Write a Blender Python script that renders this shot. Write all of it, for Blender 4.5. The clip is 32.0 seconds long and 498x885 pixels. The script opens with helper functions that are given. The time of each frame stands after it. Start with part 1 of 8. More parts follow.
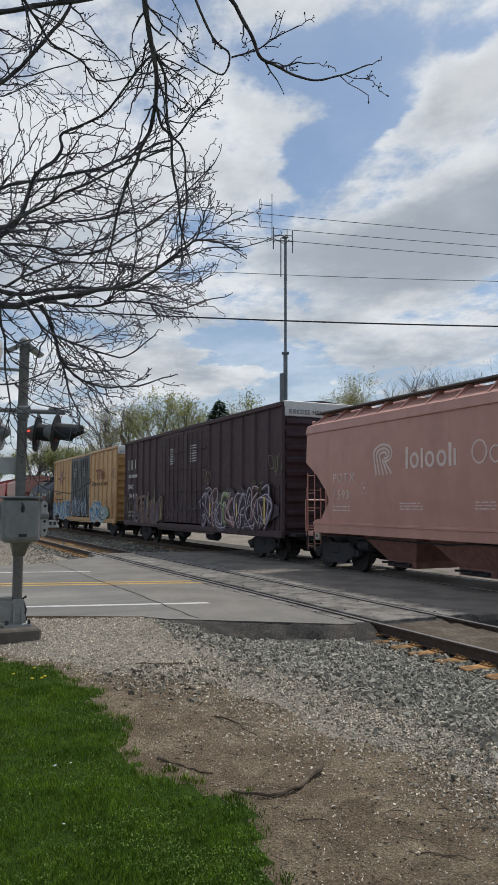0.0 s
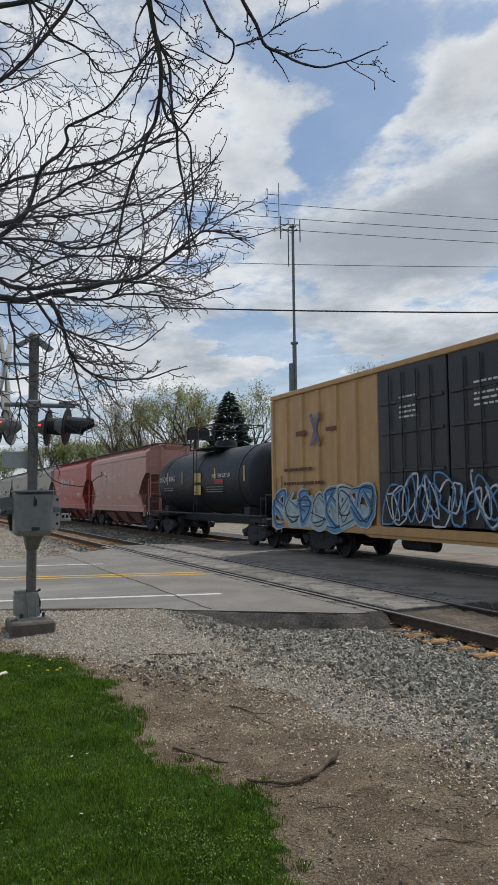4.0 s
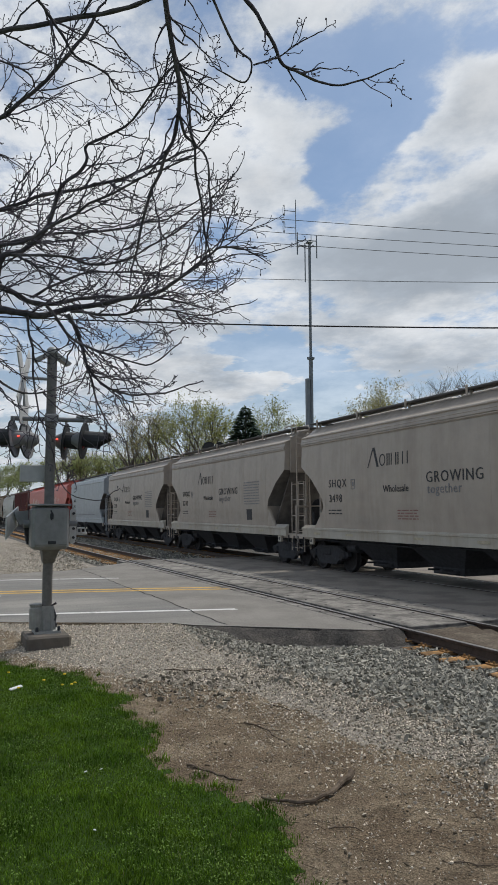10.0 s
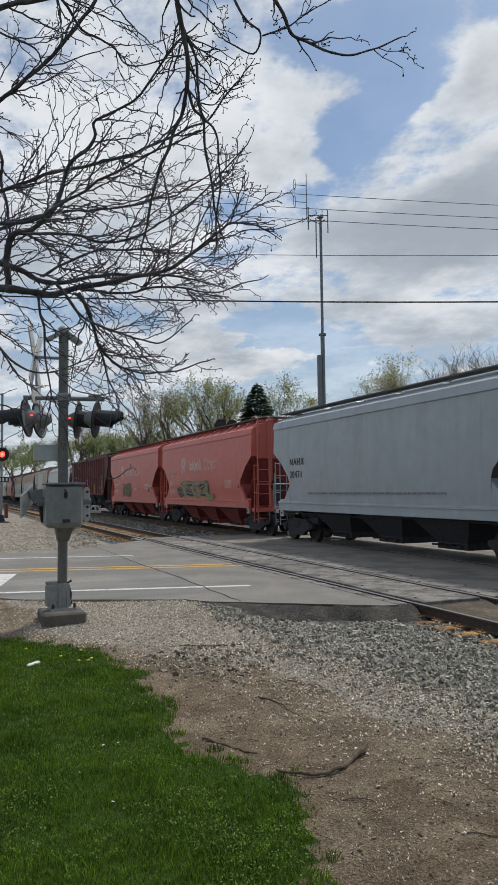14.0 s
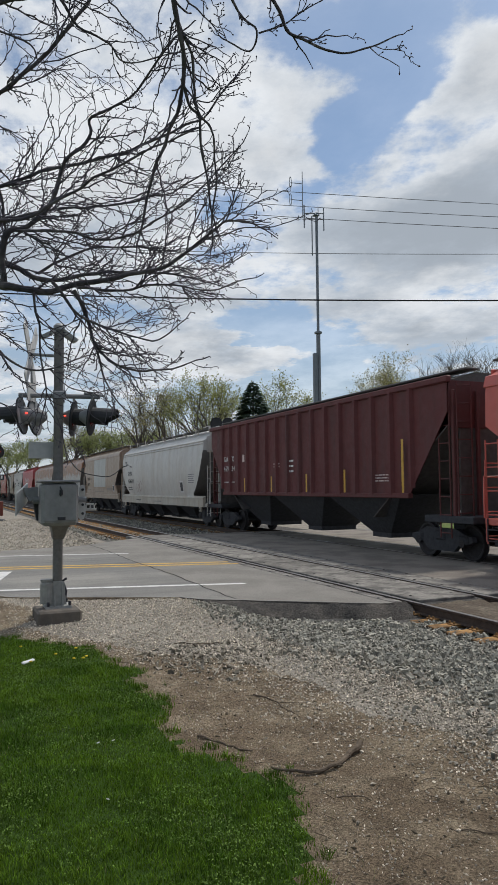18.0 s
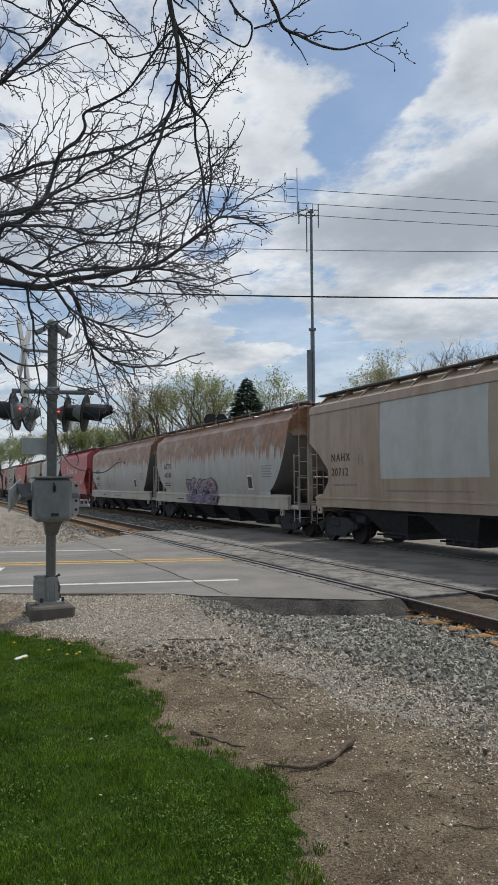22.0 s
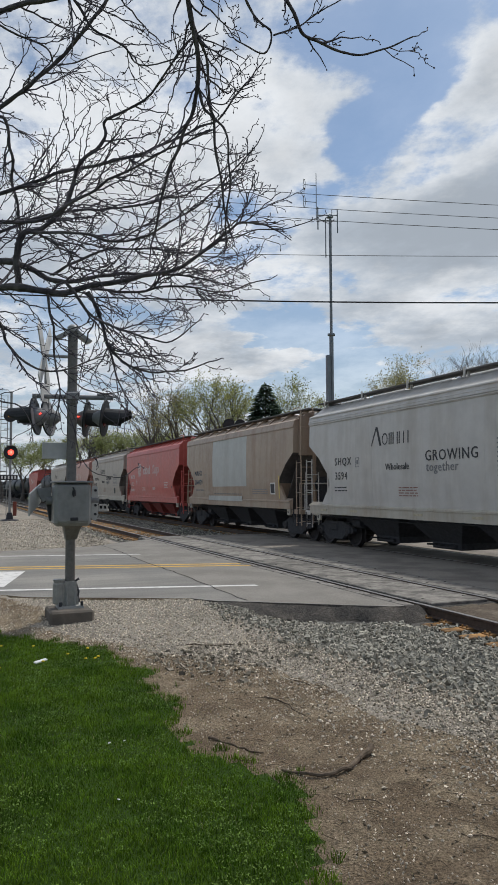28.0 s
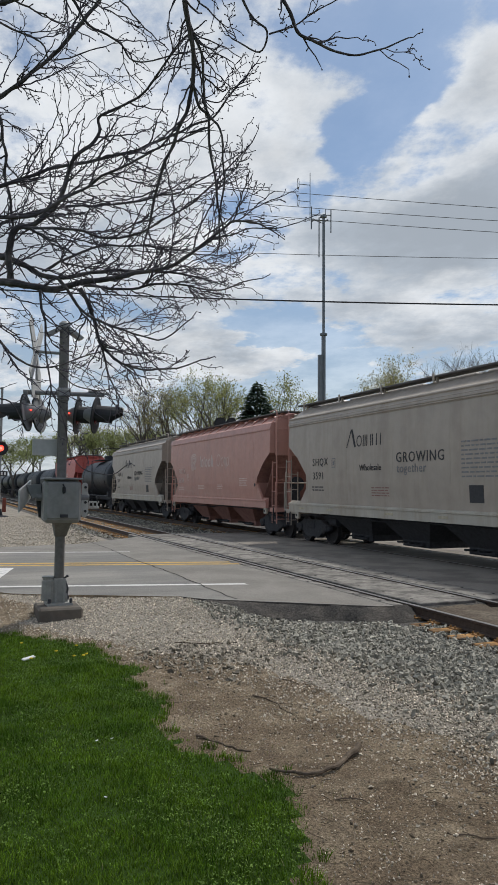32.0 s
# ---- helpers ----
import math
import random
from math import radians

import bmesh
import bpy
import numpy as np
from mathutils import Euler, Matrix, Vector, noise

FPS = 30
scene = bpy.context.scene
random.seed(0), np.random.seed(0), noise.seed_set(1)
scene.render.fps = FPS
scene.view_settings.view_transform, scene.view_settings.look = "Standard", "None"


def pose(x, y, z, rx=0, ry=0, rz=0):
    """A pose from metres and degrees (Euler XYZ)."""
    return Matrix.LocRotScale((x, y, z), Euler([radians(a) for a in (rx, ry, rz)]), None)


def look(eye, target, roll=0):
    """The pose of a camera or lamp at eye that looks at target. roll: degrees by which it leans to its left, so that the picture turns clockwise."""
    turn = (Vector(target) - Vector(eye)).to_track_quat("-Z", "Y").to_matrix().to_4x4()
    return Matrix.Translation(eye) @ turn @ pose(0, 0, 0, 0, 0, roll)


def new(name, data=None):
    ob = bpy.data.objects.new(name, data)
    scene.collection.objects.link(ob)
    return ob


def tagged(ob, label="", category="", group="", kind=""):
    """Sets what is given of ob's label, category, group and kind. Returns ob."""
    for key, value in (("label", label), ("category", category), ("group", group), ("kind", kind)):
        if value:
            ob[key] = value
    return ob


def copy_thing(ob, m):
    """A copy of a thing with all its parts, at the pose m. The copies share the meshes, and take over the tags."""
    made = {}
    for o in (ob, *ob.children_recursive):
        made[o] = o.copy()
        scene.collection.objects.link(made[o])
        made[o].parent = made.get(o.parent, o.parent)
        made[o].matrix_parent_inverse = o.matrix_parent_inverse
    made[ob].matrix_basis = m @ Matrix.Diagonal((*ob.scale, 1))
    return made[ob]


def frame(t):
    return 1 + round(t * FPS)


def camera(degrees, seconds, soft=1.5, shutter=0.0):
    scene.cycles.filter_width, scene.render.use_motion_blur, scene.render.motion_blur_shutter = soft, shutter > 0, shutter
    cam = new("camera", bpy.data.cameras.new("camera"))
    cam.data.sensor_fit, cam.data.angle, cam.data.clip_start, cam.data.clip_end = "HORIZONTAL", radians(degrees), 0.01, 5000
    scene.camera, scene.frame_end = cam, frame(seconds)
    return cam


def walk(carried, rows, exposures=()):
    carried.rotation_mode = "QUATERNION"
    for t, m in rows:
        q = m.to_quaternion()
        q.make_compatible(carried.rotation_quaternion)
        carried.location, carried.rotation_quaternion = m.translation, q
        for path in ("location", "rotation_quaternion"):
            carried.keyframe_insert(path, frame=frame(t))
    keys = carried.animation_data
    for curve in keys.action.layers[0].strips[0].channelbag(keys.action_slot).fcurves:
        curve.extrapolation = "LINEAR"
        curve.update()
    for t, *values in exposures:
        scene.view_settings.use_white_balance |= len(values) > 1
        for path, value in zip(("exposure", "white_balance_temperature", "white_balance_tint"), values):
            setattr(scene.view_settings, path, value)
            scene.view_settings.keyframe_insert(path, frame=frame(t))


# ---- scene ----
EYE = Vector((0.0, 0.0, 1.92))
cam = camera(37.75, 32.0, soft=1.5, shutter=0.06)
PATH = [
    (0, -25.69, 4.95, 0.23), (0.5, -25.27, 4.90, 0.16), (1, -24.84, 4.85, 0.11), (1.5, -24.52, 4.82, 0.01),
    (2, -24.34, 4.76, -0.09), (2.5, -24.35, 4.65, -0.15), (3, -24.51, 4.56, -0.30), (3.5, -24.74, 4.43, -0.43),
    (5.5, -24.81, 3.74, -0.93), (6, -24.55, 3.85, -0.99), (6.5, -24.26, 4.18, -0.95), (7, -24.05, 4.66, -0.80),
    (7.5, -23.94, 5.16, -0.55), (8, -23.97, 5.45, -0.32), (8.5, -23.92, 5.57, -0.17), (9, -23.82, 5.53, -0.18),
    (9.5, -23.71, 5.48, -0.17), (10, -23.62, 5.41, -0.21), (10.5, -23.59, 5.38, -0.24), (11, -23.51, 5.37, -0.27),
    (11.5, -23.37, 5.38, -0.33), (12, -23.18, 5.34, -0.44), (12.5, -23.01, 5.15, -0.52), (13, -22.87, 4.74, -0.62),
    (13.5, -22.77, 4.18, -0.63), (14, -22.65, 3.64, -0.62), (14.5, -22.59, 3.29, -0.57), (16.5, -22.77, 3.60, -0.32),
    (17, -22.88, 3.70, -0.35), (17.5, -22.98, 3.68, -0.40), (18, -23.00, 3.48, -0.54), (18.5, -22.95, 3.15, -0.59),
    (19, -22.92, 2.75, -0.67), (19.5, -22.98, 2.42, -0.71), (20, -23.10, 2.22, -0.80), (20.5, -23.27, 2.22, -0.82),
    (21, -23.41, 2.40, -0.74), (21.5, -23.48, 2.77, -0.64), (22, -23.48, 3.20, -0.39), (22.5, -23.37, 3.47, -0.22),
    (23, -23.04, 3.56, -0.17), (23.5, -22.64, 3.45, -0.08), (24, -22.25, 3.22, -0.07), (24.5, -21.95, 3.04, -0.06),
    (25, -21.78, 2.97, 0.03), (25.5, -21.70, 3.02, -0.04), (27.5, -21.86, 3.54, -0.07), (28, -22.02, 3.62, -0.18),
    (28.5, -22.11, 3.63, -0.31), (29, -22.17, 3.61, -0.39), (29.5, -22.21, 3.59, -0.38), (30, -22.25, 3.63, -0.37),
    (30.5, -22.33, 3.69, -0.24), (31, -22.46, 3.69, 0.05), (31.5, -22.57, 3.62, 0.22), (32, -22.72, 3.52, 0.42),
]

def aim(yaw, pitch, roll):
    a, b = radians(yaw), radians(pitch)
    return look(EYE, EYE + Vector((-math.sin(a) * math.cos(b), math.cos(a) * math.cos(b), math.sin(b))), roll)


walk(cam, [(t, aim(yaw, pitch, roll)) for t, yaw, pitch, roll in PATH], [(0, -0.06), (12, -0.06), (16, 0.0), (32, 0.0)])

# ---- world, sun ----
SUN_EL, SUN_AZ = 58.0, 62.0    # degrees up, degrees from +y towards +x
world = bpy.data.worlds.new("sky")
scene.world = world
world.use_nodes = True


def sky_nodes():
    nt = world.node_tree
    nt.nodes.clear()
    N, K = nt.nodes.new, nt.links.new
    out, bg = N("ShaderNodeOutputWorld"), N("ShaderNodeBackground")
    sky = N("ShaderNodeTexSky")
    sky.sky_type, sky.sun_disc = "NISHITA", False
    sky.sun_elevation, sky.sun_rotation = radians(SUN_EL), radians(SUN_AZ)
    sky.air_density, sky.dust_density = 1.0, 1.2
    tc, sep = N("ShaderNodeTexCoord"), N("ShaderNodeSeparateXYZ")
    K(tc.outputs["Generated"], sep.inputs[0])

    def op(kind, a, b):
        m = N("ShaderNodeMath")
        m.operation = kind
        for n, v in enumerate((a, b)):
            if v is None:
                continue
            if isinstance(v, (int, float)):
                m.inputs[n].default_value = v
            else:
                K(v, m.inputs[n])
        return m.outputs[0]
    up = op("MAXIMUM", sep.outputs[2], 0.0)
    den = op("ADD", up, 0.14)
    comb = N("ShaderNodeCombineXYZ")
    K(op("DIVIDE", sep.outputs[0], den), comb.inputs[0])
    K(op("DIVIDE", sep.outputs[1], den), comb.inputs[1])

    def clouds(scale, detail, rough, shift, distort=0.0):
        mp, nz = N("ShaderNodeMapping"), N("ShaderNodeTexNoise")
        mp.inputs["Location"].default_value = shift
        mp.inputs["Rotation"].default_value = (0, 0, radians(23.2))
        mp.inputs["Scale"].default_value = (1.0, 0.837, 1.0)
        K(comb.outputs[0], mp.inputs[0])
        K(mp.outputs[0], nz.inputs["Vector"])
        nz.inputs["Scale"].default_value, nz.inputs["Detail"].default_value = scale, detail
        nz.inputs["Roughness"].default_value, nz.inputs["Distortion"].default_value = rough, distort
        return nz.outputs["Fac"]

    def ramp(fac, *stops):
        r = N("ShaderNodeValToRGB")
        r.color_ramp.interpolation = "EASE"
        while len(r.color_ramp.elements) < len(stops):
            r.color_ramp.elements.new(0.5)
        for e, (p, c) in zip(r.color_ramp.elements, stops):
            e.position, e.color = p, (*c, 1)
        K(fac, r.inputs[0])
        return r.outputs[0]
    # bearing and height of the line of sight, ruffled, for the larger banks and gaps
    ruffle = N("ShaderNodeTexNoise")
    K(comb.outputs[0], ruffle.inputs["Vector"])
    ruffle.inputs["Scale"].default_value, ruffle.inputs["Detail"].default_value, ruffle.inputs["Roughness"].default_value = 1.7, 6, 0.6
    shake = N("ShaderNodeVectorMath")
    shake.operation = "MULTIPLY_ADD"
    K(ruffle.outputs["Color"], shake.inputs[0])
    shake.inputs[1].default_value, shake.inputs[2].default_value = (0.17, 0.12, 0), (-0.085, -0.06, 0)
    plane = N("ShaderNodeCombineXYZ")
    K(op("ARCTAN2", sep.outputs[0], sep.outputs[1]), plane.inputs[0])
    K(op("ARCSINE", sep.outputs[2], None), plane.inputs[1])
    around = N("ShaderNodeVectorMath")
    K(plane.outputs[0], around.inputs[0])
    K(shake.outputs[0], around.inputs[1])

    def bank(bearing, high, wide, tall, turn, amount):
        mp, ln, mr = N("ShaderNodeMapping"), N("ShaderNodeVectorMath"), N("ShaderNodeMapRange")
        mp.vector_type = "TEXTURE"
        mp.inputs["Location"].default_value = (radians(bearing), radians(high), 0)
        mp.inputs["Rotation"].default_value = (0, 0, radians(turn))
        mp.inputs["Scale"].default_value = (radians(wide), radians(tall), 1)
        ln.operation, mr.interpolation_type = "LENGTH", "SMOOTHSTEP"
        K(around.outputs[0], mp.inputs[0])
        K(mp.outputs[0], ln.inputs[0])
        K(ln.outputs["Value"], mr.inputs[0])
        mr.inputs[1].default_value, mr.inputs[2].default_value, mr.inputs[3].default_value, mr.inputs[4].default_value = 0.35, 1.35, amount, 0.0
        return mr.outputs[0]

    def gathered(start, rows):
        for row in rows:
            start = op("ADD", start, bank(*row))
        return start
    fray = op("MULTIPLY", op("SUBTRACT", clouds(4.6, 12, 0.66, (5.2, 0.7, 2.0)), 0.5), 0.50)
    puff = op("ADD", gathered(clouds(1.6, 12, 0.60, CLOUD_SHIFT), CLOUD_BANKS), fray)
    lump = op("ADD", gathered(clouds(2.6, 10, 0.62, (3.1, 7.7, 0)), CLOUD_TONES), fray)
    cover = ramp(puff, (0.42, (0.16,) * 3), (0.57, (1,) * 3))
    thick = ramp(puff, (0.52, (1.06,) * 3), (0.80, (0.86,) * 3))
    tone = ramp(lump, (0.34, (0.435, 0.490, 0.560)), (0.70, (0.765, 0.795, 0.83)))
    shade = N("ShaderNodeMix")
    shade.data_type, shade.blend_type = "RGBA", "MULTIPLY"
    shade.inputs[0].default_value = 1.0
    K(tone, shade.inputs[6])
    K(thick, shade.inputs[7])
    tone = shade.outputs[2]
    skyc = N("ShaderNodeMix")
    skyc.data_type, skyc.blend_type = "RGBA", "MULTIPLY"
    skyc.inputs[0].default_value = 1.0
    K(sky.outputs[0], skyc.inputs[6])
    skyc.inputs[7].default_value = (0.071, 0.088, 0.100, 1)
    mix = N("ShaderNodeMix")
    mix.data_type = "RGBA"
    haze = N("ShaderNodeMapRange")
    haze.inputs[1].default_value, haze.inputs[2].default_value, haze.inputs[3].default_value, haze.inputs[4].default_value = 0.0, 0.42, 0.82, 0.0
    K(up, haze.inputs[0])
    K(op("MAXIMUM", cover, haze.outputs[0]), mix.inputs[0])
    K(skyc.outputs[2], mix.inputs[6])
    K(tone, mix.inputs[7])
    K(mix.outputs[2], bg.inputs[0])
    bg.inputs[1].default_value = 1.0
    K(bg.outputs[0], out.inputs[0])


CLOUD_SHIFT = (2.3, -4.1, 1.7)
# bearing, height, half width, half height, turn (degrees), and how much cloud more or less
CLOUD_BANKS = ((24.6, 28.0, 5.8, 4.3, 0, 0.20), (12.5, 28.0, 10.5, 8.5, 0, 0.16), (29.5, 32.8, 9.5, 2.4, 0, -0.16), (33.6, 28.4, 6.4, 2.3, 24, -0.22),
               (43.4, 30.0, 6.4, 2.2, 26, 0.20), (40.5, 21.2, 12.5, 5.0, 20, 0.20), (31.0, 17.6, 12.0, 4.6, 8, 0.14), (22.0, 12.9, 8.5, 1.6, 0, -0.16),
               (22.5, 10.3, 6.6, 0.9, 0, 0.22), (38.0, 12.0, 8.0, 2.6, 0, 0.08), (44.0, 33.5, 4.5, 1.8, 0, -0.12), (11.4, 18.6, 9.0, 4.5, 0, 0.03), (28.6, 25.3, 1.6, 1.2, 0, 0.10))
CLOUD_TONES = ((24.2, 28.2, 5.0, 3.6, 0, 0.12), (43.0, 29.6, 6.0, 2.0, 22, 0.06), (40.5, 24.2, 8.0, 1.6, 22, 0.08), (11.0, 26.0, 10.0, 9.0, 0, 0.14), (33.0, 18.5, 11.0, 4.0, 8, -0.06), (42.0, 20.5, 8.0, 5.0, 10, -0.17), (22.0, 19.0, 5.5, 4.5, 0, 0.10), (22.5, 10.3, 6.6, 1.2, 0, 0.06))
sky_nodes()
sun = new("sun", bpy.data.lights.new("sun", "SUN"))
sun.data.energy, sun.data.angle, sun.data.color = 2.9, radians(6), (1.0, 0.96, 0.9)
_a, _e = radians(SUN_AZ), radians(SUN_EL)
sun.matrix_world = look((0, 0, 60), Vector((0, 0, 60)) - Vector((math.sin(_a) * math.cos(_e), math.cos(_a) * math.cos(_e), math.sin(_e))))


# ---- materials ----
def material(name, colour, rough=0.6, metal=0.0, vary=0.25, scale=6.0, bump=0.0, bump_scale=40.0, dirt=None, dirt_amount=0.0,
             dirt_scale=(1.2, 1.2, 1.2), second=None, second_scale=1.0, second_cut=(0.45, 0.6), per_object=0.0, per_island=0.0, emit=None, emit_power=0.0, band=None):
    """A surface with grain and stains at two scales. second: a colour in patches. dirt: streaks. band: (colour, from, to) rust that thins out downwards in z."""
    m = bpy.data.materials.new(name)
    m.use_nodes = True
    nt = m.node_tree
    N, K = nt.nodes.new, nt.links.new
    b = nt.nodes["Principled BSDF"]
    tc = N("ShaderNodeTexCoord")

    def noise_fac(sc, detail=5.0, rough_=0.6, size=(1, 1, 1), shift=0.0):
        mp, nz = N("ShaderNodeMapping"), N("ShaderNodeTexNoise")
        mp.inputs["Scale"].default_value = size
        mp.inputs["Location"].default_value = (shift, shift * 1.7, shift * 0.6)
        K(tc.outputs["Object"], mp.inputs[0])
        K(mp.outputs[0], nz.inputs["Vector"])
        nz.inputs["Scale"].default_value, nz.inputs["Detail"].default_value, nz.inputs["Roughness"].default_value = sc, detail, rough_
        return nz.outputs["Fac"]

    def ranged(fac, a, c, lo=0.0, hi=1.0):
        r = N("ShaderNodeMapRange")
        r.inputs[1].default_value, r.inputs[2].default_value, r.inputs[3].default_value, r.inputs[4].default_value = a, c, lo, hi
        K(fac, r.inputs[0])
        return r.outputs[0]

    def mixed(fac, a, c, kind="MIX"):
        x = N("ShaderNodeMix")
        x.data_type, x.blend_type = "RGBA", kind
        for n, v in ((0, fac), (6, a), (7, c)):
            if isinstance(v, tuple):
                x.inputs[n].default_value = (*v, 1)
            elif isinstance(v, (int, float)):
                x.inputs[n].default_value = v
            else:
                K(v, x.inputs[n])
        return x.outputs[2]

    def grey(fac):
        c = N("ShaderNodeCombineColor")
        for n in range(3):
            K(fac, c.inputs[n])
        return c.outputs[0]
    col = colour
    if second:
        col = mixed(ranged(noise_fac(second_scale, 4.0), *second_cut), colour, second)
    if band:
        bc, z0, z1 = band
        sep = N("ShaderNodeSeparateXYZ")
        K(tc.outputs["Object"], sep.inputs[0])
        wob = noise_fac(1.0, 7.0, 0.74, (2.0, 3.6, 0.22), 3.3)
        add = N("ShaderNodeMath")
        add.operation = "MULTIPLY_ADD"
        K(wob, add.inputs[0])
        add.inputs[1].default_value = 3.4
        K(sep.outputs[2], add.inputs[2])
        bare = N("ShaderNodeMath")
        bare.operation = "MULTIPLY"
        K(ranged(add.outputs[0], z0 + 1.7, z1 + 1.7), bare.inputs[0])
        K(ranged(noise_fac(1.0, 5.0, 0.6, (0.9, 0.9, 1.3), 8.8), 0.34, 0.50, 0.42, 0.95), bare.inputs[1])
        col = mixed(bare.outputs[0], col, mixed(ranged(noise_fac(3.0, 6.0), 0.35, 0.65), bc, tuple(0.45 * v for v in bc)))
    if dirt:
        col = mixed(ranged(noise_fac(1.0, 5.0, 0.65, dirt_scale, 5.1), 0.42, 0.72, 0.0, dirt_amount), col, dirt)
    col = mixed(1.0, col, grey(ranged(noise_fac(scale), 0.25, 0.75, 1.0 - vary, 1.0 + vary)), "MULTIPLY")
    if per_object:
        oi = N("ShaderNodeObjectInfo")
        col = mixed(1.0, col, grey(ranged(oi.outputs["Random"], 0.0, 1.0, 1.0 - per_object, 1.0 + per_object)), "MULTIPLY")
    if per_island:
        gi = N("ShaderNodeNewGeometry")
        col = mixed(1.0, col, grey(ranged(gi.outputs["Random Per Island"], 0.0, 1.0, 1.0 - per_island, 1.0 + per_island)), "MULTIPLY")
    if isinstance(col, tuple):
        b.inputs["Base Color"].default_value = (*col, 1)
    else:
        K(col, b.inputs["Base Color"])
    K(ranged(noise_fac(scale * 2.3), 0.3, 0.7, max(0.02, rough - 0.1), min(1.0, rough + 0.1)), b.inputs["Roughness"])
    b.inputs["Metallic"].default_value = metal
    b.inputs["Specular IOR Level"].default_value = 0.12 if rough >= 0.8 else 0.35 if rough > 0.45 else 0.5
    if bump:
        bp = N("ShaderNodeBump")
        bp.inputs["Strength"].default_value, bp.inputs["Distance"].default_value = 1.0, bump
        K(noise_fac(bump_scale, 6.0, 0.65), bp.inputs["Height"])
        K(bp.outputs[0], b.inputs["Normal"])
    if emit:
        b.inputs["Emission Color"].default_value, b.inputs["Emission Strength"].default_value = (*emit, 1), emit_power
    return m


GRIME = (0.05, 0.04, 0.035)
STREAK = (1.5, 1.8, 0.22)


def car_paint(name, colour, dirt=GRIME, amount=0.35, **more):
    return material(name, colour, rough=0.43, vary=0.10, scale=2.2, dirt=dirt, dirt_amount=amount, dirt_scale=STREAK, **more)


M = {}
M["potash_red"] = car_paint("red_car_paint", (0.50, 0.098, 0.082), dirt=(0.32, 0.11, 0.085), amount=0.35)
M["potash_deep"] = car_paint("crimson_car_paint", (0.475, 0.088, 0.090), dirt=(0.28, 0.08, 0.07), amount=0.45)
M["potash_pink"] = car_paint("faded_pink_car_paint", (0.51, 0.262, 0.212), dirt=(0.36, 0.19, 0.15), amount=0.40)
M["potash_dusty"] = car_paint("dusty_red_car_paint", (0.56, 0.118, 0.088), dirt=(0.42, 0.20, 0.155), amount=0.35)
M["grey_hopper"] = car_paint("beige_grey_car_paint", (0.400, 0.346, 0.292), dirt=(0.25, 0.20, 0.15), amount=0.45)
M["light_hopper"] = car_paint("light_grey_car_paint", (0.52, 0.50, 0.475), dirt=(0.28, 0.23, 0.17), amount=0.38)
M["blue_grey"] = car_paint("pale_blue_grey_car_paint", (0.36, 0.392, 0.415), dirt=(0.22, 0.22, 0.22), amount=0.3)
M["white_hopper"] = car_paint("white_car_paint", (0.55, 0.54, 0.51), dirt=(0.36, 0.29, 0.21), amount=0.45)
M["tan_hopper"] = car_paint("tan_rust_stained_car_paint", (0.370, 0.285, 0.214), dirt=(0.22, 0.115, 0.062), amount=0.65)
M["patch_grey"] = car_paint("pale_grey_patch_paint", (0.445, 0.458, 0.438), dirt=(0.28, 0.25, 0.21), amount=0.3)
M["rusty_hopper"] = car_paint("grey_paint_with_rust", (0.41, 0.415, 0.40), dirt=(0.32, 0.20, 0.11), amount=0.55, band=((0.36, 0.150, 0.062), 3.00, 3.20))
M["sill_dirty"] = car_paint("dirty_cream_sill_paint", (0.45, 0.42, 0.36), dirt=(0.24, 0.15, 0.075), amount=0.65)
# Grimy grey for round-sided cars' hollows, darker than the body to include shade.
M["hollow_grey"] = car_paint("grimy_shaded_grey_hollow", (0.17, 0.165, 0.155), amount=0.4)
M["maroon"] = material("dark_maroon_car_paint", (0.125, 0.033, 0.032), rough=0.62, vary=0.12, scale=2.2, dirt=GRIME, dirt_amount=0.4, dirt_scale=STREAK)
M["box_brown"] = material("dark_brown_car_paint", (0.066, 0.040, 0.046), rough=0.65, vary=0.12, scale=2.2, dirt=(0.028, 0.019, 0.021), dirt_amount=0.4, dirt_scale=STREAK)
M["box_yellow"] = car_paint("ochre_yellow_car_paint", (0.50, 0.29, 0.11), dirt=(0.24, 0.13, 0.06), amount=0.4)
M["box_black"] = car_paint("black_door_paint", (0.018, 0.020, 0.026), amount=0.2)
M["tank_black"] = material("black_tank_paint", (0.011, 0.0155, 0.0225), rough=0.5, vary=0.2, scale=3.0, dirt=(0.022, 0.022, 0.024), dirt_amount=0.25, dirt_scale=STREAK)
M["under"] = material("grimy_black_steel", (0.040, 0.041, 0.046), rough=0.75, vary=0.4, scale=9.0)
# Colours for the cars' end recesses, darkened so that they carry the shade there.
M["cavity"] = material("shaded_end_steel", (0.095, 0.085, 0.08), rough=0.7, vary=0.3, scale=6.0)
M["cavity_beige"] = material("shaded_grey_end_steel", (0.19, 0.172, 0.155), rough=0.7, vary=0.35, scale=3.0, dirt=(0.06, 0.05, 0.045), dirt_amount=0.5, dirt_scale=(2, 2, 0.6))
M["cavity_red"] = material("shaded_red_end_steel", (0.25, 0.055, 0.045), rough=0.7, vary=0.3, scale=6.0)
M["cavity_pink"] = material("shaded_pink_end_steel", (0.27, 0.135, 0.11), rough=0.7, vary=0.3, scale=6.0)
M["wheel"] = material("dark_wheel_steel", (0.042, 0.039, 0.040), rough=0.6, metal=0.3, vary=0.3, scale=12.0)
M["tread"] = material("polished_tread_steel", (0.45, 0.44, 0.43), rough=0.3, metal=0.9, vary=0.1)
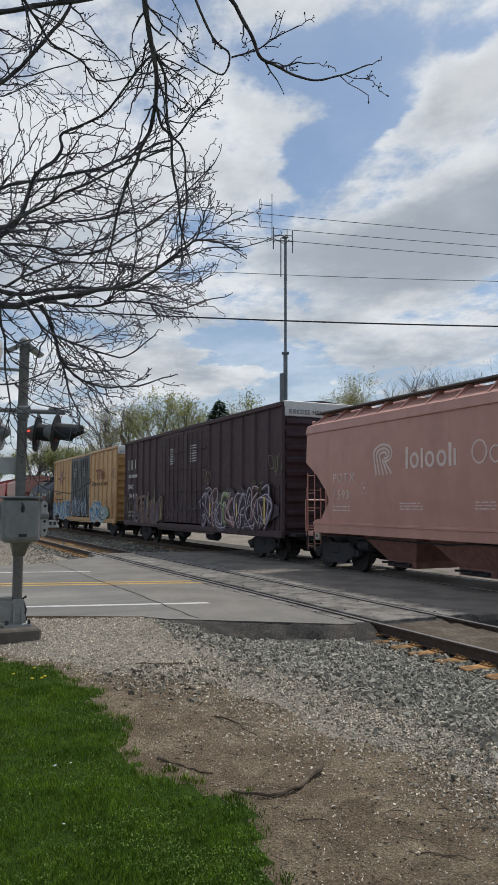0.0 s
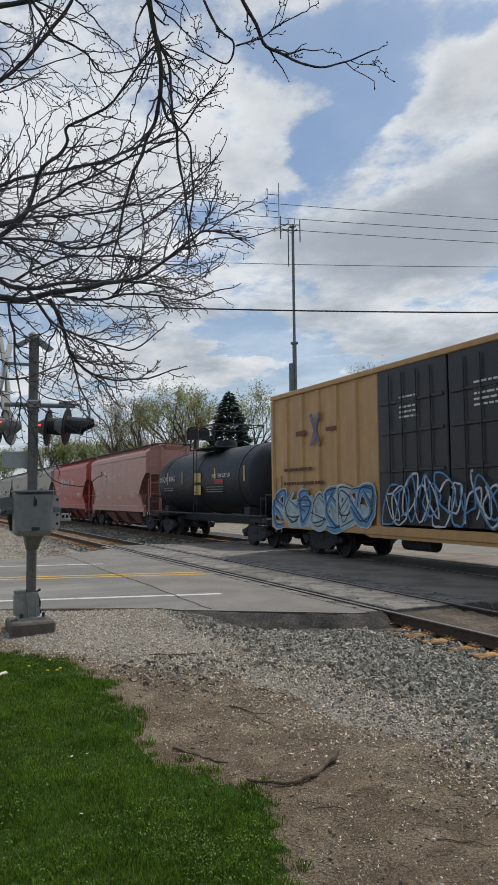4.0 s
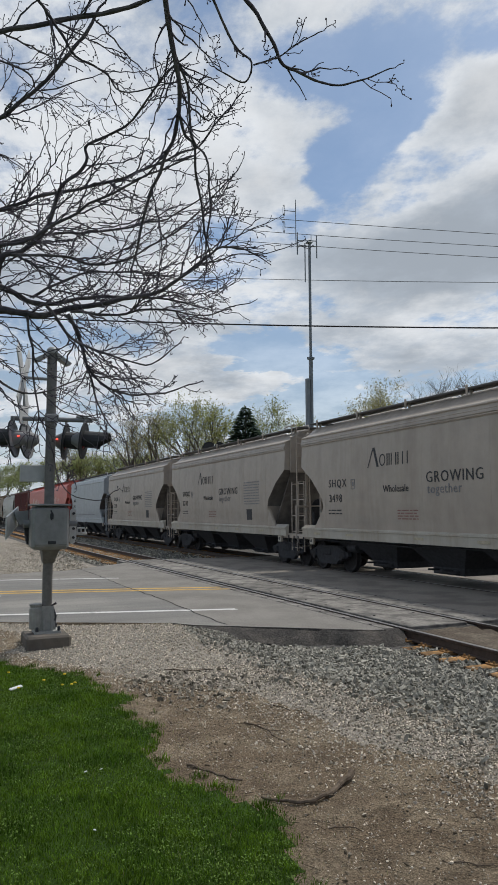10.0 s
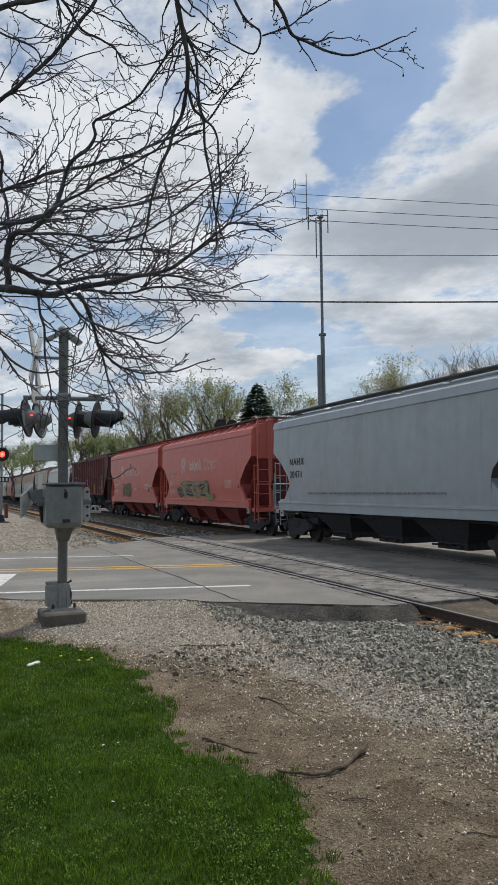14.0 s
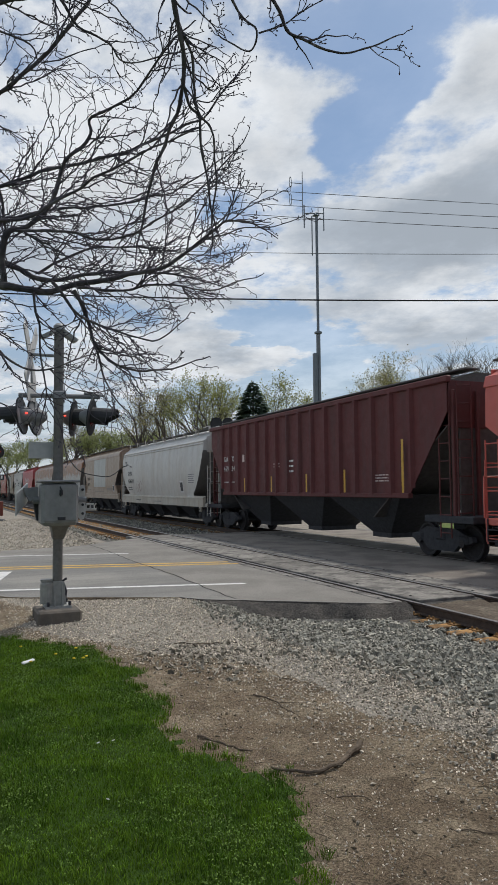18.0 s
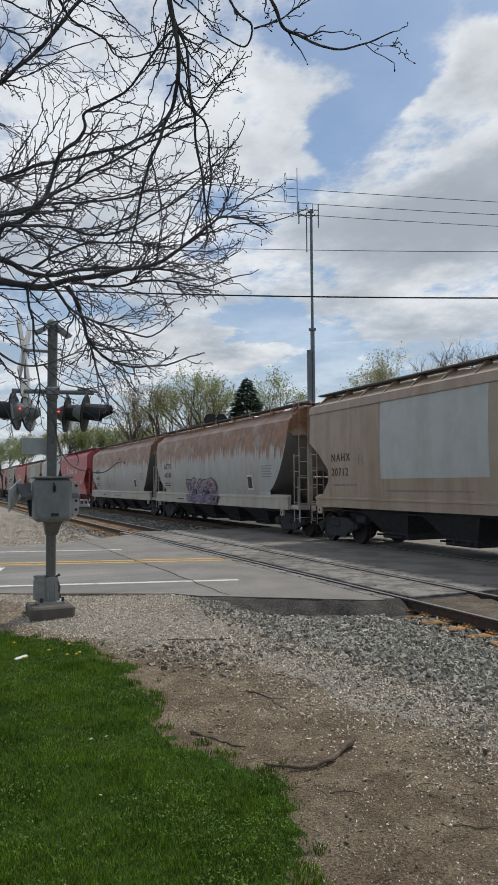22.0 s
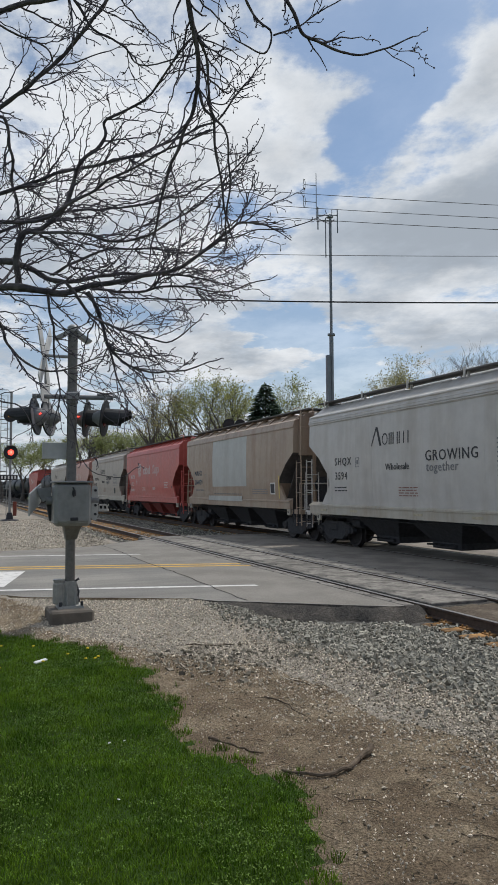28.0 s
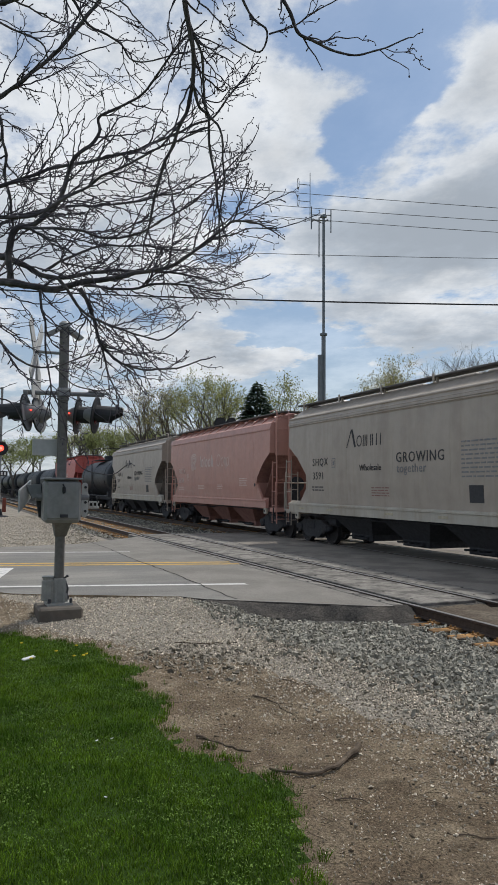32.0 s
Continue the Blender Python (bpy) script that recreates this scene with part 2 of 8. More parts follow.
M["rail_side"] = material("rusty_rail_steel", (0.060, 0.040, 0.030), rough=0.7, vary=0.4, scale=12.0, bump=0.002, bump_scale=80)
M["rail_head"] = material("worn_rail_head", (0.30, 0.29, 0.28), rough=0.35, metal=0.8, vary=0.2, scale=9)
M["tie"] = material("creosoted_weathered_tie", (0.075, 0.055, 0.038), rough=0.9, vary=0.5, scale=9.0, bump=0.006, bump_scale=30, second=(0.36, 0.20, 0.08), second_scale=2.6, second_cut=(0.42, 0.58), per_object=0.35)
M["rust"] = material("orange_rust_plate", (0.25, 0.14, 0.06), rough=0.85, vary=0.45, scale=25.0)
M["white_mark"] = material("white_stencil_paint", (0.66, 0.66, 0.64), rough=0.6, vary=0.12, scale=9)
M["faded_mark"] = material("faded_pink_white_stencil", (0.70, 0.57, 0.53), rough=0.6, vary=0.15, scale=9)
M["dark_mark"] = material("dark_grey_stencil", (0.045, 0.045, 0.05), rough=0.6, vary=0.2, scale=9)
M["grey_mark"] = material("grey_stencil", (0.22, 0.22, 0.23), rough=0.6, vary=0.2, scale=9)
M["red_mark"] = material("brick_red_stencil", (0.33, 0.06, 0.045), rough=0.6, vary=0.2, scale=9)
M["faded_red"] = material("faded_red_stencil", (0.26, 0.135, 0.115), rough=0.6, vary=0.3, scale=9)
M["maroon_mark"] = material("faded_maroon_stencil", (0.16, 0.05, 0.035), rough=0.6, vary=0.2, scale=9)
M["red_faint"] = material("weathered_red_brown_stencil", (0.215, 0.060, 0.035), rough=0.6, vary=0.3, scale=5, second=(0.33, 0.16, 0.07), second_scale=4.0)
M["dark_faint"] = material("weathered_dark_brown_stencil", (0.10, 0.055, 0.03), rough=0.6, vary=0.3, scale=5)
M["blue_mark"] = material("dark_blue_stencil", (0.045, 0.09, 0.145), rough=0.6, vary=0.2, scale=9)
M["yellow_mark"] = material("pale_yellow_reflective_strip", (0.60, 0.45, 0.13), rough=0.45, vary=0.2, scale=9)
M["pale_strip"] = material("faded_pale_yellow_strip", (0.45, 0.40, 0.29), rough=0.5, vary=0.25, scale=9)
M["amber_strip"] = material("amber_reflective_strip", (0.58, 0.33, 0.03), rough=0.45, vary=0.2, scale=9)
M["spray_white"] = material("white_spray_paint", (0.5, 0.52, 0.55), rough=0.6, vary=0.3, scale=3)
M["spray_blue"] = material("blue_spray_paint", (0.10, 0.26, 0.46), rough=0.6, vary=0.4, scale=2)
M["spray_plum"] = material("dark_plum_spray_paint", (0.075, 0.050, 0.068), rough=0.6, vary=0.5, scale=2)
M["spray_milk"] = material("milky_lilac_spray_paint", (0.46, 0.42, 0.47), rough=0.6, vary=0.3, scale=3)
M["spray_ice"] = material("pale_ice_blue_spray_paint", (0.34, 0.44, 0.47), rough=0.6, vary=0.35, scale=3)
M["spray_teal"] = material("pale_teal_spray_paint", (0.26, 0.40, 0.36), rough=0.6, vary=0.35, scale=3)
M["spray_violet"] = material("violet_spray_paint", (0.185, 0.140, 0.235), rough=0.6, vary=0.4, scale=2)
M["spray_moss"] = material("pale_moss_spray_paint", (0.22, 0.20, 0.11), rough=0.6, vary=0.4, scale=3)
M["spray_dusk"] = material("dusky_violet_spray_paint", (0.115, 0.09, 0.125), rough=0.6, vary=0.5, scale=2)
M["spray_rosy"] = material("dusty_rose_spray_paint", (0.24, 0.13, 0.125), rough=0.6, vary=0.4, scale=3)
M["spray_lilac"] = material("pale_lilac_spray_paint", (0.27, 0.23, 0.33), rough=0.6, vary=0.4, scale=3)
M["spray_green"] = material("green_spray_paint", (0.16, 0.22, 0.07), rough=0.6, vary=0.4, scale=2)
M["spray_rose"] = material("dull_rose_spray_paint", (0.15, 0.075, 0.070), rough=0.6, vary=0.3, scale=2)
M["spray_pale"] = material("pale_cream_spray_paint", (0.42, 0.30, 0.25), rough=0.6, vary=0.3, scale=2)
M["spray_dark"] = material("dark_spray_paint", (0.03, 0.03, 0.04), rough=0.6, vary=0.3, scale=2)
M["galvanised"] = material("weathered_galvanised_steel", (0.245, 0.25, 0.246), rough=0.55, metal=0.2, vary=0.18, scale=7.0, dirt=(0.13, 0.125, 0.115), dirt_amount=0.40, dirt_scale=(3, 3, 0.6))
M["mast_grey"] = material("brownish_grey_mast_paint", (0.165, 0.160, 0.150), rough=0.7, metal=0.1, vary=0.22, scale=14.0, dirt=(0.10, 0.09, 0.08), dirt_amount=0.5, dirt_scale=(4, 4, 0.5), bump=0.002, bump_scale=60)
M["plate_grey"] = material("dull_pale_grey_plate", (0.48, 0.485, 0.475), rough=0.6, vary=0.15, scale=6, dirt=(0.25, 0.24, 0.22), dirt_amount=0.4, dirt_scale=(3, 3, 0.8))
M["cast_grey"] = material("grey_cast_base", (0.28, 0.28, 0.26), rough=0.65, vary=0.2, scale=12, bump=0.002, bump_scale=60)
M["signal_black"] = material("matt_black_signal", (0.020, 0.021, 0.023), rough=0.55, vary=0.25, scale=8)
M["signal_grey"] = material("faded_grey_signal_back", (0.20, 0.205, 0.21), rough=0.6, vary=0.2, scale=8)
M["white_board"] = material("white_reflective_board", (0.66, 0.66, 0.65), rough=0.5, vary=0.1, scale=8)
M["lamp_red"] = material("red_signal_lens", (0.5, 0.02, 0.02), rough=0.3, emit=(1.0, 0.05, 0.03), emit_power=4.0)
M["lamp_core"] = material("bright_signal_bulb", (0.6, 0.1, 0.08), rough=0.3, emit=(1.0, 0.16, 0.11), emit_power=3.0)
M["lamp_amber"] = material("amber_signal_light", (0.5, 0.2, 0.02), rough=0.3, emit=(1.0, 0.42, 0.06), emit_power=4.0)
M["lens_dull"] = material("dull_red_lens", (0.12, 0.012, 0.012), rough=0.25, vary=0.1)
M["concrete"] = material("weathered_concrete", (0.155, 0.135, 0.115), rough=0.9, vary=0.2, scale=5, bump=0.004, bump_scale=50, second=(0.10, 0.09, 0.078), second_scale=2.5)
M["asphalt"] = material("worn_grey_asphalt", (0.205, 0.198, 0.184), rough=0.9, vary=0.32, scale=38, bump=0.005, bump_scale=80, second=(0.255, 0.243, 0.220), second_scale=0.35, dirt=(0.105, 0.103, 0.10), dirt_amount=0.7, dirt_scale=(0.12, 1.3, 1.0))
M["asphalt_mid"] = material("brown_grey_asphalt", (0.25, 0.225, 0.195), rough=0.95, vary=0.25, scale=30, bump=0.004, bump_scale=80, second=(0.18, 0.16, 0.14), second_scale=0.9)
M["track_fill"] = material("dark_sandy_track_fill", (0.105, 0.085, 0.066), rough=0.95, vary=0.5, scale=24, bump=0.02, bump_scale=40, second=(0.16, 0.135, 0.105), second_scale=1.8)
M["road_slab"] = material("pale_concrete_road", (0.232, 0.218, 0.197), rough=0.9, vary=0.30, scale=34, bump=0.006, bump_scale=70, second=(0.195, 0.183, 0.165), second_scale=0.9, dirt=(0.14, 0.13, 0.115), dirt_amount=0.45, dirt_scale=(1.4, 0.8, 1.0))
M["panel"] = material("crossing_panel_concrete", (0.235, 0.222, 0.20), rough=0.8, vary=0.35, scale=11, bump=0.004, bump_scale=60, second=(0.115, 0.108, 0.10), second_scale=2.2, second_cut=(0.42, 0.58), per_object=0.18)
M["asphalt_edge"] = material("dark_broken_asphalt", (0.066, 0.061, 0.056), rough=0.95, vary=0.55, scale=30, bump=0.03, bump_scale=34, second=(0.105, 0.095, 0.083), second_scale=3.0)
M["line_white"] = material("worn_white_road_paint", (0.60, 0.59, 0.57), rough=0.8, vary=0.2, scale=20, second=(0.30, 0.29, 0.28), second_scale=5.0, second_cut=(0.55, 0.7))
M["line_yellow"] = material("worn_yellow_road_paint", (0.56, 0.36, 0.10), rough=0.8, vary=0.2, scale=20, second=(0.28, 0.21, 0.10), second_scale=5.0, second_cut=(0.5, 0.7))
M["crack"] = material("dark_road_crack", (0.025, 0.024, 0.023), rough=1.0, vary=0.3, scale=30)
M["dirt"] = material("brown_gravelly_dirt", (0.205, 0.155, 0.104), rough=0.95, vary=0.75, scale=55, bump=0.05, bump_scale=45, second=(0.300, 0.240, 0.165), second_scale=1.9, dirt=(0.090, 0.066, 0.045), dirt_amount=0.6, dirt_scale=(3.2, 3.2, 1.0))
M["soil"] = material("dark_lawn_soil", (0.030, 0.060, 0.008), rough=0.95, vary=0.4, scale=14, bump=0.02, bump_scale=30)
M["far_grass"] = material("far_grass", (0.085, 0.125, 0.03), rough=0.95, vary=0.3, scale=1.5, second=(0.11, 0.12, 0.045), second_scale=0.15, bump=0.03, bump_scale=12)
M["ballast_bed"] = material("grey_ballast_bed", (0.10, 0.095, 0.088), rough=0.95, vary=0.5, scale=26, bump=0.05, bump_scale=18)
M["pale_gravel"] = material("pale_gravel_lot", (0.282, 0.252, 0.212), rough=0.95, vary=0.4, scale=30, bump=0.02, bump_scale=40, second=(0.205, 0.182, 0.15), second_scale=1.3)
M["stone"] = material("grey_ballast_stone", (0.292, 0.277, 0.232), rough=0.85, vary=0.25, scale=30, per_island=0.5)
M["chip"] = material("pale_limestone_chip", (0.54, 0.480, 0.390), rough=0.9, vary=0.2, scale=40, per_island=0.5)
M["grass"] = material("spring_grass_blade", (0.106, 0.186, 0.014), rough=0.85, vary=0.40, scale=6.5, per_island=0.55, second=(0.058, 0.118, 0.010), second_scale=1.6)
M["clover"] = material("pale_green_clover_leaf", (0.135, 0.215, 0.045), rough=0.8, vary=0.3, scale=5.0, per_island=0.45)
M["dry_grass"] = material("dry_grass_blade", (0.30, 0.27, 0.14), rough=0.8, vary=0.2, scale=5, per_island=0.3)
M["bark"] = material("dark_tree_bark", (0.080, 0.074, 0.084), rough=0.85, vary=0.4, scale=22, bump=0.004, bump_scale=70, second=(0.135, 0.125, 0.128), second_scale=4.0)
M["twig"] = material("dark_purple_brown_twig", (0.094, 0.086, 0.104), rough=0.8, vary=0.3, scale=22)
M["stick"] = material("weathered_brown_stick", (0.125, 0.098, 0.073), rough=0.9, vary=0.6, scale=16, bump=0.004, bump_scale=70)
M["far_bark"] = material("grey_brown_far_bark", (0.105, 0.092, 0.083), rough=0.9, vary=0.3, scale=3)
M["far_dark_bark"] = material("dark_grey_far_bark", (0.075, 0.066, 0.062), rough=0.9, vary=0.3, scale=3)
M["bud"] = material("spring_yellow_green_leaf", (0.275, 0.285, 0.105), rough=0.7, per_island=0.35)
M["bud_yellow"] = material("pale_yellow_spring_leaf", (0.33, 0.305, 0.135), rough=0.7, per_island=0.3)
M["bud_pale"] = material("pale_tan_budding_leaf", (0.26, 0.24, 0.12), rough=0.7, per_island=0.3)
M["leaf"] = material("fresh_green_leaf", (0.245, 0.275, 0.115), rough=0.7, per_island=0.35)
M["needle"] = material("dark_fir_needle", (0.085, 0.120, 0.085), rough=0.8, per_island=0.4)
M["wire"] = material("black_cable", (0.012, 0.012, 0.014), rough=0.6)
M["wire_thin"] = material("grey_line_wire", (0.12, 0.125, 0.13), rough=0.5)
M["mast"] = material("blue_grey_mast_steel", (0.16, 0.178, 0.20), rough=0.5, metal=0.3, vary=0.15, scale=3)
M["house_wall"] = material("off_white_siding", (0.55, 0.53, 0.50), rough=0.8, vary=0.1)
M["house_roof"] = material("grey_shingle_roof", (0.17, 0.16, 0.155), rough=0.9, vary=0.25, scale=9)
M["window"] = material("dark_window_glass", (0.02, 0.025, 0.03), rough=0.1)
M["orange"] = material("orange_red_sign", (0.17, 0.045, 0.028), rough=0.6)
M["walkway"] = material("grey_grating_walkway", (0.11, 0.105, 0.10), rough=0.7, metal=0.2, vary=0.3, scale=20)


def let_light_through(m, share):
    """Thin leaves and blades glow softly when lit from behind."""
    nt = m.node_tree
    b, out = nt.nodes["Principled BSDF"], nt.nodes["Material Output"]
    tr, mx = nt.nodes.new("ShaderNodeBsdfTranslucent"), nt.nodes.new("ShaderNodeMixShader")
    nt.links.new(b.inputs["Base Color"].links[0].from_socket, tr.inputs["Color"])
    mx.inputs[0].default_value = share
    nt.links.new(b.outputs[0], mx.inputs[1])
    nt.links.new(tr.outputs[0], mx.inputs[2])
    nt.links.new(mx.outputs[0], out.inputs["Surface"])


for _name, _share in (("bud", 0.5), ("bud_yellow", 0.45), ("bud_pale", 0.45), ("leaf", 0.5), ("grass", 0.18), ("clover", 0.18), ("needle", 0.45), ("dry_grass", 0.3)):
    let_light_through(M[_name], _share)


# ---- mesh tools ----
class Geo:
    """Collects vertices and faces of one part."""

    def __init__(self):
        self.v, self.f, self.flat = [], [], True

    def poly(self, pts):
        n = len(self.v)
        self.v += [tuple(p) for p in pts]
        self.f.append(tuple(range(n, n + len(pts))))
        return self

    def box(self, c, s, b=0.0, m=None):
        """A box at c of size s with edges cut by b."""
        x, y, z = (0.5 * k for k in s)
        b = min(b, 0.45 * min(s))
        n = len(self.v)
        if b <= 0:
            vs = [(i * x, j * y, k * z) for i in (-1, 1) for j in (-1, 1) for k in (-1, 1)]
            fs = [(0, 1, 3, 2), (4, 6, 7, 5), (0, 4, 5, 1), (2, 3, 7, 6), (0, 2, 6, 4), (1, 5, 7, 3)]
        else:
            vs, idx = [], {}
            for i in (-1, 1):
                for j in (-1, 1):
                    for k in (-1, 1):
                        for ax in range(3):
                            q = [i * (x - b), j * (y - b), k * (z - b)]
                            q[ax] = (i * x, j * y, k * z)[ax]
                            idx[i, j, k, ax] = len(vs)
                            vs.append(tuple(q))
            fs = []
            for ax in range(3):
                o = [a for a in range(3) if a != ax]
                for s_ in (-1, 1):
                    ring = []
                    for a, d in ((-1, -1), (1, -1), (1, 1), (-1, 1)):
                        key = [0, 0, 0]
                        key[ax], key[o[0]], key[o[1]] = s_, a, d
                        ring.append(idx[(*key, ax)])
                    fs.append(tuple(ring))
                for a in (-1, 1):
                    for d in (-1, 1):
                        k0, k1 = [0, 0, 0], [0, 0, 0]
                        k0[ax], k1[ax] = -1, 1
                        k0[o[0]] = k1[o[0]] = a
                        k0[o[1]] = k1[o[1]] = d
                        fs.append((idx[(*k0, o[0])], idx[(*k1, o[0])], idx[(*k1, o[1])], idx[(*k0, o[1])]))
            for i in (-1, 1):
                for j in (-1, 1):
                    for k in (-1, 1):
                        fs.append(tuple(idx[i, j, k, ax] for ax in range(3)))
        mm = Matrix.Translation(c) @ m if m is not None else Matrix.Translation(c)
        self.v += [tuple(mm @ Vector(q)) for q in vs]
        self.f += [tuple(n + i for i in f) for f in fs]
        return self

    def tube(self, pts, radii, n=8, cap=True, flatten=None):
        """A round bar through pts."""
        pts = [Vector(p) for p in pts]
        if not isinstance(radii, (list, tuple)):
            radii = [radii] * len(pts)
        start = len(self.v)
        side = None
        for i, p in enumerate(pts):
            d = (pts[min(i + 1, len(pts) - 1)] - pts[max(i - 1, 0)]).normalized()
            if side is None:
                side = d.cross(Vector((0, 0, 1)) if abs(d.z) < 0.9 else Vector((0, 1, 0))).normalized()
            side = (side - d * side.dot(d)).normalized()
            up = d.cross(side)
            for k in range(n):
                a = 2 * math.pi * k / n
                self.v.append(tuple(p + radii[i] * (math.cos(a) * side + math.sin(a) * up)))
        for i in range(len(pts) - 1):
            for k in range(n):
                a, b = start + i * n + k, start + i * n + (k + 1) % n
                self.f.append((a, b, b + n, a + n))
        if cap:
            self.f.append(tuple(start + k for k in reversed(range(n))))
            self.f.append(tuple(start + (len(pts) - 1) * n + k for k in range(n)))
        return self

    def loft(self, sections, closed=True, caps=True):
        """Skins rings of equal count."""
        s, n = len(self.v), len(sections[0])
        for ring in sections:
            self.v += [tuple(p) for p in ring]
        for i in range(len(sections) - 1):
            for k in range(n if closed else n - 1):
                a, b = s + i * n + k, s + i * n + (k + 1) % n
                self.f.append((a, b, b + n, a + n))
        if caps:
            self.f.append(tuple(s + k for k in reversed(range(n))))
            self.f.append(tuple(s + (len(sections) - 1) * n + k for k in range(n)))
        return self

    def slab(self, outline, axis, lo, hi):
        """An outline in the two other axes, thickened along axis from lo to hi."""
        def at(p, h):
            q = list(p)
            q.insert(axis, h)
            return q
        return self.loft([[at(p, lo) for p in outline], [at(p, hi) for p in outline]])

    def lathe(self, profile, centre, axis=2, n=20):
        """profile: (radius, height) turned about an axis."""
        rings = []
        for r, h in profile:
            ring = []
            for k in range(n):
                a = 2 * math.pi * k / n
                q = [r * math.cos(a), r * math.sin(a)]
                q.insert(axis, h)
                ring.append([centre[i] + q[i] for i in range(3)])
            rings.append(ring)
        return self.loft(rings)

    def mesh(self, name, mat, smooth=False):
        me = bpy.data.meshes.new(name)
        me.from_pydata(self.v, [], self.f)
        me.materials.append(mat)
        bm = bmesh.new()
        bm.from_mesh(me)
        if len(bm.faces) < 60000:
            bmesh.ops.recalc_face_normals(bm, faces=bm.faces)
        bm.to_mesh(me)
        bm.free()
        if smooth:
            me.polygons.foreach_set("use_smooth", [True] * len(me.polygons))
            me.set_sharp_from_angle(angle=radians(38))
        me.update()
        return me


def part(name, geo, mat, parent=None, label="", smooth=False, at=None):
    """One mesh object, under its thing if there is one. geo: a Geo or a mesh."""
    me = geo if isinstance(geo, bpy.types.Mesh) else geo.mesh(name, mat, smooth)
    ob = new(name, me)
    if parent is not None:
        ob.parent = parent
    if at is not None:
        ob.matrix_basis = at
    return tagged(ob, label) if label else ob


def thing(name, label, category, group="", at=None, kind=""):
    ob = new(name)
    ob.empty_display_size = 0.2
    if at is not None:
        ob.matrix_basis = at
    return tagged(ob, label, category, group, kind)


def lettering(name, text, size, mat, parent, at, spacing=1.0, shear=0.0, label=""):
    """Flat letters with a little thickness, lower left corner at the pose."""
    cu = bpy.data.curves.new(name, "FONT")
    cu.body, cu.size, cu.extrude, cu.space_character, cu.shear, cu.resolution_u = text, size * 1.38, 0.004, spacing, shear, 2
    tmp = new("letters_tmp", cu)
    bpy.context.view_layer.update()
    me = bpy.data.meshes.new_from_object(tmp.evaluated_get(bpy.context.evaluated_depsgraph_get()))
    bpy.data.objects.remove(tmp)
    bpy.data.curves.remove(cu)
    bm = bmesh.new()
    bm.from_mesh(me)
    bpy.data.meshes.remove(me)
    bmesh.ops.remove_doubles(bm, verts=bm.verts, dist=1e-4)
    bm.verts.index_update()
    todo = set(bm.verts)
    while todo:
        stack, island = [todo.pop()], []
        while stack:
            v = stack.pop()
            island.append(v)
            for e in v.link_edges:
                o = e.other_vert(v)
                if o in todo:
                    todo.discard(o)
                    stack.append(o)
        place = {v: k for k, v in enumerate(island)}
        g = Geo()
        g.v = [tuple(v.co) for v in island]
        g.f = [tuple(place[v] for v in f.verts) for f in {f for v in island for f in v.link_faces}]
        ob = part(name, g, mat, parent, label, at=at)
    bm.free()
    return ob


def side_at(x, y, z):
    """Pose on a wagon's side that faces -x; text runs towards -y."""
    return Matrix(((0, 0, -1, x), (-1, 0, 0, y), (0, 1, 0, z), (0, 0, 0, 1)))


def end_at(x, y, z):
    """Pose on a wagon's front end, which faces -y; text runs towards +x."""
    return Matrix(((1, 0, 0, x), (0, 0, -1, y), (0, 1, 0, z), (0, 0, 0, 1)))


def bent(pts, n):
    """A smooth line through the points."""
    pts = [Vector(p) for p in pts]
    out = []
    for i in range(len(pts) - 1):
        p0, p1, p2, p3 = pts[max(i - 1, 0)], pts[i], pts[i + 1], pts[min(i + 2, len(pts) - 1)]
        for k in range(n):
            u = k / n
            out.append(0.5 * (2 * p1 + (p2 - p0) * u + (2 * p0 - 5 * p1 + 4 * p2 - p3) * u * u + (3 * p1 - p0 - 3 * p2 + p3) * u ** 3))
    out.append(pts[-1])
    return out


# ---- ground, road, tracks ----
NEAR_C, FAR_C, GAUGE = 8.0, 13.12, 0.7535      # track centres in x, half the distance of the rail heads
ROAD_S, ROAD_N = 10.25, 28.9                   # where the rails leave the crossing, in y


def smooth_step(a, b, x):
    k = min(1.0, max(0.0, (x - a) / (b - a)))
    return k * k * (3 - 2 * k)


def road_south(x):
    """The near edge of the paved crossing, in y."""
    if x < 4.2:
        return 14.3 - 0.5 * x + (0.25 if x < 1 else 0.0)
    return max(10.2, 11.95 - 0.70 * (x - 4.2))


def road_north(x):
    if x < 1.85:
        return 24.6 - 0.262 * x
    return min(28.9, 24.1 + 0.27 * (min(x, 4.23) - 1.85) + 1.02 * max(0.0, x - 4.23))


def height(x, y):
    """The lie of the land; the road's surface is 0."""
    z = -0.20 + 0.018 * math.sin(1.3 * x + 0.7) * math.cos(0.9 * y) + 0.03 * noise.noise(Vector((0.5 * x, 0.5 * y, 0)))
    south = road_south(x) - y
    if south > 0:
        z += (0.185 - 0.155 * smooth_step(3.8, 5.2, x)) * (1 - smooth_step(0.1, 3.0, south))
        z -= 0.05 * smooth_step(4.2, 5.0, x) * (1 - smooth_step(5.6, 6.4, x))
        if x > 6.3:
            z += (-0.212 - z) * smooth_step(6.3, 6.7, x)
    elif y > road_north(x):
        z = -0.06 - 0.16 * smooth_step(5.6, 6.6, x) + 0.02 * noise.noise(Vector((x, y, 3)))
    else:
        z = -0.05
    far = smooth_step(40, 300, math.hypot(x, y))
    if x > 16:
        z = -0.15 - 0.25 * smooth_step(16, 20, x)
    return z * (1 - far) - 0.3 * far


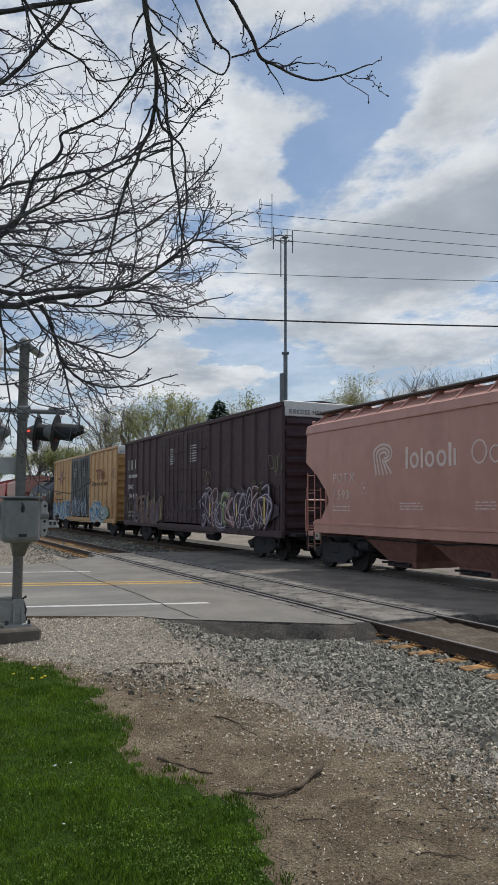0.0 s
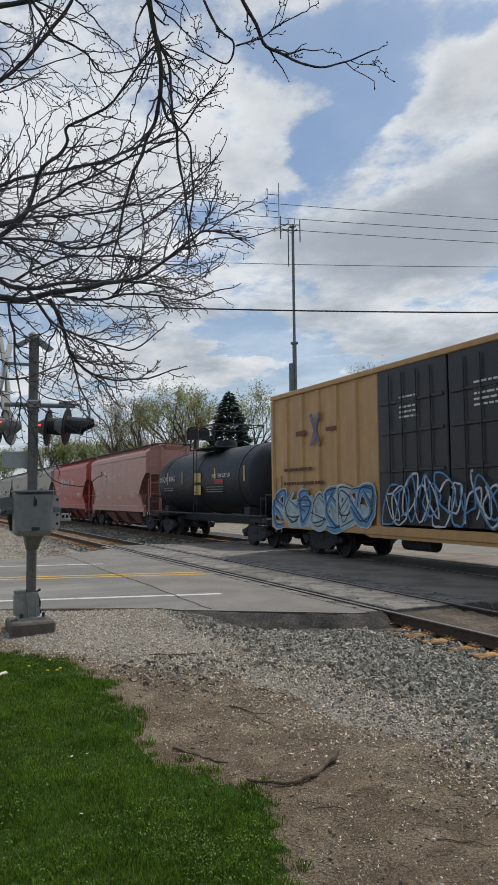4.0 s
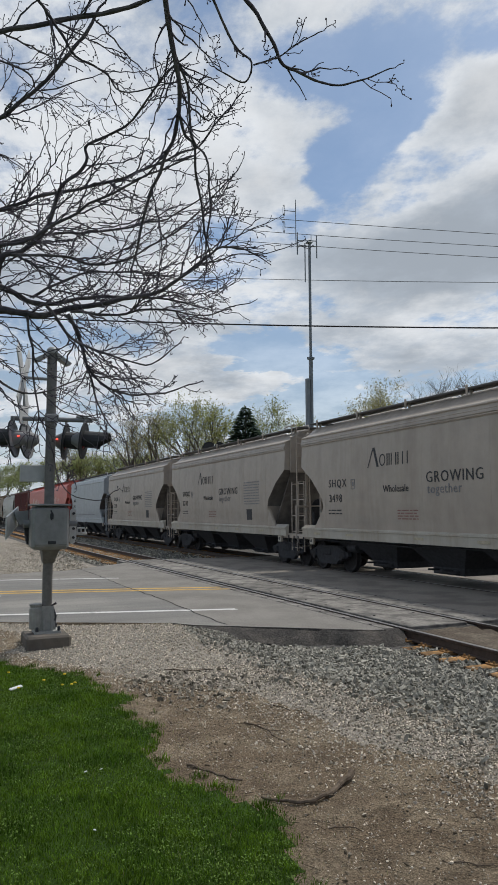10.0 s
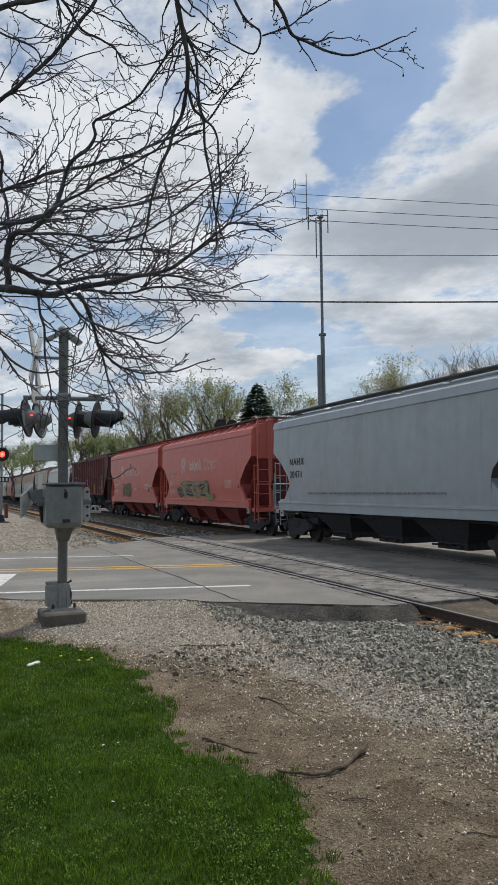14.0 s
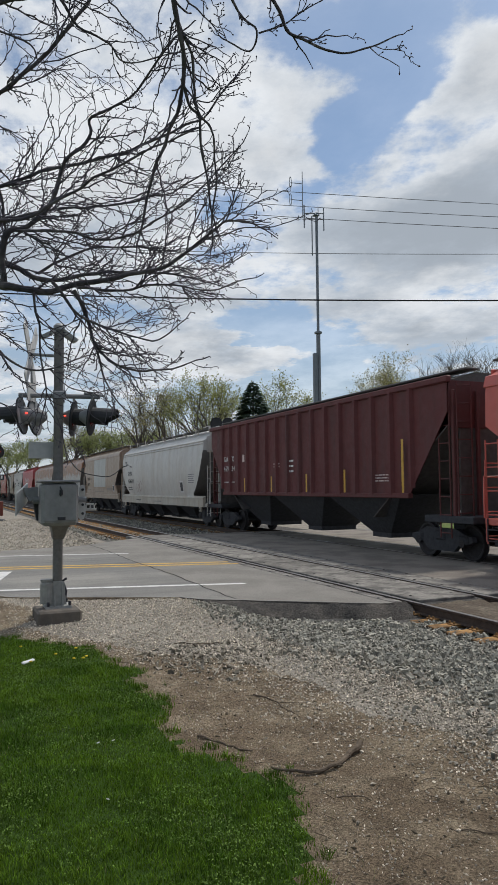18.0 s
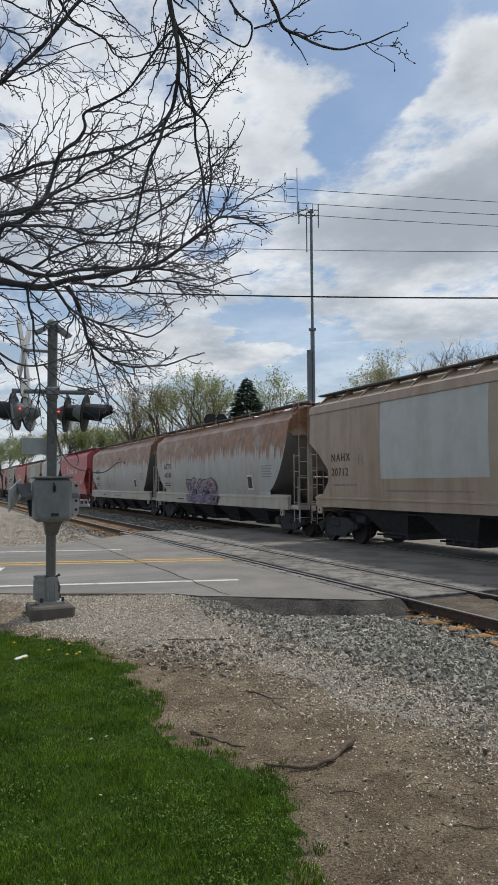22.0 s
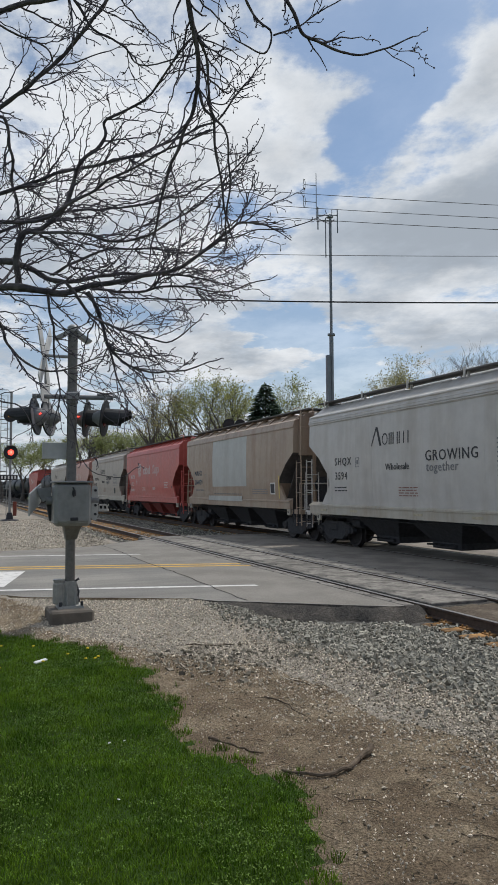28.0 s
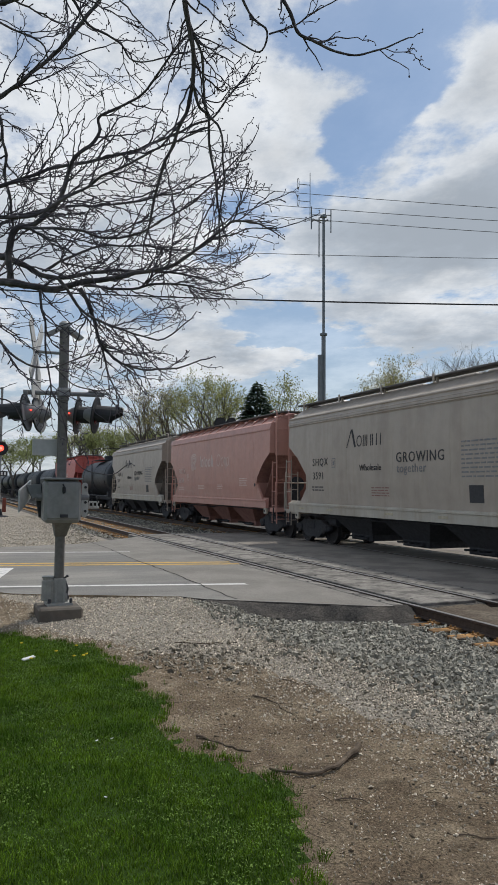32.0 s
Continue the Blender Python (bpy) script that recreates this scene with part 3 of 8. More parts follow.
# the lawn's ragged edge: y, x
LAWN_EDGE = ((3.0, 1.55), (3.5, 1.80), (4.1, 2.13), (4.75, 2.36), (5.3, 2.12), (5.8, 1.91), (6.3, 1.83), (7.05, 2.10), (8.0, 1.98), (8.47, 2.30), (8.85, 2.0), (9.6, 1.93), (10.3, 1.84))


def in_lawn(x, y):
    """Positive on the lawn, in metres from its ragged edge."""
    edge = LAWN_EDGE[0][1] if y < LAWN_EDGE[0][0] else LAWN_EDGE[-1][1]
    for (y0, x0), (y1, x1) in zip(LAWN_EDGE, LAWN_EDGE[1:]):
        if y0 <= y < y1:
            edge = x0 + (x1 - x0) * smooth_step(y0, y1, y)
    edge += 0.05 * noise.noise(Vector((0, 2.9 * y, 4))) + 0.05 * noise.noise(Vector((2, 7.5 * y, 1)))
    top = 12.3 - 1.3 * max(0.4, x) + 0.2 * noise.noise(Vector((2.2 * x, 0, 8)))
    return min(edge - x, top - y)


def ballast_edge(y):
    return 5.25 - 0.11 * max(0.0, y - 5.6) - 0.14 * max(0.0, y - 8.6) + 0.16 * noise.noise(Vector((0, 1.1 * y, 5))) - 0.05 * max(0.0, 5.0 - y)


def chip_edge(y):
    return 1.2 * smooth_step(11.6, 12.4, y) + 3.95 - 0.14 * max(0.0, y - 4.2) - 0.55 * max(0.0, y - 8.0) + 0.25 * noise.noise(Vector((3, 0.9 * y, 1)))


def ground_sheet():
    def lines(fine0, fine1, step, far):
        vals = [fine0 + i * step for i in range(int((fine1 - fine0) / step) + 1)]
        d, lo, hi = step, fine0, fine1
        while hi < far:
            d *= 1.35
            hi += d
            lo -= d
            vals += [hi, lo]
        return sorted(vals)
    xs, ys = lines(-1, 15, 0.1, 2500), lines(2, 30, 0.1, 2500)
    v = [(x, y, height(x, y)) for y in ys for x in xs]
    f, mi = [], []
    for j in range(len(ys) - 1):
        for i in range(len(xs) - 1):
            n = j * len(xs) + i
            f.append((n, n + 1, n + len(xs) + 1, n + len(xs)))
            x, y = (xs[i] + xs[i + 1]) / 2, (ys[j] + ys[j + 1]) / 2
            if x > 16.2:
                k = 3 if x < 24 and -10 < y < 90 else 1
            elif y > 24 and x > 5.7:
                k = 2
            elif y > 24:
                k = 3 if y < 150 and x > -30 else 1
            elif in_lawn(x, y) > 0.05:
                k = 4
            elif x > ballast_edge(y) + 0.1:
                k = 2
            elif x > chip_edge(y) + 0.15:
                k = 3
            else:
                k = 0
            mi.append(k)
    me = bpy.data.meshes.new("ground")
    me.from_pydata(v, [], f)
    for m in ("dirt", "far_grass", "ballast_bed", "pale_gravel", "soil"):
        me.materials.append(M[m])
    me.polygons.foreach_set("material_index", mi)
    me.polygons.foreach_set("use_smooth", [True] * len(f))
    tagged(new("ground", me), "ground of lawn soil, brown dirt and gravel beside the tracks", "ground", kind="structure")


def along(x, off):
    """y of the road's centre line direction at x, moved by off."""
    return off - 0.262 * x


def roadway():
    g, mi = Geo(), []
    xs = [-60 + 2 * i for i in range(30)] + [0.3 * i for i in range(0, 16)] + [4.72] + [4.8 + 0.3 * i for i in range(6)] + [6.36, 6.62, 6.87]
    cols = []
    for x in xs:
        s, n = road_south(x) + 0.05 * noise.noise(Vector((3 * x, 0, 0))), road_north(x)
        m = min(n - 0.2, along(x, 22.75))
        cols.append([(x, s - 0.10, -0.34), (x, s - 0.02, -0.03)] + [(x, s + (m - s) * k / 8, 0.0) for k in range(9)] + [(x, m + (n - m) * k / 3, 0.0) for k in (1, 2, 3)] + [(x, n + 0.05, -0.3)])
    c = len(cols[0])
    for col in cols:
        g.v += col
    for i in range(len(xs) - 1):
        for k in range(c - 1):
            p = i * c + k
            g.f.append((p, p + c, p + c + 1, p + 1))
            mi.append((1 if xs[i] > 3.6 else 3) if k < 2 else 2 if xs[i] > 4.7 or k >= 10 else 0)
    road = part("road", g, M["asphalt"])
    road.data.materials.append(M["asphalt_edge"])
    road.data.materials.append(M["road_slab"])
    road.data.materials.append(M["dirt"])
    road.data.polygons.foreach_set("material_index", mi)
    tagged(road, "worn grey asphalt and concrete road leading to the crossing", "road", kind="structure")
    # between and beyond the tracks
    g = Geo()
    for x0, x1, n in ((9.47, 12.26, 10), (12.46, 13.80, 4), (13.98, 17.0, 4)):
        g.box(((x0 + x1) / 2, (ROAD_S + ROAD_N) / 2 - 0.1, -0.17), (x1 - x0, ROAD_N - ROAD_S, 0.34), 0.02)
    mid = part("road", g, M["asphalt_mid"])
    tagged(mid, "dark asphalt between the two railway tracks", "road", kind="structure")
    g = Geo()
    g.loft([[(17.0, 10.2, -0.02), (17.0, 28.8, -0.02), (17.0, 28.8, -0.4), (17.0, 10.2, -0.4)], [(40, 4, -0.1), (40, 15, -0.1), (40, 15, -0.6), (40, 4, -0.6)],
            [(120, -18, -0.2), (120, -7, -0.2), (120, -7, -0.8), (120, -18, -0.8)]])
    tagged(part("road", g, M["road_slab"]), "pale road running on beyond the crossing", "road", kind="structure")

    def stripe(name, off, w, x0, x1, mat, label, breaks=()):
        g = Geo()
        k = x0
        while k < x1 - 0.01:
            e = min(k + 1.2, x1)
            g.poly([(k, along(k, off) - w / 2, 0.004), (e, along(e, off) - w / 2, 0.004), (e, along(e, off) + w / 2, 0.004), (k, along(k, off) + w / 2, 0.004)])
            k = e
        o = part(name, g, mat)
        tagged(o, label, "road marking", kind="structure")
    stripe("road_marking", 14.98, 0.19, -50, 5.62, M["line_white"], "worn white edge line on the road")
    stripe("road_marking", 19.36, 0.20, -50, 6.85, M["line_yellow"], "worn yellow centre line on the road")
    stripe("road_marking", 18.88, 0.20, -50, 6.95, M["line_yellow"], "worn yellow centre line on the road")
    stripe("road_marking", 22.55, 0.18, -50, 5.12, M["line_white"], "worn white edge line on the road")
    g = Geo()
    g.poly([(0.95, 15.25, 0.004), (1.58, 17.9, 0.004), (0.9, 18.1, 0.004), (0.28, 15.4, 0.004)])
    tagged(part("stop_line", g, M["line_white"]), "worn white stop line across the lane", "road marking", kind="structure")
    # the joint between asphalt and the crossing's concrete
    g, pts = Geo(), []
    for i in range(40):
        y = 27.4 - i * (27.4 - 11.75) / 39
        x = 4.73 + 0.03 * math.sin(y * 0.9) + 0.05 * noise.noise(Vector((y * 2.5, 0, 0)))
        pts.append((x, y))
    for (xa, ya), (xb, yb) in zip(pts, pts[1:]):
        w = 0.013 + 0.008 * noise.noise(Vector((ya * 4, 5, 0)))
        g.poly([(xa - w, ya, 0.005), (xa + w, ya, 0.005), (xb + w, yb, 0.005), (xb - w, yb, 0.005)])
    tagged(part("road_crack", g, M["crack"]), "dark crack across the pale road slab", "crack", kind="structure")
    # crossing panels between and beside the near rails
    panels = thing("crossing_panels", "pitted concrete panels between the rails of the crossing", "crossing panel", kind="structure")
    y, n = ROAD_S, 7
    step = (ROAD_N - ROAD_S) / n
    for i in range(n):
        for cx, w in ((NEAR_C - GAUGE - 0.25, 0.22), (NEAR_C, 2 * GAUGE - 0.30), (NEAR_C + GAUGE + 0.385, 0.61)):
            p = Geo().box((0, 0, -0.16), (w - 0.015, step - 0.025, 0.32), 0.012)
            part("panel", p, M["panel"], panels, at=pose(cx, y + step * (i + 0.5), 0.004))
            bolts = Geo()
            for sx in (-0.36, 0.36):
                for sy in (-0.33, 0.0, 0.33):
                    bolts.lathe([(0.028, 0), (0.028, 0.004)], (sx * w, sy * step, 0.002), n=8)
            part("bolt_holes", bolts, M["crack"], panels, at=pose(cx, y + step * (i + 0.5), 0.005))


RAIL_SECTION = [(-0.07, -0.172), (0.07, -0.172), (0.07, -0.160), (0.016, -0.142), (0.010, -0.05), (0.036, -0.036), (0.036, -0.004), (0.030, 0.0), (-0.030, 0.0),
                (-0.036, -0.004), (-0.036, -0.036), (-0.010, -0.05), (-0.016, -0.142), (-0.07, -0.160)]


def track(cx, label, tie_spans):
    t = thing("railway_track", label, "railway track", kind="structure")
    tie = Geo().box((0, 0, -0.085), (2.6, 0.23, 0.17), 0.012).mesh("tie", M["tie"])
    plate = Geo().box((0, 0, 0.008), (0.36, 0.19, 0.018), 0.004)
    for sx in (-0.15, 0.15):
        for sy in (-0.05, 0.05):
            plate.lathe([(0.016, 0.0), (0.018, 0.03), (0.008, 0.04)], (sx, sy, 0.015), n=6)
    plate = plate.mesh("tie_plate", M["rust"])
    for s in (-1, 1):
        g = Geo()
        g.loft([[(cx + s * GAUGE + x, y, z) for x, z in RAIL_SECTION] for y in (-120, -20, 0, 10, 30, 80, 200, 500)])
        rail = part("rail", g, M["rail_side"], t)
        rail.data.materials.append(M["rail_head"])
        for p in rail.data.polygons:
            if p.normal.z > 0.6 and p.center.z > -0.01:
                p.material_index = 1
    rnd = random.Random(5)
    for y0, y1 in tie_spans:
        y = y0
        while y < y1:
            part("tie", tie, None, t, at=pose(cx + rnd.uniform(-0.04, 0.04), y, -0.172 + rnd.uniform(-0.012, 0.002), 0, 0, rnd.uniform(-1.5, 1.5)))
            if abs(y) < 45 and cx < 10:
                for s in (-1, 1):
                    part("tie_plate", plate, None, t, at=pose(cx + s * GAUGE, y, -0.172))
            y += 0.5
    return t


def flangeways():
    """The dark slots beside the rails in the crossing."""
    for cx, sides in ((NEAR_C, (-1, 1)), (FAR_C, (-1, 1))):
        for s in sides:
            x = cx + s * GAUGE
            g = Geo().box((x, (ROAD_S + ROAD_N) / 2, -0.13), (0.28, ROAD_N - ROAD_S - 0.1, 0.10), 0.0)
            tagged(part("flangeway_filler", g, M["crack"]), "dark rubber filler in the slot beside the rail", "rail slot", kind="structure")


def asphalt_apron():
    """The broken dark asphalt skirt where the paving ends beside the near track."""
    g, n = Geo(), 60
    for i in range(n + 1):
        x = 3.5 + 3.66 * i / n
        y = road_south(x) + (10.20 - road_south(x)) * smooth_step(5.9, 6.3, x)
        w = 0.25 + 0.32 * smooth_step(3.5, 4.6, x) + 0.12 * noise.noise(Vector((3 * x, 0, 2)))
        for k in range(6):
            q = k / 5
            g.v.append((x, y + 0.06 - w * q, -0.004 - (0.10 + 0.22 * smooth_step(4.2, 6.0, x)) * q ** 1.3 + 0.03 * q * noise.noise(Vector((6 * x, 6 * q, 3)))))
    for i in range(n):
        for k in range(5):
            a = i * 6 + k
            g.f.append((a, a + 6, a + 7, a + 1))
    tagged(part("asphalt_skirt", g, M["asphalt_edge"], smooth=True), "broken dark asphalt skirt at the end of the paving", "asphalt edge", kind="structure")


def track_fill():
    """Sandy fill between the near rails, up to just under their heads."""
    g, nx, ny = Geo(), 14, 90
    for j in range(ny + 1):
        for i in range(nx + 1):
            x, y = NEAR_C - 0.70 + 1.40 * i / nx, -1.0 + 11.15 * j / ny
            edge = min(i, nx - i) == 0
            g.v.append((x, y, -0.16 if edge else -0.055 + 0.035 * noise.noise(Vector((5 * x, 5 * y, 1))) - 0.03 * smooth_step(9.9, 6.0, y)))
    for j in range(ny):
        for i in range(nx):
            a = j * (nx + 1) + i
            g.f.append((a, a + 1, a + nx + 2, a + nx + 1))
    tagged(part("track_fill", g, M["track_fill"], smooth=True), "dark sandy fill between the near rails", "ground", kind="structure")


ground_sheet()
track_fill()
roadway()
asphalt_apron()
flangeways()
track(NEAR_C, "railway track with rusty rails on wooden ties in grey ballast", ((-1.0, 10.1), (29.0, 95)))
track(FAR_C, "second railway track under the freight train", ((29.0, 70),))


# ---- the freight train ----
def travelled(t):
    q = (t - 16) / 16
    return 10.401 * (t - 16) + 5.574 * q * q - 2.355 * q ** 3


CARS = []          # (thing, place of its middle along the train)
SHARED = {}


def shared(name, build):
    if name not in SHARED:
        SHARED[name] = build()
    return SHARED[name]


def side_frame():
    o = [(-1.25, 0.50), (-1.22, 0.62), (-0.98, 0.66), (-0.62, 0.80), (0.62, 0.80), (0.98, 0.66), (1.22, 0.62), (1.25, 0.50), (1.05, 0.42), (0.72, 0.40), (0.52, 0.22), (-0.52, 0.22), (-0.72, 0.40), (-1.05, 0.42)]
    g = Geo().slab(o, 0, -0.07, 0.07)
    for s in (-1, 1):
        g.box((0, s * 0.92, 0.53), (0.24, 0.34, 0.22), 0.03)
        for k in (-0.12, 0.0, 0.12):
            g.lathe([(0.05, 0.28), (0.05, 0.52)], (0.0, k + 0.0 * s, 0.0), n=8)
    return g.mesh("side_frame", M["under"])


def wheelset_mesh():
    g = Geo()
    for s in (-1, 1):
        x = s * 0.715
        prof = [(0.08, -0.08), (0.12, -0.06), (0.36, -0.03), (0.41, -0.07), (0.455, -0.07), (0.457, 0.04), (0.485, 0.055), (0.48, 0.075), (0.41, 0.07), (0.36, 0.01), (0.12, 0.06), (0.08, 0.08)]
        g.lathe([(r, -s * h) for r, h in prof], (x, 0, 0), axis=0, n=24)
    g.lathe([(0.085, -1.05), (0.085, 1.05)], (0, 0, 0), axis=0, n=10)
    for s in (-1, 1):
        g.lathe([(0.11, s * 1.0), (0.11, s * 1.12)], (0, 0, 0), axis=0, n=10)
        for a in range(3):
            g.box((s * 1.125, 0.06 * math.cos(a * 2.1), 0.06 * math.sin(a * 2.1)), (0.02, 0.03, 0.03))
    me = g.mesh("wheelset", M["wheel"], True)
    me.materials.append(M["tread"])
    return me


WHEELS = []


def bogie(parent, y):
    b = part("bogie", shared("bolster", lambda: Geo().box((0, 0, 0.62), (2.2, 0.42, 0.26), 0.04).box((0, 0, 0.82), (0.9, 0.5, 0.16), 0.03).mesh("bogie", M["under"])), None, parent, at=pose(0, y, 0))
    for s in (-1, 1):
        part("side_frame", shared("side_frame", side_frame), None, b, at=pose(s * 0.99, 0, 0))
    for s in (-1, 1):
        w = part("wheelset", shared("wheelset", wheelset_mesh), None, b, at=pose(0, s * 0.89, 0.457))
        WHEELS.append((w, parent, 0, s * 0.89, 0.457))
    return b


def coupler(parent, y, s):
    g = Geo().box((0, s * 0.45, 0.86), (0.15, 0.9, 0.16), 0.03).box((0, s * 0.98, 0.86), (0.30, 0.26, 0.30), 0.06)
    part("coupler", g, M["under"], parent, at=pose(0, y, 0))
    h = Geo().tube([(0.25, 0, 0.78), (0.27, s * 0.4, 0.55), (0.22, s * 0.8, 0.45), (0.15, s * 1.0, 0.62)], 0.03, 6)
    part("brake_hose", h, M["under"], parent, at=pose(0, y, 0))


def ladder(parent, x, y, z0, z1, width, axis, mat, rungs=None, label=""):
    """Two stiles with rungs; axis 0: rungs along x, 1: along y."""
    g = Geo()
    d = Vector((width / 2, 0, 0)) if axis == 0 else Vector((0, width / 2, 0))
    c0, c1 = Vector((x, y, z0)), Vector((x, y, z1))
    for s in (-1, 1):
        g.tube([c0 + s * d, c1 + s * d], 0.022, 6)
    n = rungs or max(2, int((z1 - z0) / 0.42))
    for i in range(n):
        z = z0 + 0.12 + (z1 - z0 - 0.2) * i / max(1, n - 1)
        g.tube([Vector((x, y, z)) - d, Vector((x, y, z)) + d], 0.016, 6)
    return part("ladder", g, mat, parent, label)


def small_print(parent, x, y, z, w, h, rows, mat, name="stencil_block", seed=1):
    """Rows of unreadable small print as bars."""
    rnd, g = random.Random(seed), Geo()
    pitch = h / rows
    for r in range(rows):
        k, top = 0.0, z + h - r * pitch
        while k < w - 0.05:
            l = min(rnd.uniform(0.08, 0.32), w - k)
            g.box((x - 0.004, y - k - l / 2, top - pitch * 0.35), (0.006, l, pitch * 0.38))
            k += l + 0.05
    return tagged(part(name, g, mat, parent), kind="stuff")


def strokes(parent, name, x, y0, z0, w, h, mats, count, seed, width=0.05, label=""):
    """Spray-painted loops, unreadable."""
    rnd = random.Random(seed)
    for m in mats:
        for i in range(count):
            cy, cz = y0 - w * (i + rnd.uniform(0.2, 0.8)) / count, z0 + h * rnd.uniform(0.35, 0.65)
            ry, rz, ph = w / count * rnd.uniform(0.35, 0.85), h * rnd.uniform(0.25, 0.5), rnd.uniform(0, 6.3)
            turn, pts = rnd.uniform(0.6, 1.15), []
            lean = rnd.uniform(-0.5, 0.5)
            for k in range(19):
                a = ph + turn * 2 * math.pi * k / 18
                dz = rz * math.sin(a) + 0.05 * h * math.sin(3 * a + i)
                pts.append(Vector((0, cy + ry * math.cos(a) + lean * dz, min(z0 + h, max(z0, cz + dz)))))
            g, xx = Geo(), x - 0.004 - 0.0005 * mats.index(m) - 0.0001 * i
            for k, p in enumerate(pts):
                d = pts[min(k + 1, 18)] - pts[max(k - 1, 0)]
                nrm = Vector((0, -d.z, d.y)).normalized() * width * rnd.uniform(0.6, 1.1)
                g.v += [(xx, p.y - nrm.y, p.z - nrm.z), (xx, p.y + nrm.y, p.z + nrm.z)]
            g.f = [(2 * k, 2 * k + 2, 2 * k + 3, 2 * k + 1) for k in range(18)]
            part(name, g, m, parent, label)


def spray_fill(parent, x, y0, z0, w, h, mat, seed):
    """A ragged filled field of spray paint."""
    rnd, top, bot = random.Random(seed), [], []
    n = 26
    for i in range(n + 1):
        k = i / n
        edge = min(1.0, 4 * k, 4 * (1 - k))
        top.append((y0 - w * k, z0 + h * (0.55 + 0.45 * edge * rnd.uniform(0.6, 1.0))))
        bot.append((y0 - w * k, z0 + h * (0.40 - 0.40 * edge * rnd.uniform(0.7, 1.0))))
    g = Geo()
    g.v = [(x - 0.003, *q) for pair in zip(bot, top) for q in pair]
    g.f = [(2 * i, 2 * i + 2, 2 * i + 3, 2 * i + 1) for i in range(n)]
    part("graffiti_fill", g, mat, parent)


def block_letters(parent, x, y0, z0, w, h, fill, edge, count, seed):
    """A row of swollen outlined shapes, unreadable."""
    rnd = random.Random(seed)
    for i in range(count):
        a, b = w / count, h * rnd.uniform(0.85, 1.05)
        cy, cz, lean = y0 - a * (i + 0.5), z0 + h / 2, rnd.uniform(-0.12, 0.12)
        o = []
        for k in range(14):
            q = 2 * math.pi * k / 14
            r = (abs(math.cos(q)) ** 3 + abs(math.sin(q)) ** 3) ** (-1 / 3) * rnd.uniform(0.82, 1.08)
            o.append((r * math.cos(q), r * math.sin(q)))
        for name, m, k, dx in (("graffiti_outline", edge, 0.60, 0.0), ("graffiti_fill", fill, 0.47, 0.002)):
            g = Geo()
            g.poly([(x - 0.004 - dx - 0.0003 * i, cy + k * a * p + lean * q * b, cz + k * b * q) for p, q in o])
            part(name, g, m, parent)
        for dz in (0.17, -0.14):
            g = Geo().box((x - 0.008, cy + rnd.uniform(-0.08, 0.08) * a, cz + dz * b), (0.002, a * rnd.uniform(0.12, 0.3), b * 0.10))
            part("graffiti_gap", g, edge, parent)


def ribbon(g, x, line, width):
    """Adds a painted band along a line of (y, z) to g; it narrows at its ends."""
    n, s = len(line), len(g.v)
    for k, p in enumerate(line):
        d = line[min(k + 1, n - 1)] - line[max(k - 1, 0)]
        w = width * (0.55 + 0.45 * min(1.0, 4 * k / n, 4 * (n - 1 - k) / n))
        q = Vector((-d.y, d.x)).normalized() * w
        g.v += [(x, p.x - q.x, p.y - q.y), (x, p.x + q.x, p.y + q.y)]
    g.f += [(s + 2 * k, s + 2 * k + 2, s + 2 * k + 3, s + 2 * k + 1) for k in range(n - 1)]


def wildstyle(parent, x, y0, z0, w, h, fills, edge, light, count, seed, thick=0.13):
    """A piece of interlocking outlined sweeps of spray paint, unreadable."""
    rnd, cell = random.Random(seed), w / count
    for i in range(count):
        cy, lines = y0 - cell * (i + 0.5), []
        for k in range(rnd.choice((2, 3, 3))):
            turn, mid, amp, wide = rnd.choice((-1, 1)) * rnd.uniform(0.9, 2.2), rnd.uniform(0.3, 0.7), rnd.uniform(0.22, 0.5), max(0.62 * cell, rnd.uniform(0.15, 0.42) * h)
            a = rnd.uniform(0, 6.3)
            pts = [(cy + wide * math.cos(a + turn * q) + cell * rnd.uniform(-0.25, 0.25), z0 + h * min(0.95, max(0.05, mid + amp * math.sin(a + turn * q) + rnd.uniform(-0.1, 0.1))), 0) for q in range(4)]
            lines.append([Vector((p.x, p.y)) for p in bent(pts, 6)])
        for name, m, wide, dx in (("graffiti_outline", edge, 1.35, 0.0), ("graffiti_fill", fills[i % len(fills)], 1.0, 0.0012), ("graffiti_line", light, 0.20, 0.0024)):
            g = Geo()
            for j, line in enumerate(lines):
                shift = Vector((0.0, 0.4 * thick)) if name == "graffiti_line" else Vector((0, 0))
                ribbon(g, x - 0.0036 * i - 0.0002 * j - dx, [p + shift for p in line], thick * wide)
            part(name, g, m, parent)


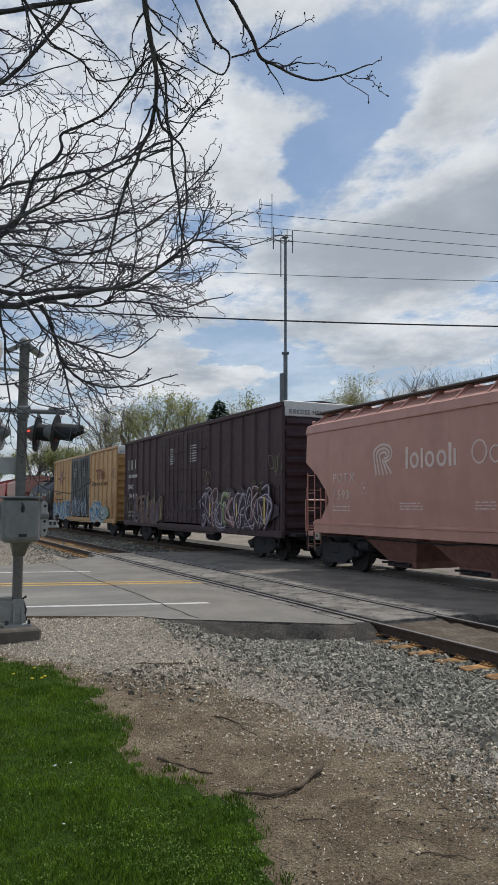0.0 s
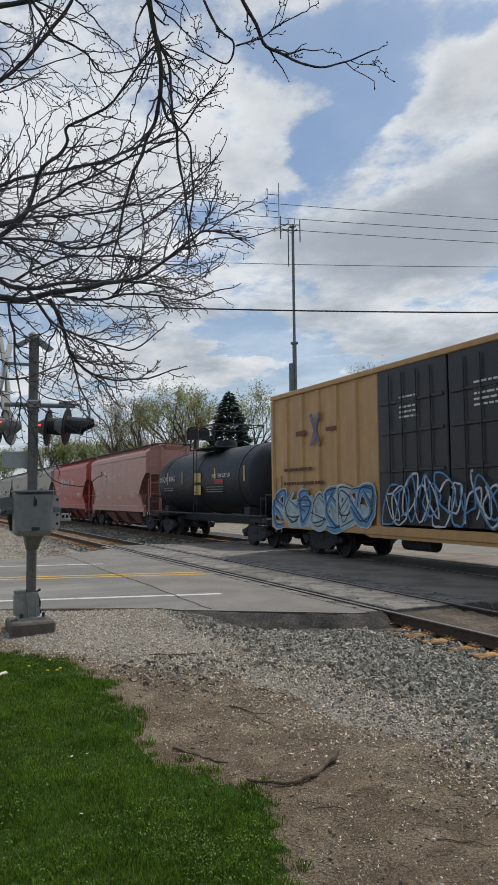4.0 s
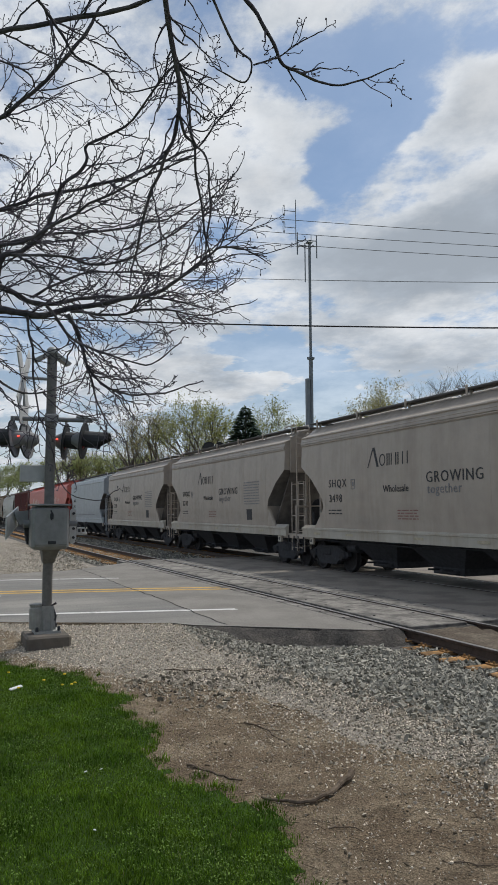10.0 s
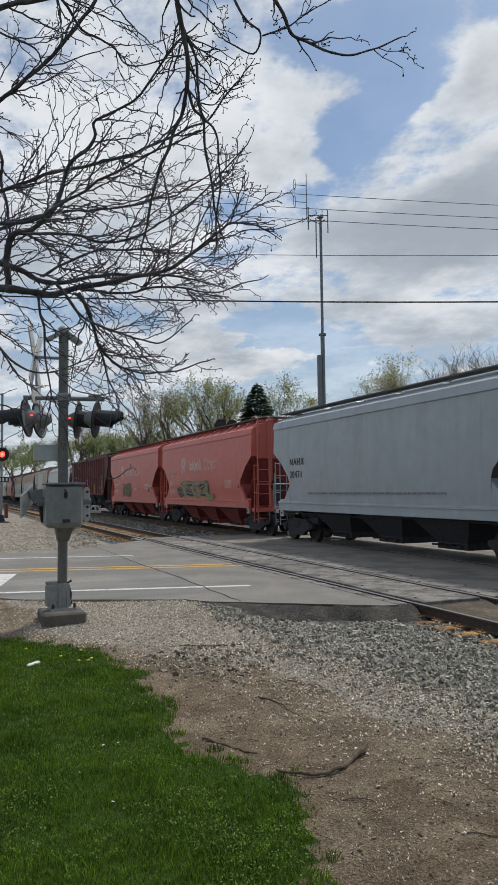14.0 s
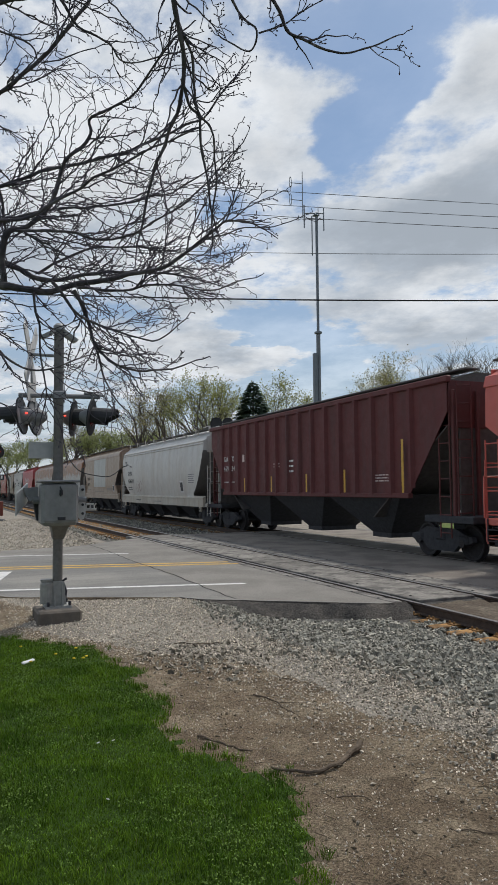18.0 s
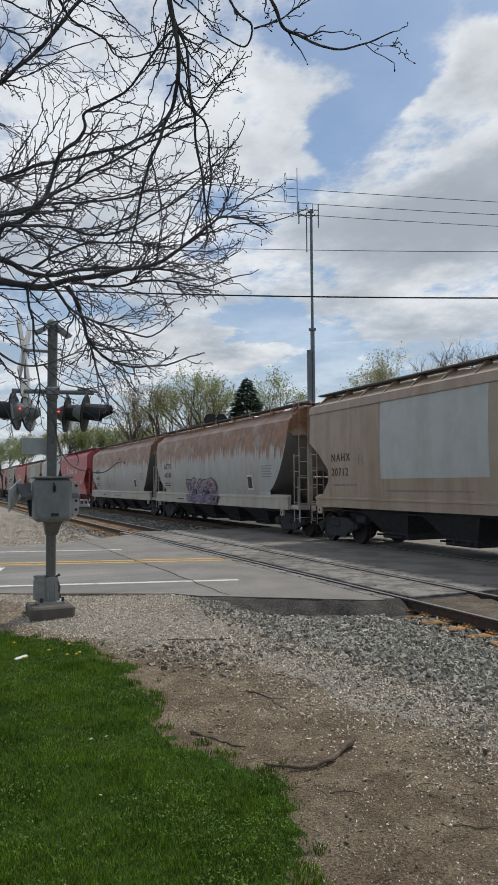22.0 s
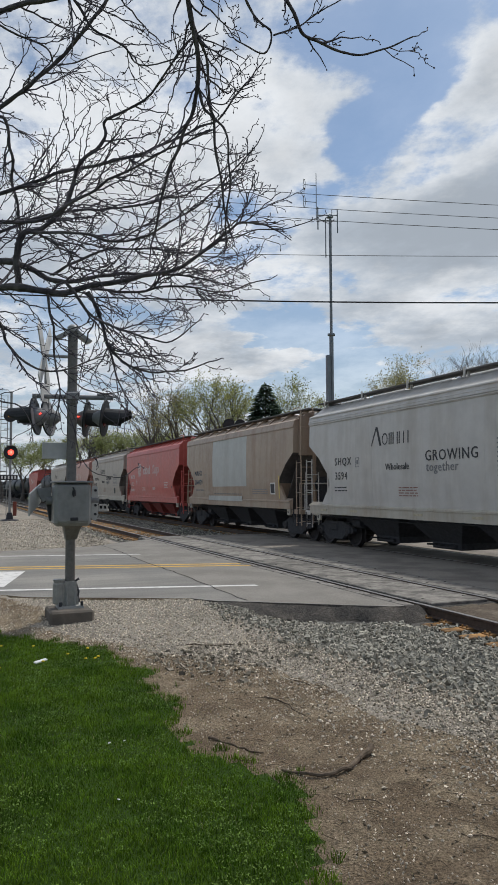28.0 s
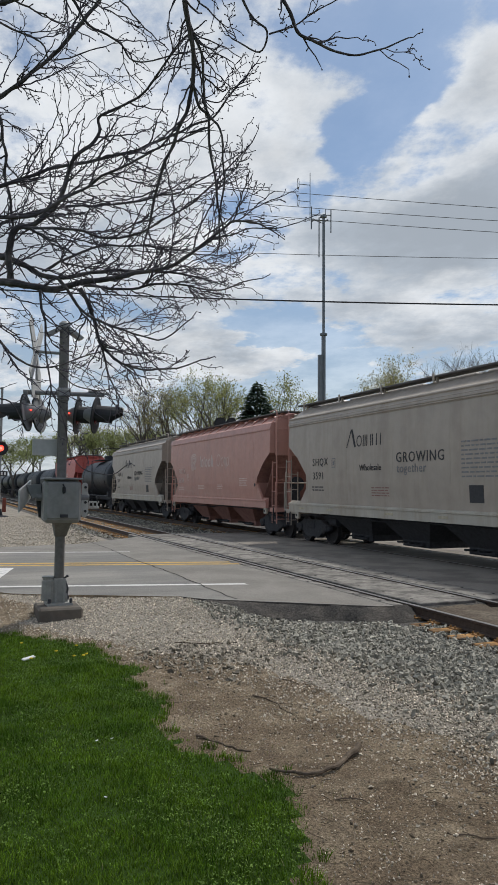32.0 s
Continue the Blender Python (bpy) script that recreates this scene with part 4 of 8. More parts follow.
def flames(parent, x, y0, z0, w, h, mats, count, seed):
    """Tall leaning licks of spray paint."""
    rnd = random.Random(seed)
    for i in range(count):
        y, b = y0 - w * (i + rnd.random()) / count, w / count * rnd.uniform(0.5, 1.3)
        top, lean, low = h * rnd.uniform(0.35, 1.0), rnd.uniform(-0.25, 0.25), rnd.uniform(0.0, 0.35) * h
        if top < low + 0.2:
            continue
        g, xx = Geo(), x - 0.0004 * i
        left, right = [], []
        for k in range(7):
            q = k / 6
            half = b * math.sin(math.pi * min(0.98, 0.12 + 0.86 * q)) * 0.6
            mid = y + lean * q * q + 0.06 * math.sin(5 * q + i)
            left.append((xx, mid + half, z0 + low + (top - low) * q))
            right.append((xx, mid - half, z0 + low + (top - low) * q))
        g.v = [q for pair in zip(left, right) for q in pair]
        g.f = [(2 * k, 2 * k + 1, 2 * k + 3, 2 * k + 2) for k in range(6)]
        part("graffiti", g, mats[i % len(mats)], parent)


def half_width(kind, z):
    if kind == "round":
        k = (z - 2.85) / 1.75
        return 1.60 - 0.22 * k * k
    return 1.53 + 0.055 * (1 - ((z - 2.9) / 1.5) ** 2)


def hopper(label, length, paint, middle, style="flat", sill=(1.12, 1.42), top=4.36, roof=4.72, rail_posts=0, cut=0.95, cut_z=2.95, end=0.62, colour_ends=None, brackets=0, beads=0, group="covered hopper cars", patch=None, walk_z=4.86, bays=3, sill_mat=None, hollow=None, seams=5, bay_mat=None, sill_in=0.0):
    t = thing("hopper_car", label, "freight car", group)
    CARS.append((t, middle))
    h, roof = length / 2, walk_z - 0.05
    ends = colour_ends or paint
    zs = [sill[1] + (top - sill[1]) * k / 8 for k in range(9)]
    # body: one skin whose lower edge climbs at the ends
    def ring(y, low):
        lo = [max(z, low) for z in zs]
        w = [half_width(style, z) for z in lo]
        if style == "round":
            roof_pts = [(1.28, top + 0.15), (0.98, roof - 0.12), (0.5, roof)]
        else:
            roof_pts = [(half_width(style, top) - 0.10, top + 0.02), (0.98, roof - 0.10), (0.5, roof)]
        left = [(-a, z) for a, z in zip(w, lo)] + [(-a, z) for a, z in roof_pts]
        right = [(-a, z) for a, z in reversed(left)]
        return [(x, y, z) for x, z in left + right]
    if style == "round":
        st = [(-h + cut * (1 - math.cos(a)) * 0.9 + 0.12 * cut * a, cut_z + (sill[1] - 0.02 - cut_z) * math.sin(a)) for a in [math.pi / 2 * k / 8 for k in range(9)]]
    else:
        zl = sill[1] - 0.02
        st = [(-h, cut_z), (-h + 0.5 * cut, cut_z - 0.22 * (cut_z - zl)), (-h + 0.93 * cut, cut_z - 0.50 * (cut_z - zl)), (-h + cut, cut_z - 0.62 * (cut_z - zl)), (-h + 1.01 * cut, zl)]
    rings = [ring(y, low) for y, low in st] + [ring(-y, low) for y, low in reversed(st)]
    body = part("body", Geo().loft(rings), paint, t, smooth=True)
    # Faces that look down get the darker recess colour in place of shade.
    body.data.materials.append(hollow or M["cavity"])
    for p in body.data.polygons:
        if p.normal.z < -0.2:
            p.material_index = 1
    if patch:
        py, pw, pz, ph, pm = patch
        g = Geo()
        for i in range(8):
            za, zb = pz + ph * i / 8, pz + ph * (i + 1) / 8
            g.poly([(-half_width(style, za) - 0.004, py, za), (-half_width(style, za) - 0.004, py - pw, za), (-half_width(style, zb) - 0.004, py - pw, zb), (-half_width(style, zb) - 0.004, py, zb)])
        part("paint_patch", g, pm, t, "pale grey repainted patch")
    # top chord and beads
    for s in (-1, 1):
        wt = half_width(style, top)
        if style != "round":
            part("top_chord", Geo().loft([[(s * (wt - 0.06), y, top - 0.27), (s * (wt + 0.060), y, top - 0.24), (s * (wt + 0.055), y, top - 0.20), (s * (wt - 0.005), y, top + 0.01), (s * (wt - 0.14), y, top + 0.06)] for y in (-h - 0.02, h + 0.02)]), paint, t)
        for b in range(beads):
            zb = top - 0.03 - 0.125 * b
            part("bead", Geo().tube([(s * (half_width(style, zb) + 0.005), -h + 0.02, zb), (s * (half_width(style, zb) + 0.005), h - 0.02, zb)], 0.036, 6), paint, t)
        z0, z1 = sill
        wS = 1.55
        part("side_sill", Geo().loft([[(s * (wS - 0.13), y, z1 + 0.10), (s * (wS + 0.03), y, z1), (s * (wS + 0.03), y, z1 - 0.05), (s * wS, y, z1 - 0.06), (s * wS, y, z0), (s * (wS - 0.12), y, z0)] for y in (-h - 0.02 + sill_in, h + 0.02 - sill_in)]), sill_mat or paint, t)
    # weld seams of the side sheets
    for i in range(seams):
        y = -h + 1.6 + (length - 3.2) * i / (seams - 1)
        part("weld_seam", Geo().loft([[(-half_width(style, z) - 0.0025, y - 0.010, z), (-half_width(style, z) - 0.0025, y + 0.010, z), (-half_width(style, z) + 0.01, y + 0.012, z), (-half_width(style, z) + 0.01, y - 0.012, z)] for z in zs]), paint, t)
    # roof walk
    g = Geo()
    for s in (-1, 1):
        g.box((s * 0.88, 0, walk_z), (0.42, length + 0.5, 0.05), 0.008)
    g.box((0, -h - 0.05, walk_z), (1.4, 0.4, 0.05), 0.008).box((0, h + 0.05, walk_z), (1.4, 0.4, 0.05), 0.008)
    part("roof_walk", g, M["walkway"], t)
    for i in range(rail_posts):
        y = -h + 0.3 + (length - 0.6) * i / (rail_posts - 1)
        part("walk_bracket", Geo().box((-0.98, y, (walk_z + top) / 2 + 0.06), (0.07, 0.06, walk_z - top - 0.02), 0.01).box((-1.11, y, walk_z - 0.04), (0.04, 0.07, 0.26), 0.008), ends, t)
    for i in range(brackets):
        y = -h + 0.25 + (length - 0.5) * i / (brackets - 1)
        for s in (-1, 1):
            part("roof_bracket", Geo().loft([[(s * (half_width(style, top) - 0.12), yy, top + 0.04), (s * 0.98, yy, walk_z - 0.03), (s * 0.80, yy, walk_z - 0.03), (s * 0.80, yy, roof - 0.16)] for yy in (y - 0.03, y + 0.03)]), paint, t)
    for i in range(6):
        y = -h + 0.9 + (length - 1.8) * i / 5
        part("hatch", Geo().box((0, y, roof + 0.05), (0.75, (length - 2.2) / 6, 0.10), 0.03), paint, t)
    # ends: frames, platforms, ladders
    for s in (-1, 1):
        ye = s * (h + end)
        part("end_platform", Geo().box((0, s * (h + end / 2 - 0.2), 1.06), (2.9, end + 0.4, 0.16), 0.02), ends, t)
        part("centre_sill", Geo().box((0, s * (h - 0.9), 0.98), (0.5, 2.6, 0.34), 0.03), M["under"], t)
        for x in (-0.75, 0.75):
            part("end_post", Geo().box((x, s * (h + 0.12), 2.9), (0.10, 0.10, 3.5), 0.015), ends, t)
        part("end_sheet", Geo().box((0, s * (h + 0.02), (cut_z + top) / 2 + 0.05), (2.7, 0.05, top - cut_z + 0.3), 0.02), ends, t)
        part("gusset", Geo().slab([(s * (h - 0.55 * cut), sill[1] - 0.02), (s * (h - 1.02 * cut), sill[1] - 0.02), (s * (h - 1.02 * cut), sill[1] + 0.36 * (cut_z - sill[1]))], 0, -half_width(style, sill[1] + 0.2), -1.46), paint, t)
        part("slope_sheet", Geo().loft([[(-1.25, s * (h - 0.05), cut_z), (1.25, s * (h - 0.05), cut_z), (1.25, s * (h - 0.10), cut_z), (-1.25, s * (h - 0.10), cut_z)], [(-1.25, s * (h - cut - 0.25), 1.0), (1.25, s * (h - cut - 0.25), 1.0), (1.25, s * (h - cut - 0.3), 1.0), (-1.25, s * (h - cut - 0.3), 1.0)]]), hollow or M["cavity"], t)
        for x in (-1.40, 1.40):
            sx = 1 if x > 0 else -1
            ladder(t, x - sx * 0.02, s * (h + end - 0.22), 0.55, 2.95, 0.42, 1, ends)
            ladder(t, x - sx * 0.25, ye, 0.6, 2.5 if x * s < 0 else walk_z - 0.1, 0.50, 0, ends)
            if x * s > 0:
                # the ladder's stiles bend over onto the roof walk
                for q in (x - sx * 0.50, x):
                    part("roof_grab", Geo().tube(bent([(q, ye, walk_z - 0.12), (q, ye, walk_z - 0.03), (q, s * (h + end - 0.16), walk_z + 0.04), (q, s * (h - 0.35), walk_z + 0.01)], 4), 0.022, 6), ends, t)
        part("end_bracket", Geo().loft([[(-0.45, s * h, walk_z - 0.42), (0.45, s * h, walk_z - 0.42), (0.45, s * h, walk_z - 0.04), (-0.45, s * h, walk_z - 0.04)], [(-0.45, s * (h + 0.20), walk_z - 0.12), (0.45, s * (h + 0.20), walk_z - 0.12), (0.45, s * (h + 0.20), walk_z - 0.04), (-0.45, s * (h + 0.20), walk_z - 0.04)]]), ends, t)
        coupler(t, s * (h + end - 0.95), s)
        g = Geo().tube([(-1.45, ye, 1.14), (-1.45, ye, 2.1), (1.45, ye, 2.1), (1.45, ye, 1.14)], 0.025, 6)
        part("end_railing", g, ends, t)
    g = Geo().lathe([(0.30, -0.02), (0.30, 0.02), (0.24, 0.02), (0.24, -0.02)], (-0.50, -h - end + 0.05, 2.05), axis=1, n=18).box((-0.50, -h - end + 0.05, 2.05), (0.52, 0.03, 0.05)).box((-0.50, -h - end + 0.05, 2.05), (0.05, 0.03, 0.52))
    part("brake_wheel", g, M["under"], t)
    part("brake_stand", Geo().box((-0.50, -h - end + 0.20, 1.75), (0.34, 0.18, 0.9), 0.04), M["under"], t)
    part("air_reservoir", Geo().lathe([(0.0, -0.4), (0.2, -0.36), (0.2, 0.36), (0.0, 0.4)], (0.5, h + 0.1, 1.4), axis=0, n=12), M["under"], t)
    step = shared("sill_step", lambda: Geo().tube([(0, -0.2, 0.0), (0, -0.2, -0.52), (0, 0.2, -0.52), (0, 0.2, 0.0)], 0.02, 6).tube([(0, -0.2, -0.26), (0, 0.2, -0.26)], 0.016, 6).mesh("sill_step", M["under"]))
    pad = shared("jacking_pad", lambda: Geo().box((0, 0, 0), (0.10, 0.24, 0.24), 0.02).mesh("jacking_pad", M["sill_dirty"]))
    hole = shared("pad_hole", lambda: Geo().lathe([(0.05, -0.055), (0.05, -0.045)], (0, 0, 0), axis=0, n=10).mesh("pad_hole", M["under"]))
    for s in (-1, 1):
        for e in (-1, 1):
            part("sill_step", step, None, t, at=pose(s * 1.47, e * (h + end - 0.32), sill[0] + 0.02))
            p = part("jacking_pad", pad, None, t, at=pose(s * 1.48, e * (h - 0.55), sill[0] - 0.11, 0, 0, 0 if s < 0 else 180))
            part("pad_hole", hole, None, p)
        part("brake_pipe", Geo().tube([(s * 1.30, -h + 0.3, sill[0] - 0.08), (s * 1.30, -0.4, sill[0] - 0.05), (s * 1.26, 0.5, sill[0] - 0.12), (s * 1.30, h - 0.3, sill[0] - 0.08)], 0.022, 6), M["under"], t)
    part("brake_cylinder", Geo().lathe([(0.0, -0.32), (0.16, -0.30), (0.16, 0.22), (0.06, 0.30), (0.0, 0.32)], (-0.95, h - 2.3, 0.80), axis=1, n=12), M["under"], t)
    part("brake_lever", Geo().box((-0.95, h - 3.1, 0.78), (0.04, 1.0, 0.07), 0.01), M["under"], t)
    # discharge bays
    span = length - 4.6
    for i in range(bays):
        y = -span / 2 + span * (i + 0.5) / bays
        w = span / bays * 0.48
        part("discharge_bay", Geo().loft([[(-1.35, y - w, sill[0] + 0.15), (1.35, y - w, sill[0] + 0.15), (1.35, y + w, sill[0] + 0.15), (-1.35, y + w, sill[0] + 0.15)],
                                          [(-0.80, y - 0.62, 0.46), (0.80, y - 0.62, 0.46), (0.80, y + 0.62, 0.46), (-0.80, y + 0.62, 0.46)],
                                          [(-0.80, y - 0.62, 0.28), (0.80, y - 0.62, 0.28), (0.80, y + 0.62, 0.28), (-0.80, y + 0.62, 0.28)]]), bay_mat or M["under"], t)
        part("outlet_gate", Geo().box((-0.86, y, 0.36), (0.10, 0.9, 0.10), 0.02).tube([(-1.25, y - 0.25, 0.42), (-0.85, y - 0.25, 0.40)], 0.03, 6).tube([(-1.25, y + 0.25, 0.42), (-0.85, y + 0.25, 0.40)], 0.03, 6), M["under"], t)
    for s in (-1, 1):
        bogie(t, s * (h - 0.85))
    return t


DECALS = ("stencil_block", "plate_border", "data_plate", "graffiti", "graffiti_fill", "graffiti_outline", "graffiti_line", "graffiti_gap", "reporting_mark", "car_number",
          "slogan", "name_shape", "stencil_frame", "emblem_stripe", "reflector")


def settle(t, style, ref):
    """Lays the marks of a car onto its bowed side; they were drawn on the plane of the height ref."""
    flat = half_width(style, ref)
    for o in t.children:
        if o.name.split(".")[0] not in DECALS:
            continue
        if o.matrix_basis.translation.length > 0.1:
            if o.matrix_basis[0][2] < -0.5:
                o.location.x += flat - half_width(style, o.location.z + 0.12)
            continue
        on_sill = max(v.co.z for v in o.data.vertices) < 1.40
        proud = max(-v.co.x for v in o.data.vertices) - flat
        lift = 0.0 if on_sill else max(0.0, (0.012 if o.name.startswith("data_plate") else 0.008) - proud)
        for v in o.data.vertices:
            if not on_sill or v.co.x < -1.576:
                v.co.x += flat - lift - (half_width(style, v.co.z) if v.co.z > 1.42 else 1.576)
    return t


def road_number(t, x, y, z, mark, number, mat, size=0.27, gap=0.50):
    if not number:
        number = " "
    lettering("reporting_mark", mark, size, mat, t, side_at(x, y, z), spacing=1.25)
    if number.strip():
        lettering("car_number", number, size, mat, t, side_at(x, y, z - gap), spacing=1.2)


def swoosh_logo(t, x, y, z, mat, s=1.0, wide=1.0):
    """A rounded emblem of nested bent stripes."""
    paths = ([(-0.36, -0.5), (-0.48, 0.1), (-0.46, 0.32), (-0.2, 0.48), (0.12, 0.5), (0.40, 0.40), (0.5, 0.2), (0.38, 0.0), (0.15, -0.06)],
             [(-0.17, -0.5), (-0.33, 0.1), (-0.30, 0.26), (-0.1, 0.36), (0.12, 0.37), (0.31, 0.28), (0.35, 0.16), (0.24, 0.06), (0.06, 0.04)],
             [(0.03, -0.5), (-0.17, 0.1), (-0.12, 0.2), (0.06, 0.25), (0.20, 0.21), (0.18, 0.13)],
             [(-0.02, 0.02), (0.10, -0.2), (0.24, -0.48)], [(0.10, -0.04), (0.26, -0.22), (0.46, -0.46)])
    for path in paths:
        g = Geo()
        line = [(p.x * s * wide, p.y * s) for p in bent([(a, b, 0) for a, b in path], 4)]
        left, right = [], []
        for i, (ya, za) in enumerate(line):
            (yb, zb), (yc, zc) = line[min(i + 1, len(line) - 1)], line[max(i - 1, 0)]
            n = Vector((-(zb - zc), yb - yc)).normalized() * 0.037 * s
            left.append((x, y - ya - n.x, z + za + n.y))
            right.append((x, y - ya + n.x, z + za - n.y))
        g.v = [q for pair in zip(left, right) for q in pair]
        g.f = [(2 * i, 2 * i + 2, 2 * i + 3, 2 * i + 1) for i in range(len(line) - 1)]
        part("emblem_stripe", g, mat, t)


def name_bars(t, x, y, z, widths, h, mat, gap=0.06, slant=0.0, tall=(), bold=0.075):
    """A brand name drawn as plain upright bars of its length and height."""
    k = 0.0
    for i, w in enumerate(widths):
        b, top = min(bold, 0.3 * w), h * (1.36 if i in tall else 1.0)
        for n, q in enumerate((k, k + w - b)):
            part("name_bar", Geo().box((x, y - q - b / 2, z + (top if n == 0 else h) / 2), (0.004, b, top if n == 0 else h)), mat, t)
        k += w + gap


def frame_outline(x, y, z, w, h):
    """A small painted frame on a car's side."""
    return Geo().box((x, y - w / 2, z), (0.004, w, 0.014)).box((x, y - w / 2, z + h), (0.004, w, 0.014)).box((x, y, z + h / 2), (0.004, 0.014, h)).box((x, y - w, z + h / 2), (0.004, 0.014, h)).box((x, y - w / 2, z + 0.55 * h), (0.004, 0.5 * w, 0.06))


def word_shapes(t, x, y, z, plan, h, mat, bold):
    """A brand name drawn as plain rings and bars of its length and height. T and i: tall and short bars, t: a middling one, j: a low one, o and O: rings,
    w, n, m: two or three short bars."""
    k = y
    for c in plan:
        g = Geo()
        if c in "oO":
            hh = h if c == "o" else 1.38 * h
            w = 0.88 * hh
            n = 22
            for r in (0, 1):
                for i in range(n):
                    a = 2 * math.pi * i / n
                    g.v.append((x, k - w / 2 - (w / 2 - r * bold) * math.cos(a), z + hh / 2 + (hh / 2 - r * bold * 0.9) * math.sin(a)))
            g.f = [(i, (i + 1) % n, n + (i + 1) % n, n + i) for i in range(n)]
        elif c in "wnm":
            bars = 3 if c == "m" else 2
            w = 0.62 * h * (bars - 1) + bold
            for i in range(bars):
                g.box((x, k - bold / 2 - i * (w - bold) / (bars - 1), z + h / 2), (0.004, bold, h))
        else:
            lo, hi = {"T": (0, 1.38), "i": (0, 1.0), "t": (0, 1.2), "j": (-0.38, 1.0)}[c]
            w = bold * (1.0 if c != "T" else 1.15)
            g.box((x, k - w / 2, z + h * (lo + hi) / 2), (0.004, w, h * (hi - lo)))
        part("name_shape", g, mat, t)
        k -= w + 0.18 * h
    return k


def potash(middle, paint, mark="POTX", number="", label="", mat="white_mark", graffiti=0):
    # The darker body colour puts shade into the hollows; the grimy bays share it.
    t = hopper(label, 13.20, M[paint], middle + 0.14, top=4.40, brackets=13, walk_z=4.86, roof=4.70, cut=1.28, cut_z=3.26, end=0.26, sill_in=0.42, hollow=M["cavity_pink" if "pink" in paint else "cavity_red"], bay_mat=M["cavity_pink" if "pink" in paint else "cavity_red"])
    m = M[mat]
    x = -half_width("flat", 2.9) - 0.008
    road_number(t, x, 5.03, 2.60, mark, number, m, 0.27, 0.48)
    small_print(t, x + 0.01, 5.08, 1.72, 0.9, 0.22, 2, m)
    swoosh_logo(t, x, 2.58, 3.14, m, 0.80)
    word_shapes(t, x, 1.61, 2.86, "TotooTi", 0.40, m, 0.085)
    word_shapes(t, x, -0.74, 2.86, "Ooijo", 0.40, m, 0.045)
    if number and "pink" in paint:
        lettering("reporting_mark", mark, 0.15, m, t, end_at(0.45, -6.66, 4.26), spacing=1.1)
        lettering("car_number", number, 0.15, m, t, end_at(0.48, -6.66, 4.04), spacing=1.1)
    part("stencil_frame", frame_outline(x, 3.55, 2.25, 0.20, 0.30), m, t)
    small_print(t, x + 0.012, 1.9, 1.80, 0.9, 0.22, 3, m, seed=2)
    small_print(t, x + 0.012, -0.8, 1.82, 0.7, 0.22, 3, m, seed=3)
    small_print(t, x + 0.012, -3.5, 1.95, 0.8, 0.36, 4, m, seed=4)
    if number == "2891":
        part("plate_border", Geo().box((x, -4.55, 1.92), (0.008, 0.44, 0.44), 0.002), M["white_mark"], t)
        part("data_plate", Geo().box((x - 0.002, -4.55, 1.92), (0.010, 0.36, 0.36), 0.002), M["dark_mark"], t)
    part("data_plate", Geo().lathe([(0.0, x - 0.002), (0.07, x - 0.002), (0.07, x + 0.004), (0.0, x + 0.004)], (0, -5.15, 2.02), axis=0, n=14), M["dark_mark"], t)
    if graffiti == -1:
        block_letters(t, x - 0.004, 2.55, 1.50, 2.5, 0.86, M["spray_moss"], M["spray_rosy"], 5, 61)
        strokes(t, "graffiti", x - 0.014, 2.55, 1.52, 2.5, 0.80, [M["spray_dark"]], 7, 62, 0.014)
    elif graffiti:
        wildstyle(t, x - 0.004, 3.6, 1.48, 5.6, 0.80, (M["spray_dark"], M["spray_moss"]), M["spray_green"], M["spray_pale"], 6, graffiti, 0.10)
    return settle(t, "flat", 2.9)


def agrium(middle, number, label, paint="grey_hopper"):
    t = hopper(label, 13.23, M[paint], middle, top=4.40, roof=4.66, rail_posts=6, beads=3, bay_mat=M["under"], cut=1.45, cut_z=3.40, sill=(1.06, 1.36), walk_z=4.92, hollow=M["cavity_beige"], sill_mat=M["sill_dirty"])
    x = -half_width("flat", 2.9) - 0.008
    road_number(t, x, 4.75, 2.66, "SHQX", number, M["dark_mark"], 0.25, 0.46)
    small_print(t, x + 0.01, 4.8, 1.78, 0.8, 0.2, 2, M["dark_mark"])
    part("stencil_frame", Geo().box((x + 0.004, 3.22, 2.72), (0.006, 0.02, 0.30)).box((x + 0.004, 3.42, 2.72), (0.006, 0.02, 0.30)).box((x + 0.004, 3.32, 2.86), (0.006, 0.2, 0.02)).box((x + 0.004, 3.32, 2.58), (0.006, 0.2, 0.02)).box((x + 0.004, 3.32, 2.72), (0.006, 0.08, 0.13)), M["grey_mark"], t)
    part("name_shape", Geo().slab([(2.50, 3.16), (2.46, 3.16), (2.18, 3.72), (2.24, 3.72)], 0, x - 0.003, x).slab([(2.24, 3.72), (2.14, 3.72), (1.93, 3.16), (2.03, 3.16)], 0, x - 0.003, x), M["dark_mark"], t)
    word_shapes(t, x, 1.90, 3.17, "oiinm", 0.34, M["dark_mark"], 0.040)
    lettering("slogan", "Wholesale", 0.20, M["dark_mark"], t, side_at(x, 1.74, 2.44))
    lettering("slogan", "GROWING", 0.29, M["dark_mark"], t, side_at(x, -0.18, 2.64), spacing=1.12)
    lettering("slogan", "together", 0.25, M["grey_mark"], t, side_at(x, -0.22, 2.36), spacing=1.1)
    small_print(t, x + 0.006, -2.95, 2.15, 1.5, 0.95, 9, M["grey_mark"], seed=7)
    small_print(t, x + 0.012, 1.1, 1.66, 0.9, 0.30, 4, M["faded_red"], seed=8)
    part("data_plate", Geo().box((x + 0.012, -3.45, 1.80), (0.012, 0.50, 0.42), 0.003), M["dark_mark"], t)
    for i, y in enumerate((5.6, 3.6, 0.2, -2.2, -4.6)):
        part("reflector", Geo().box((-1.572, y, 1.20), (0.006, 0.40, 0.07)), M["pale_strip"], t)
    return settle(t, "flat", 2.9)


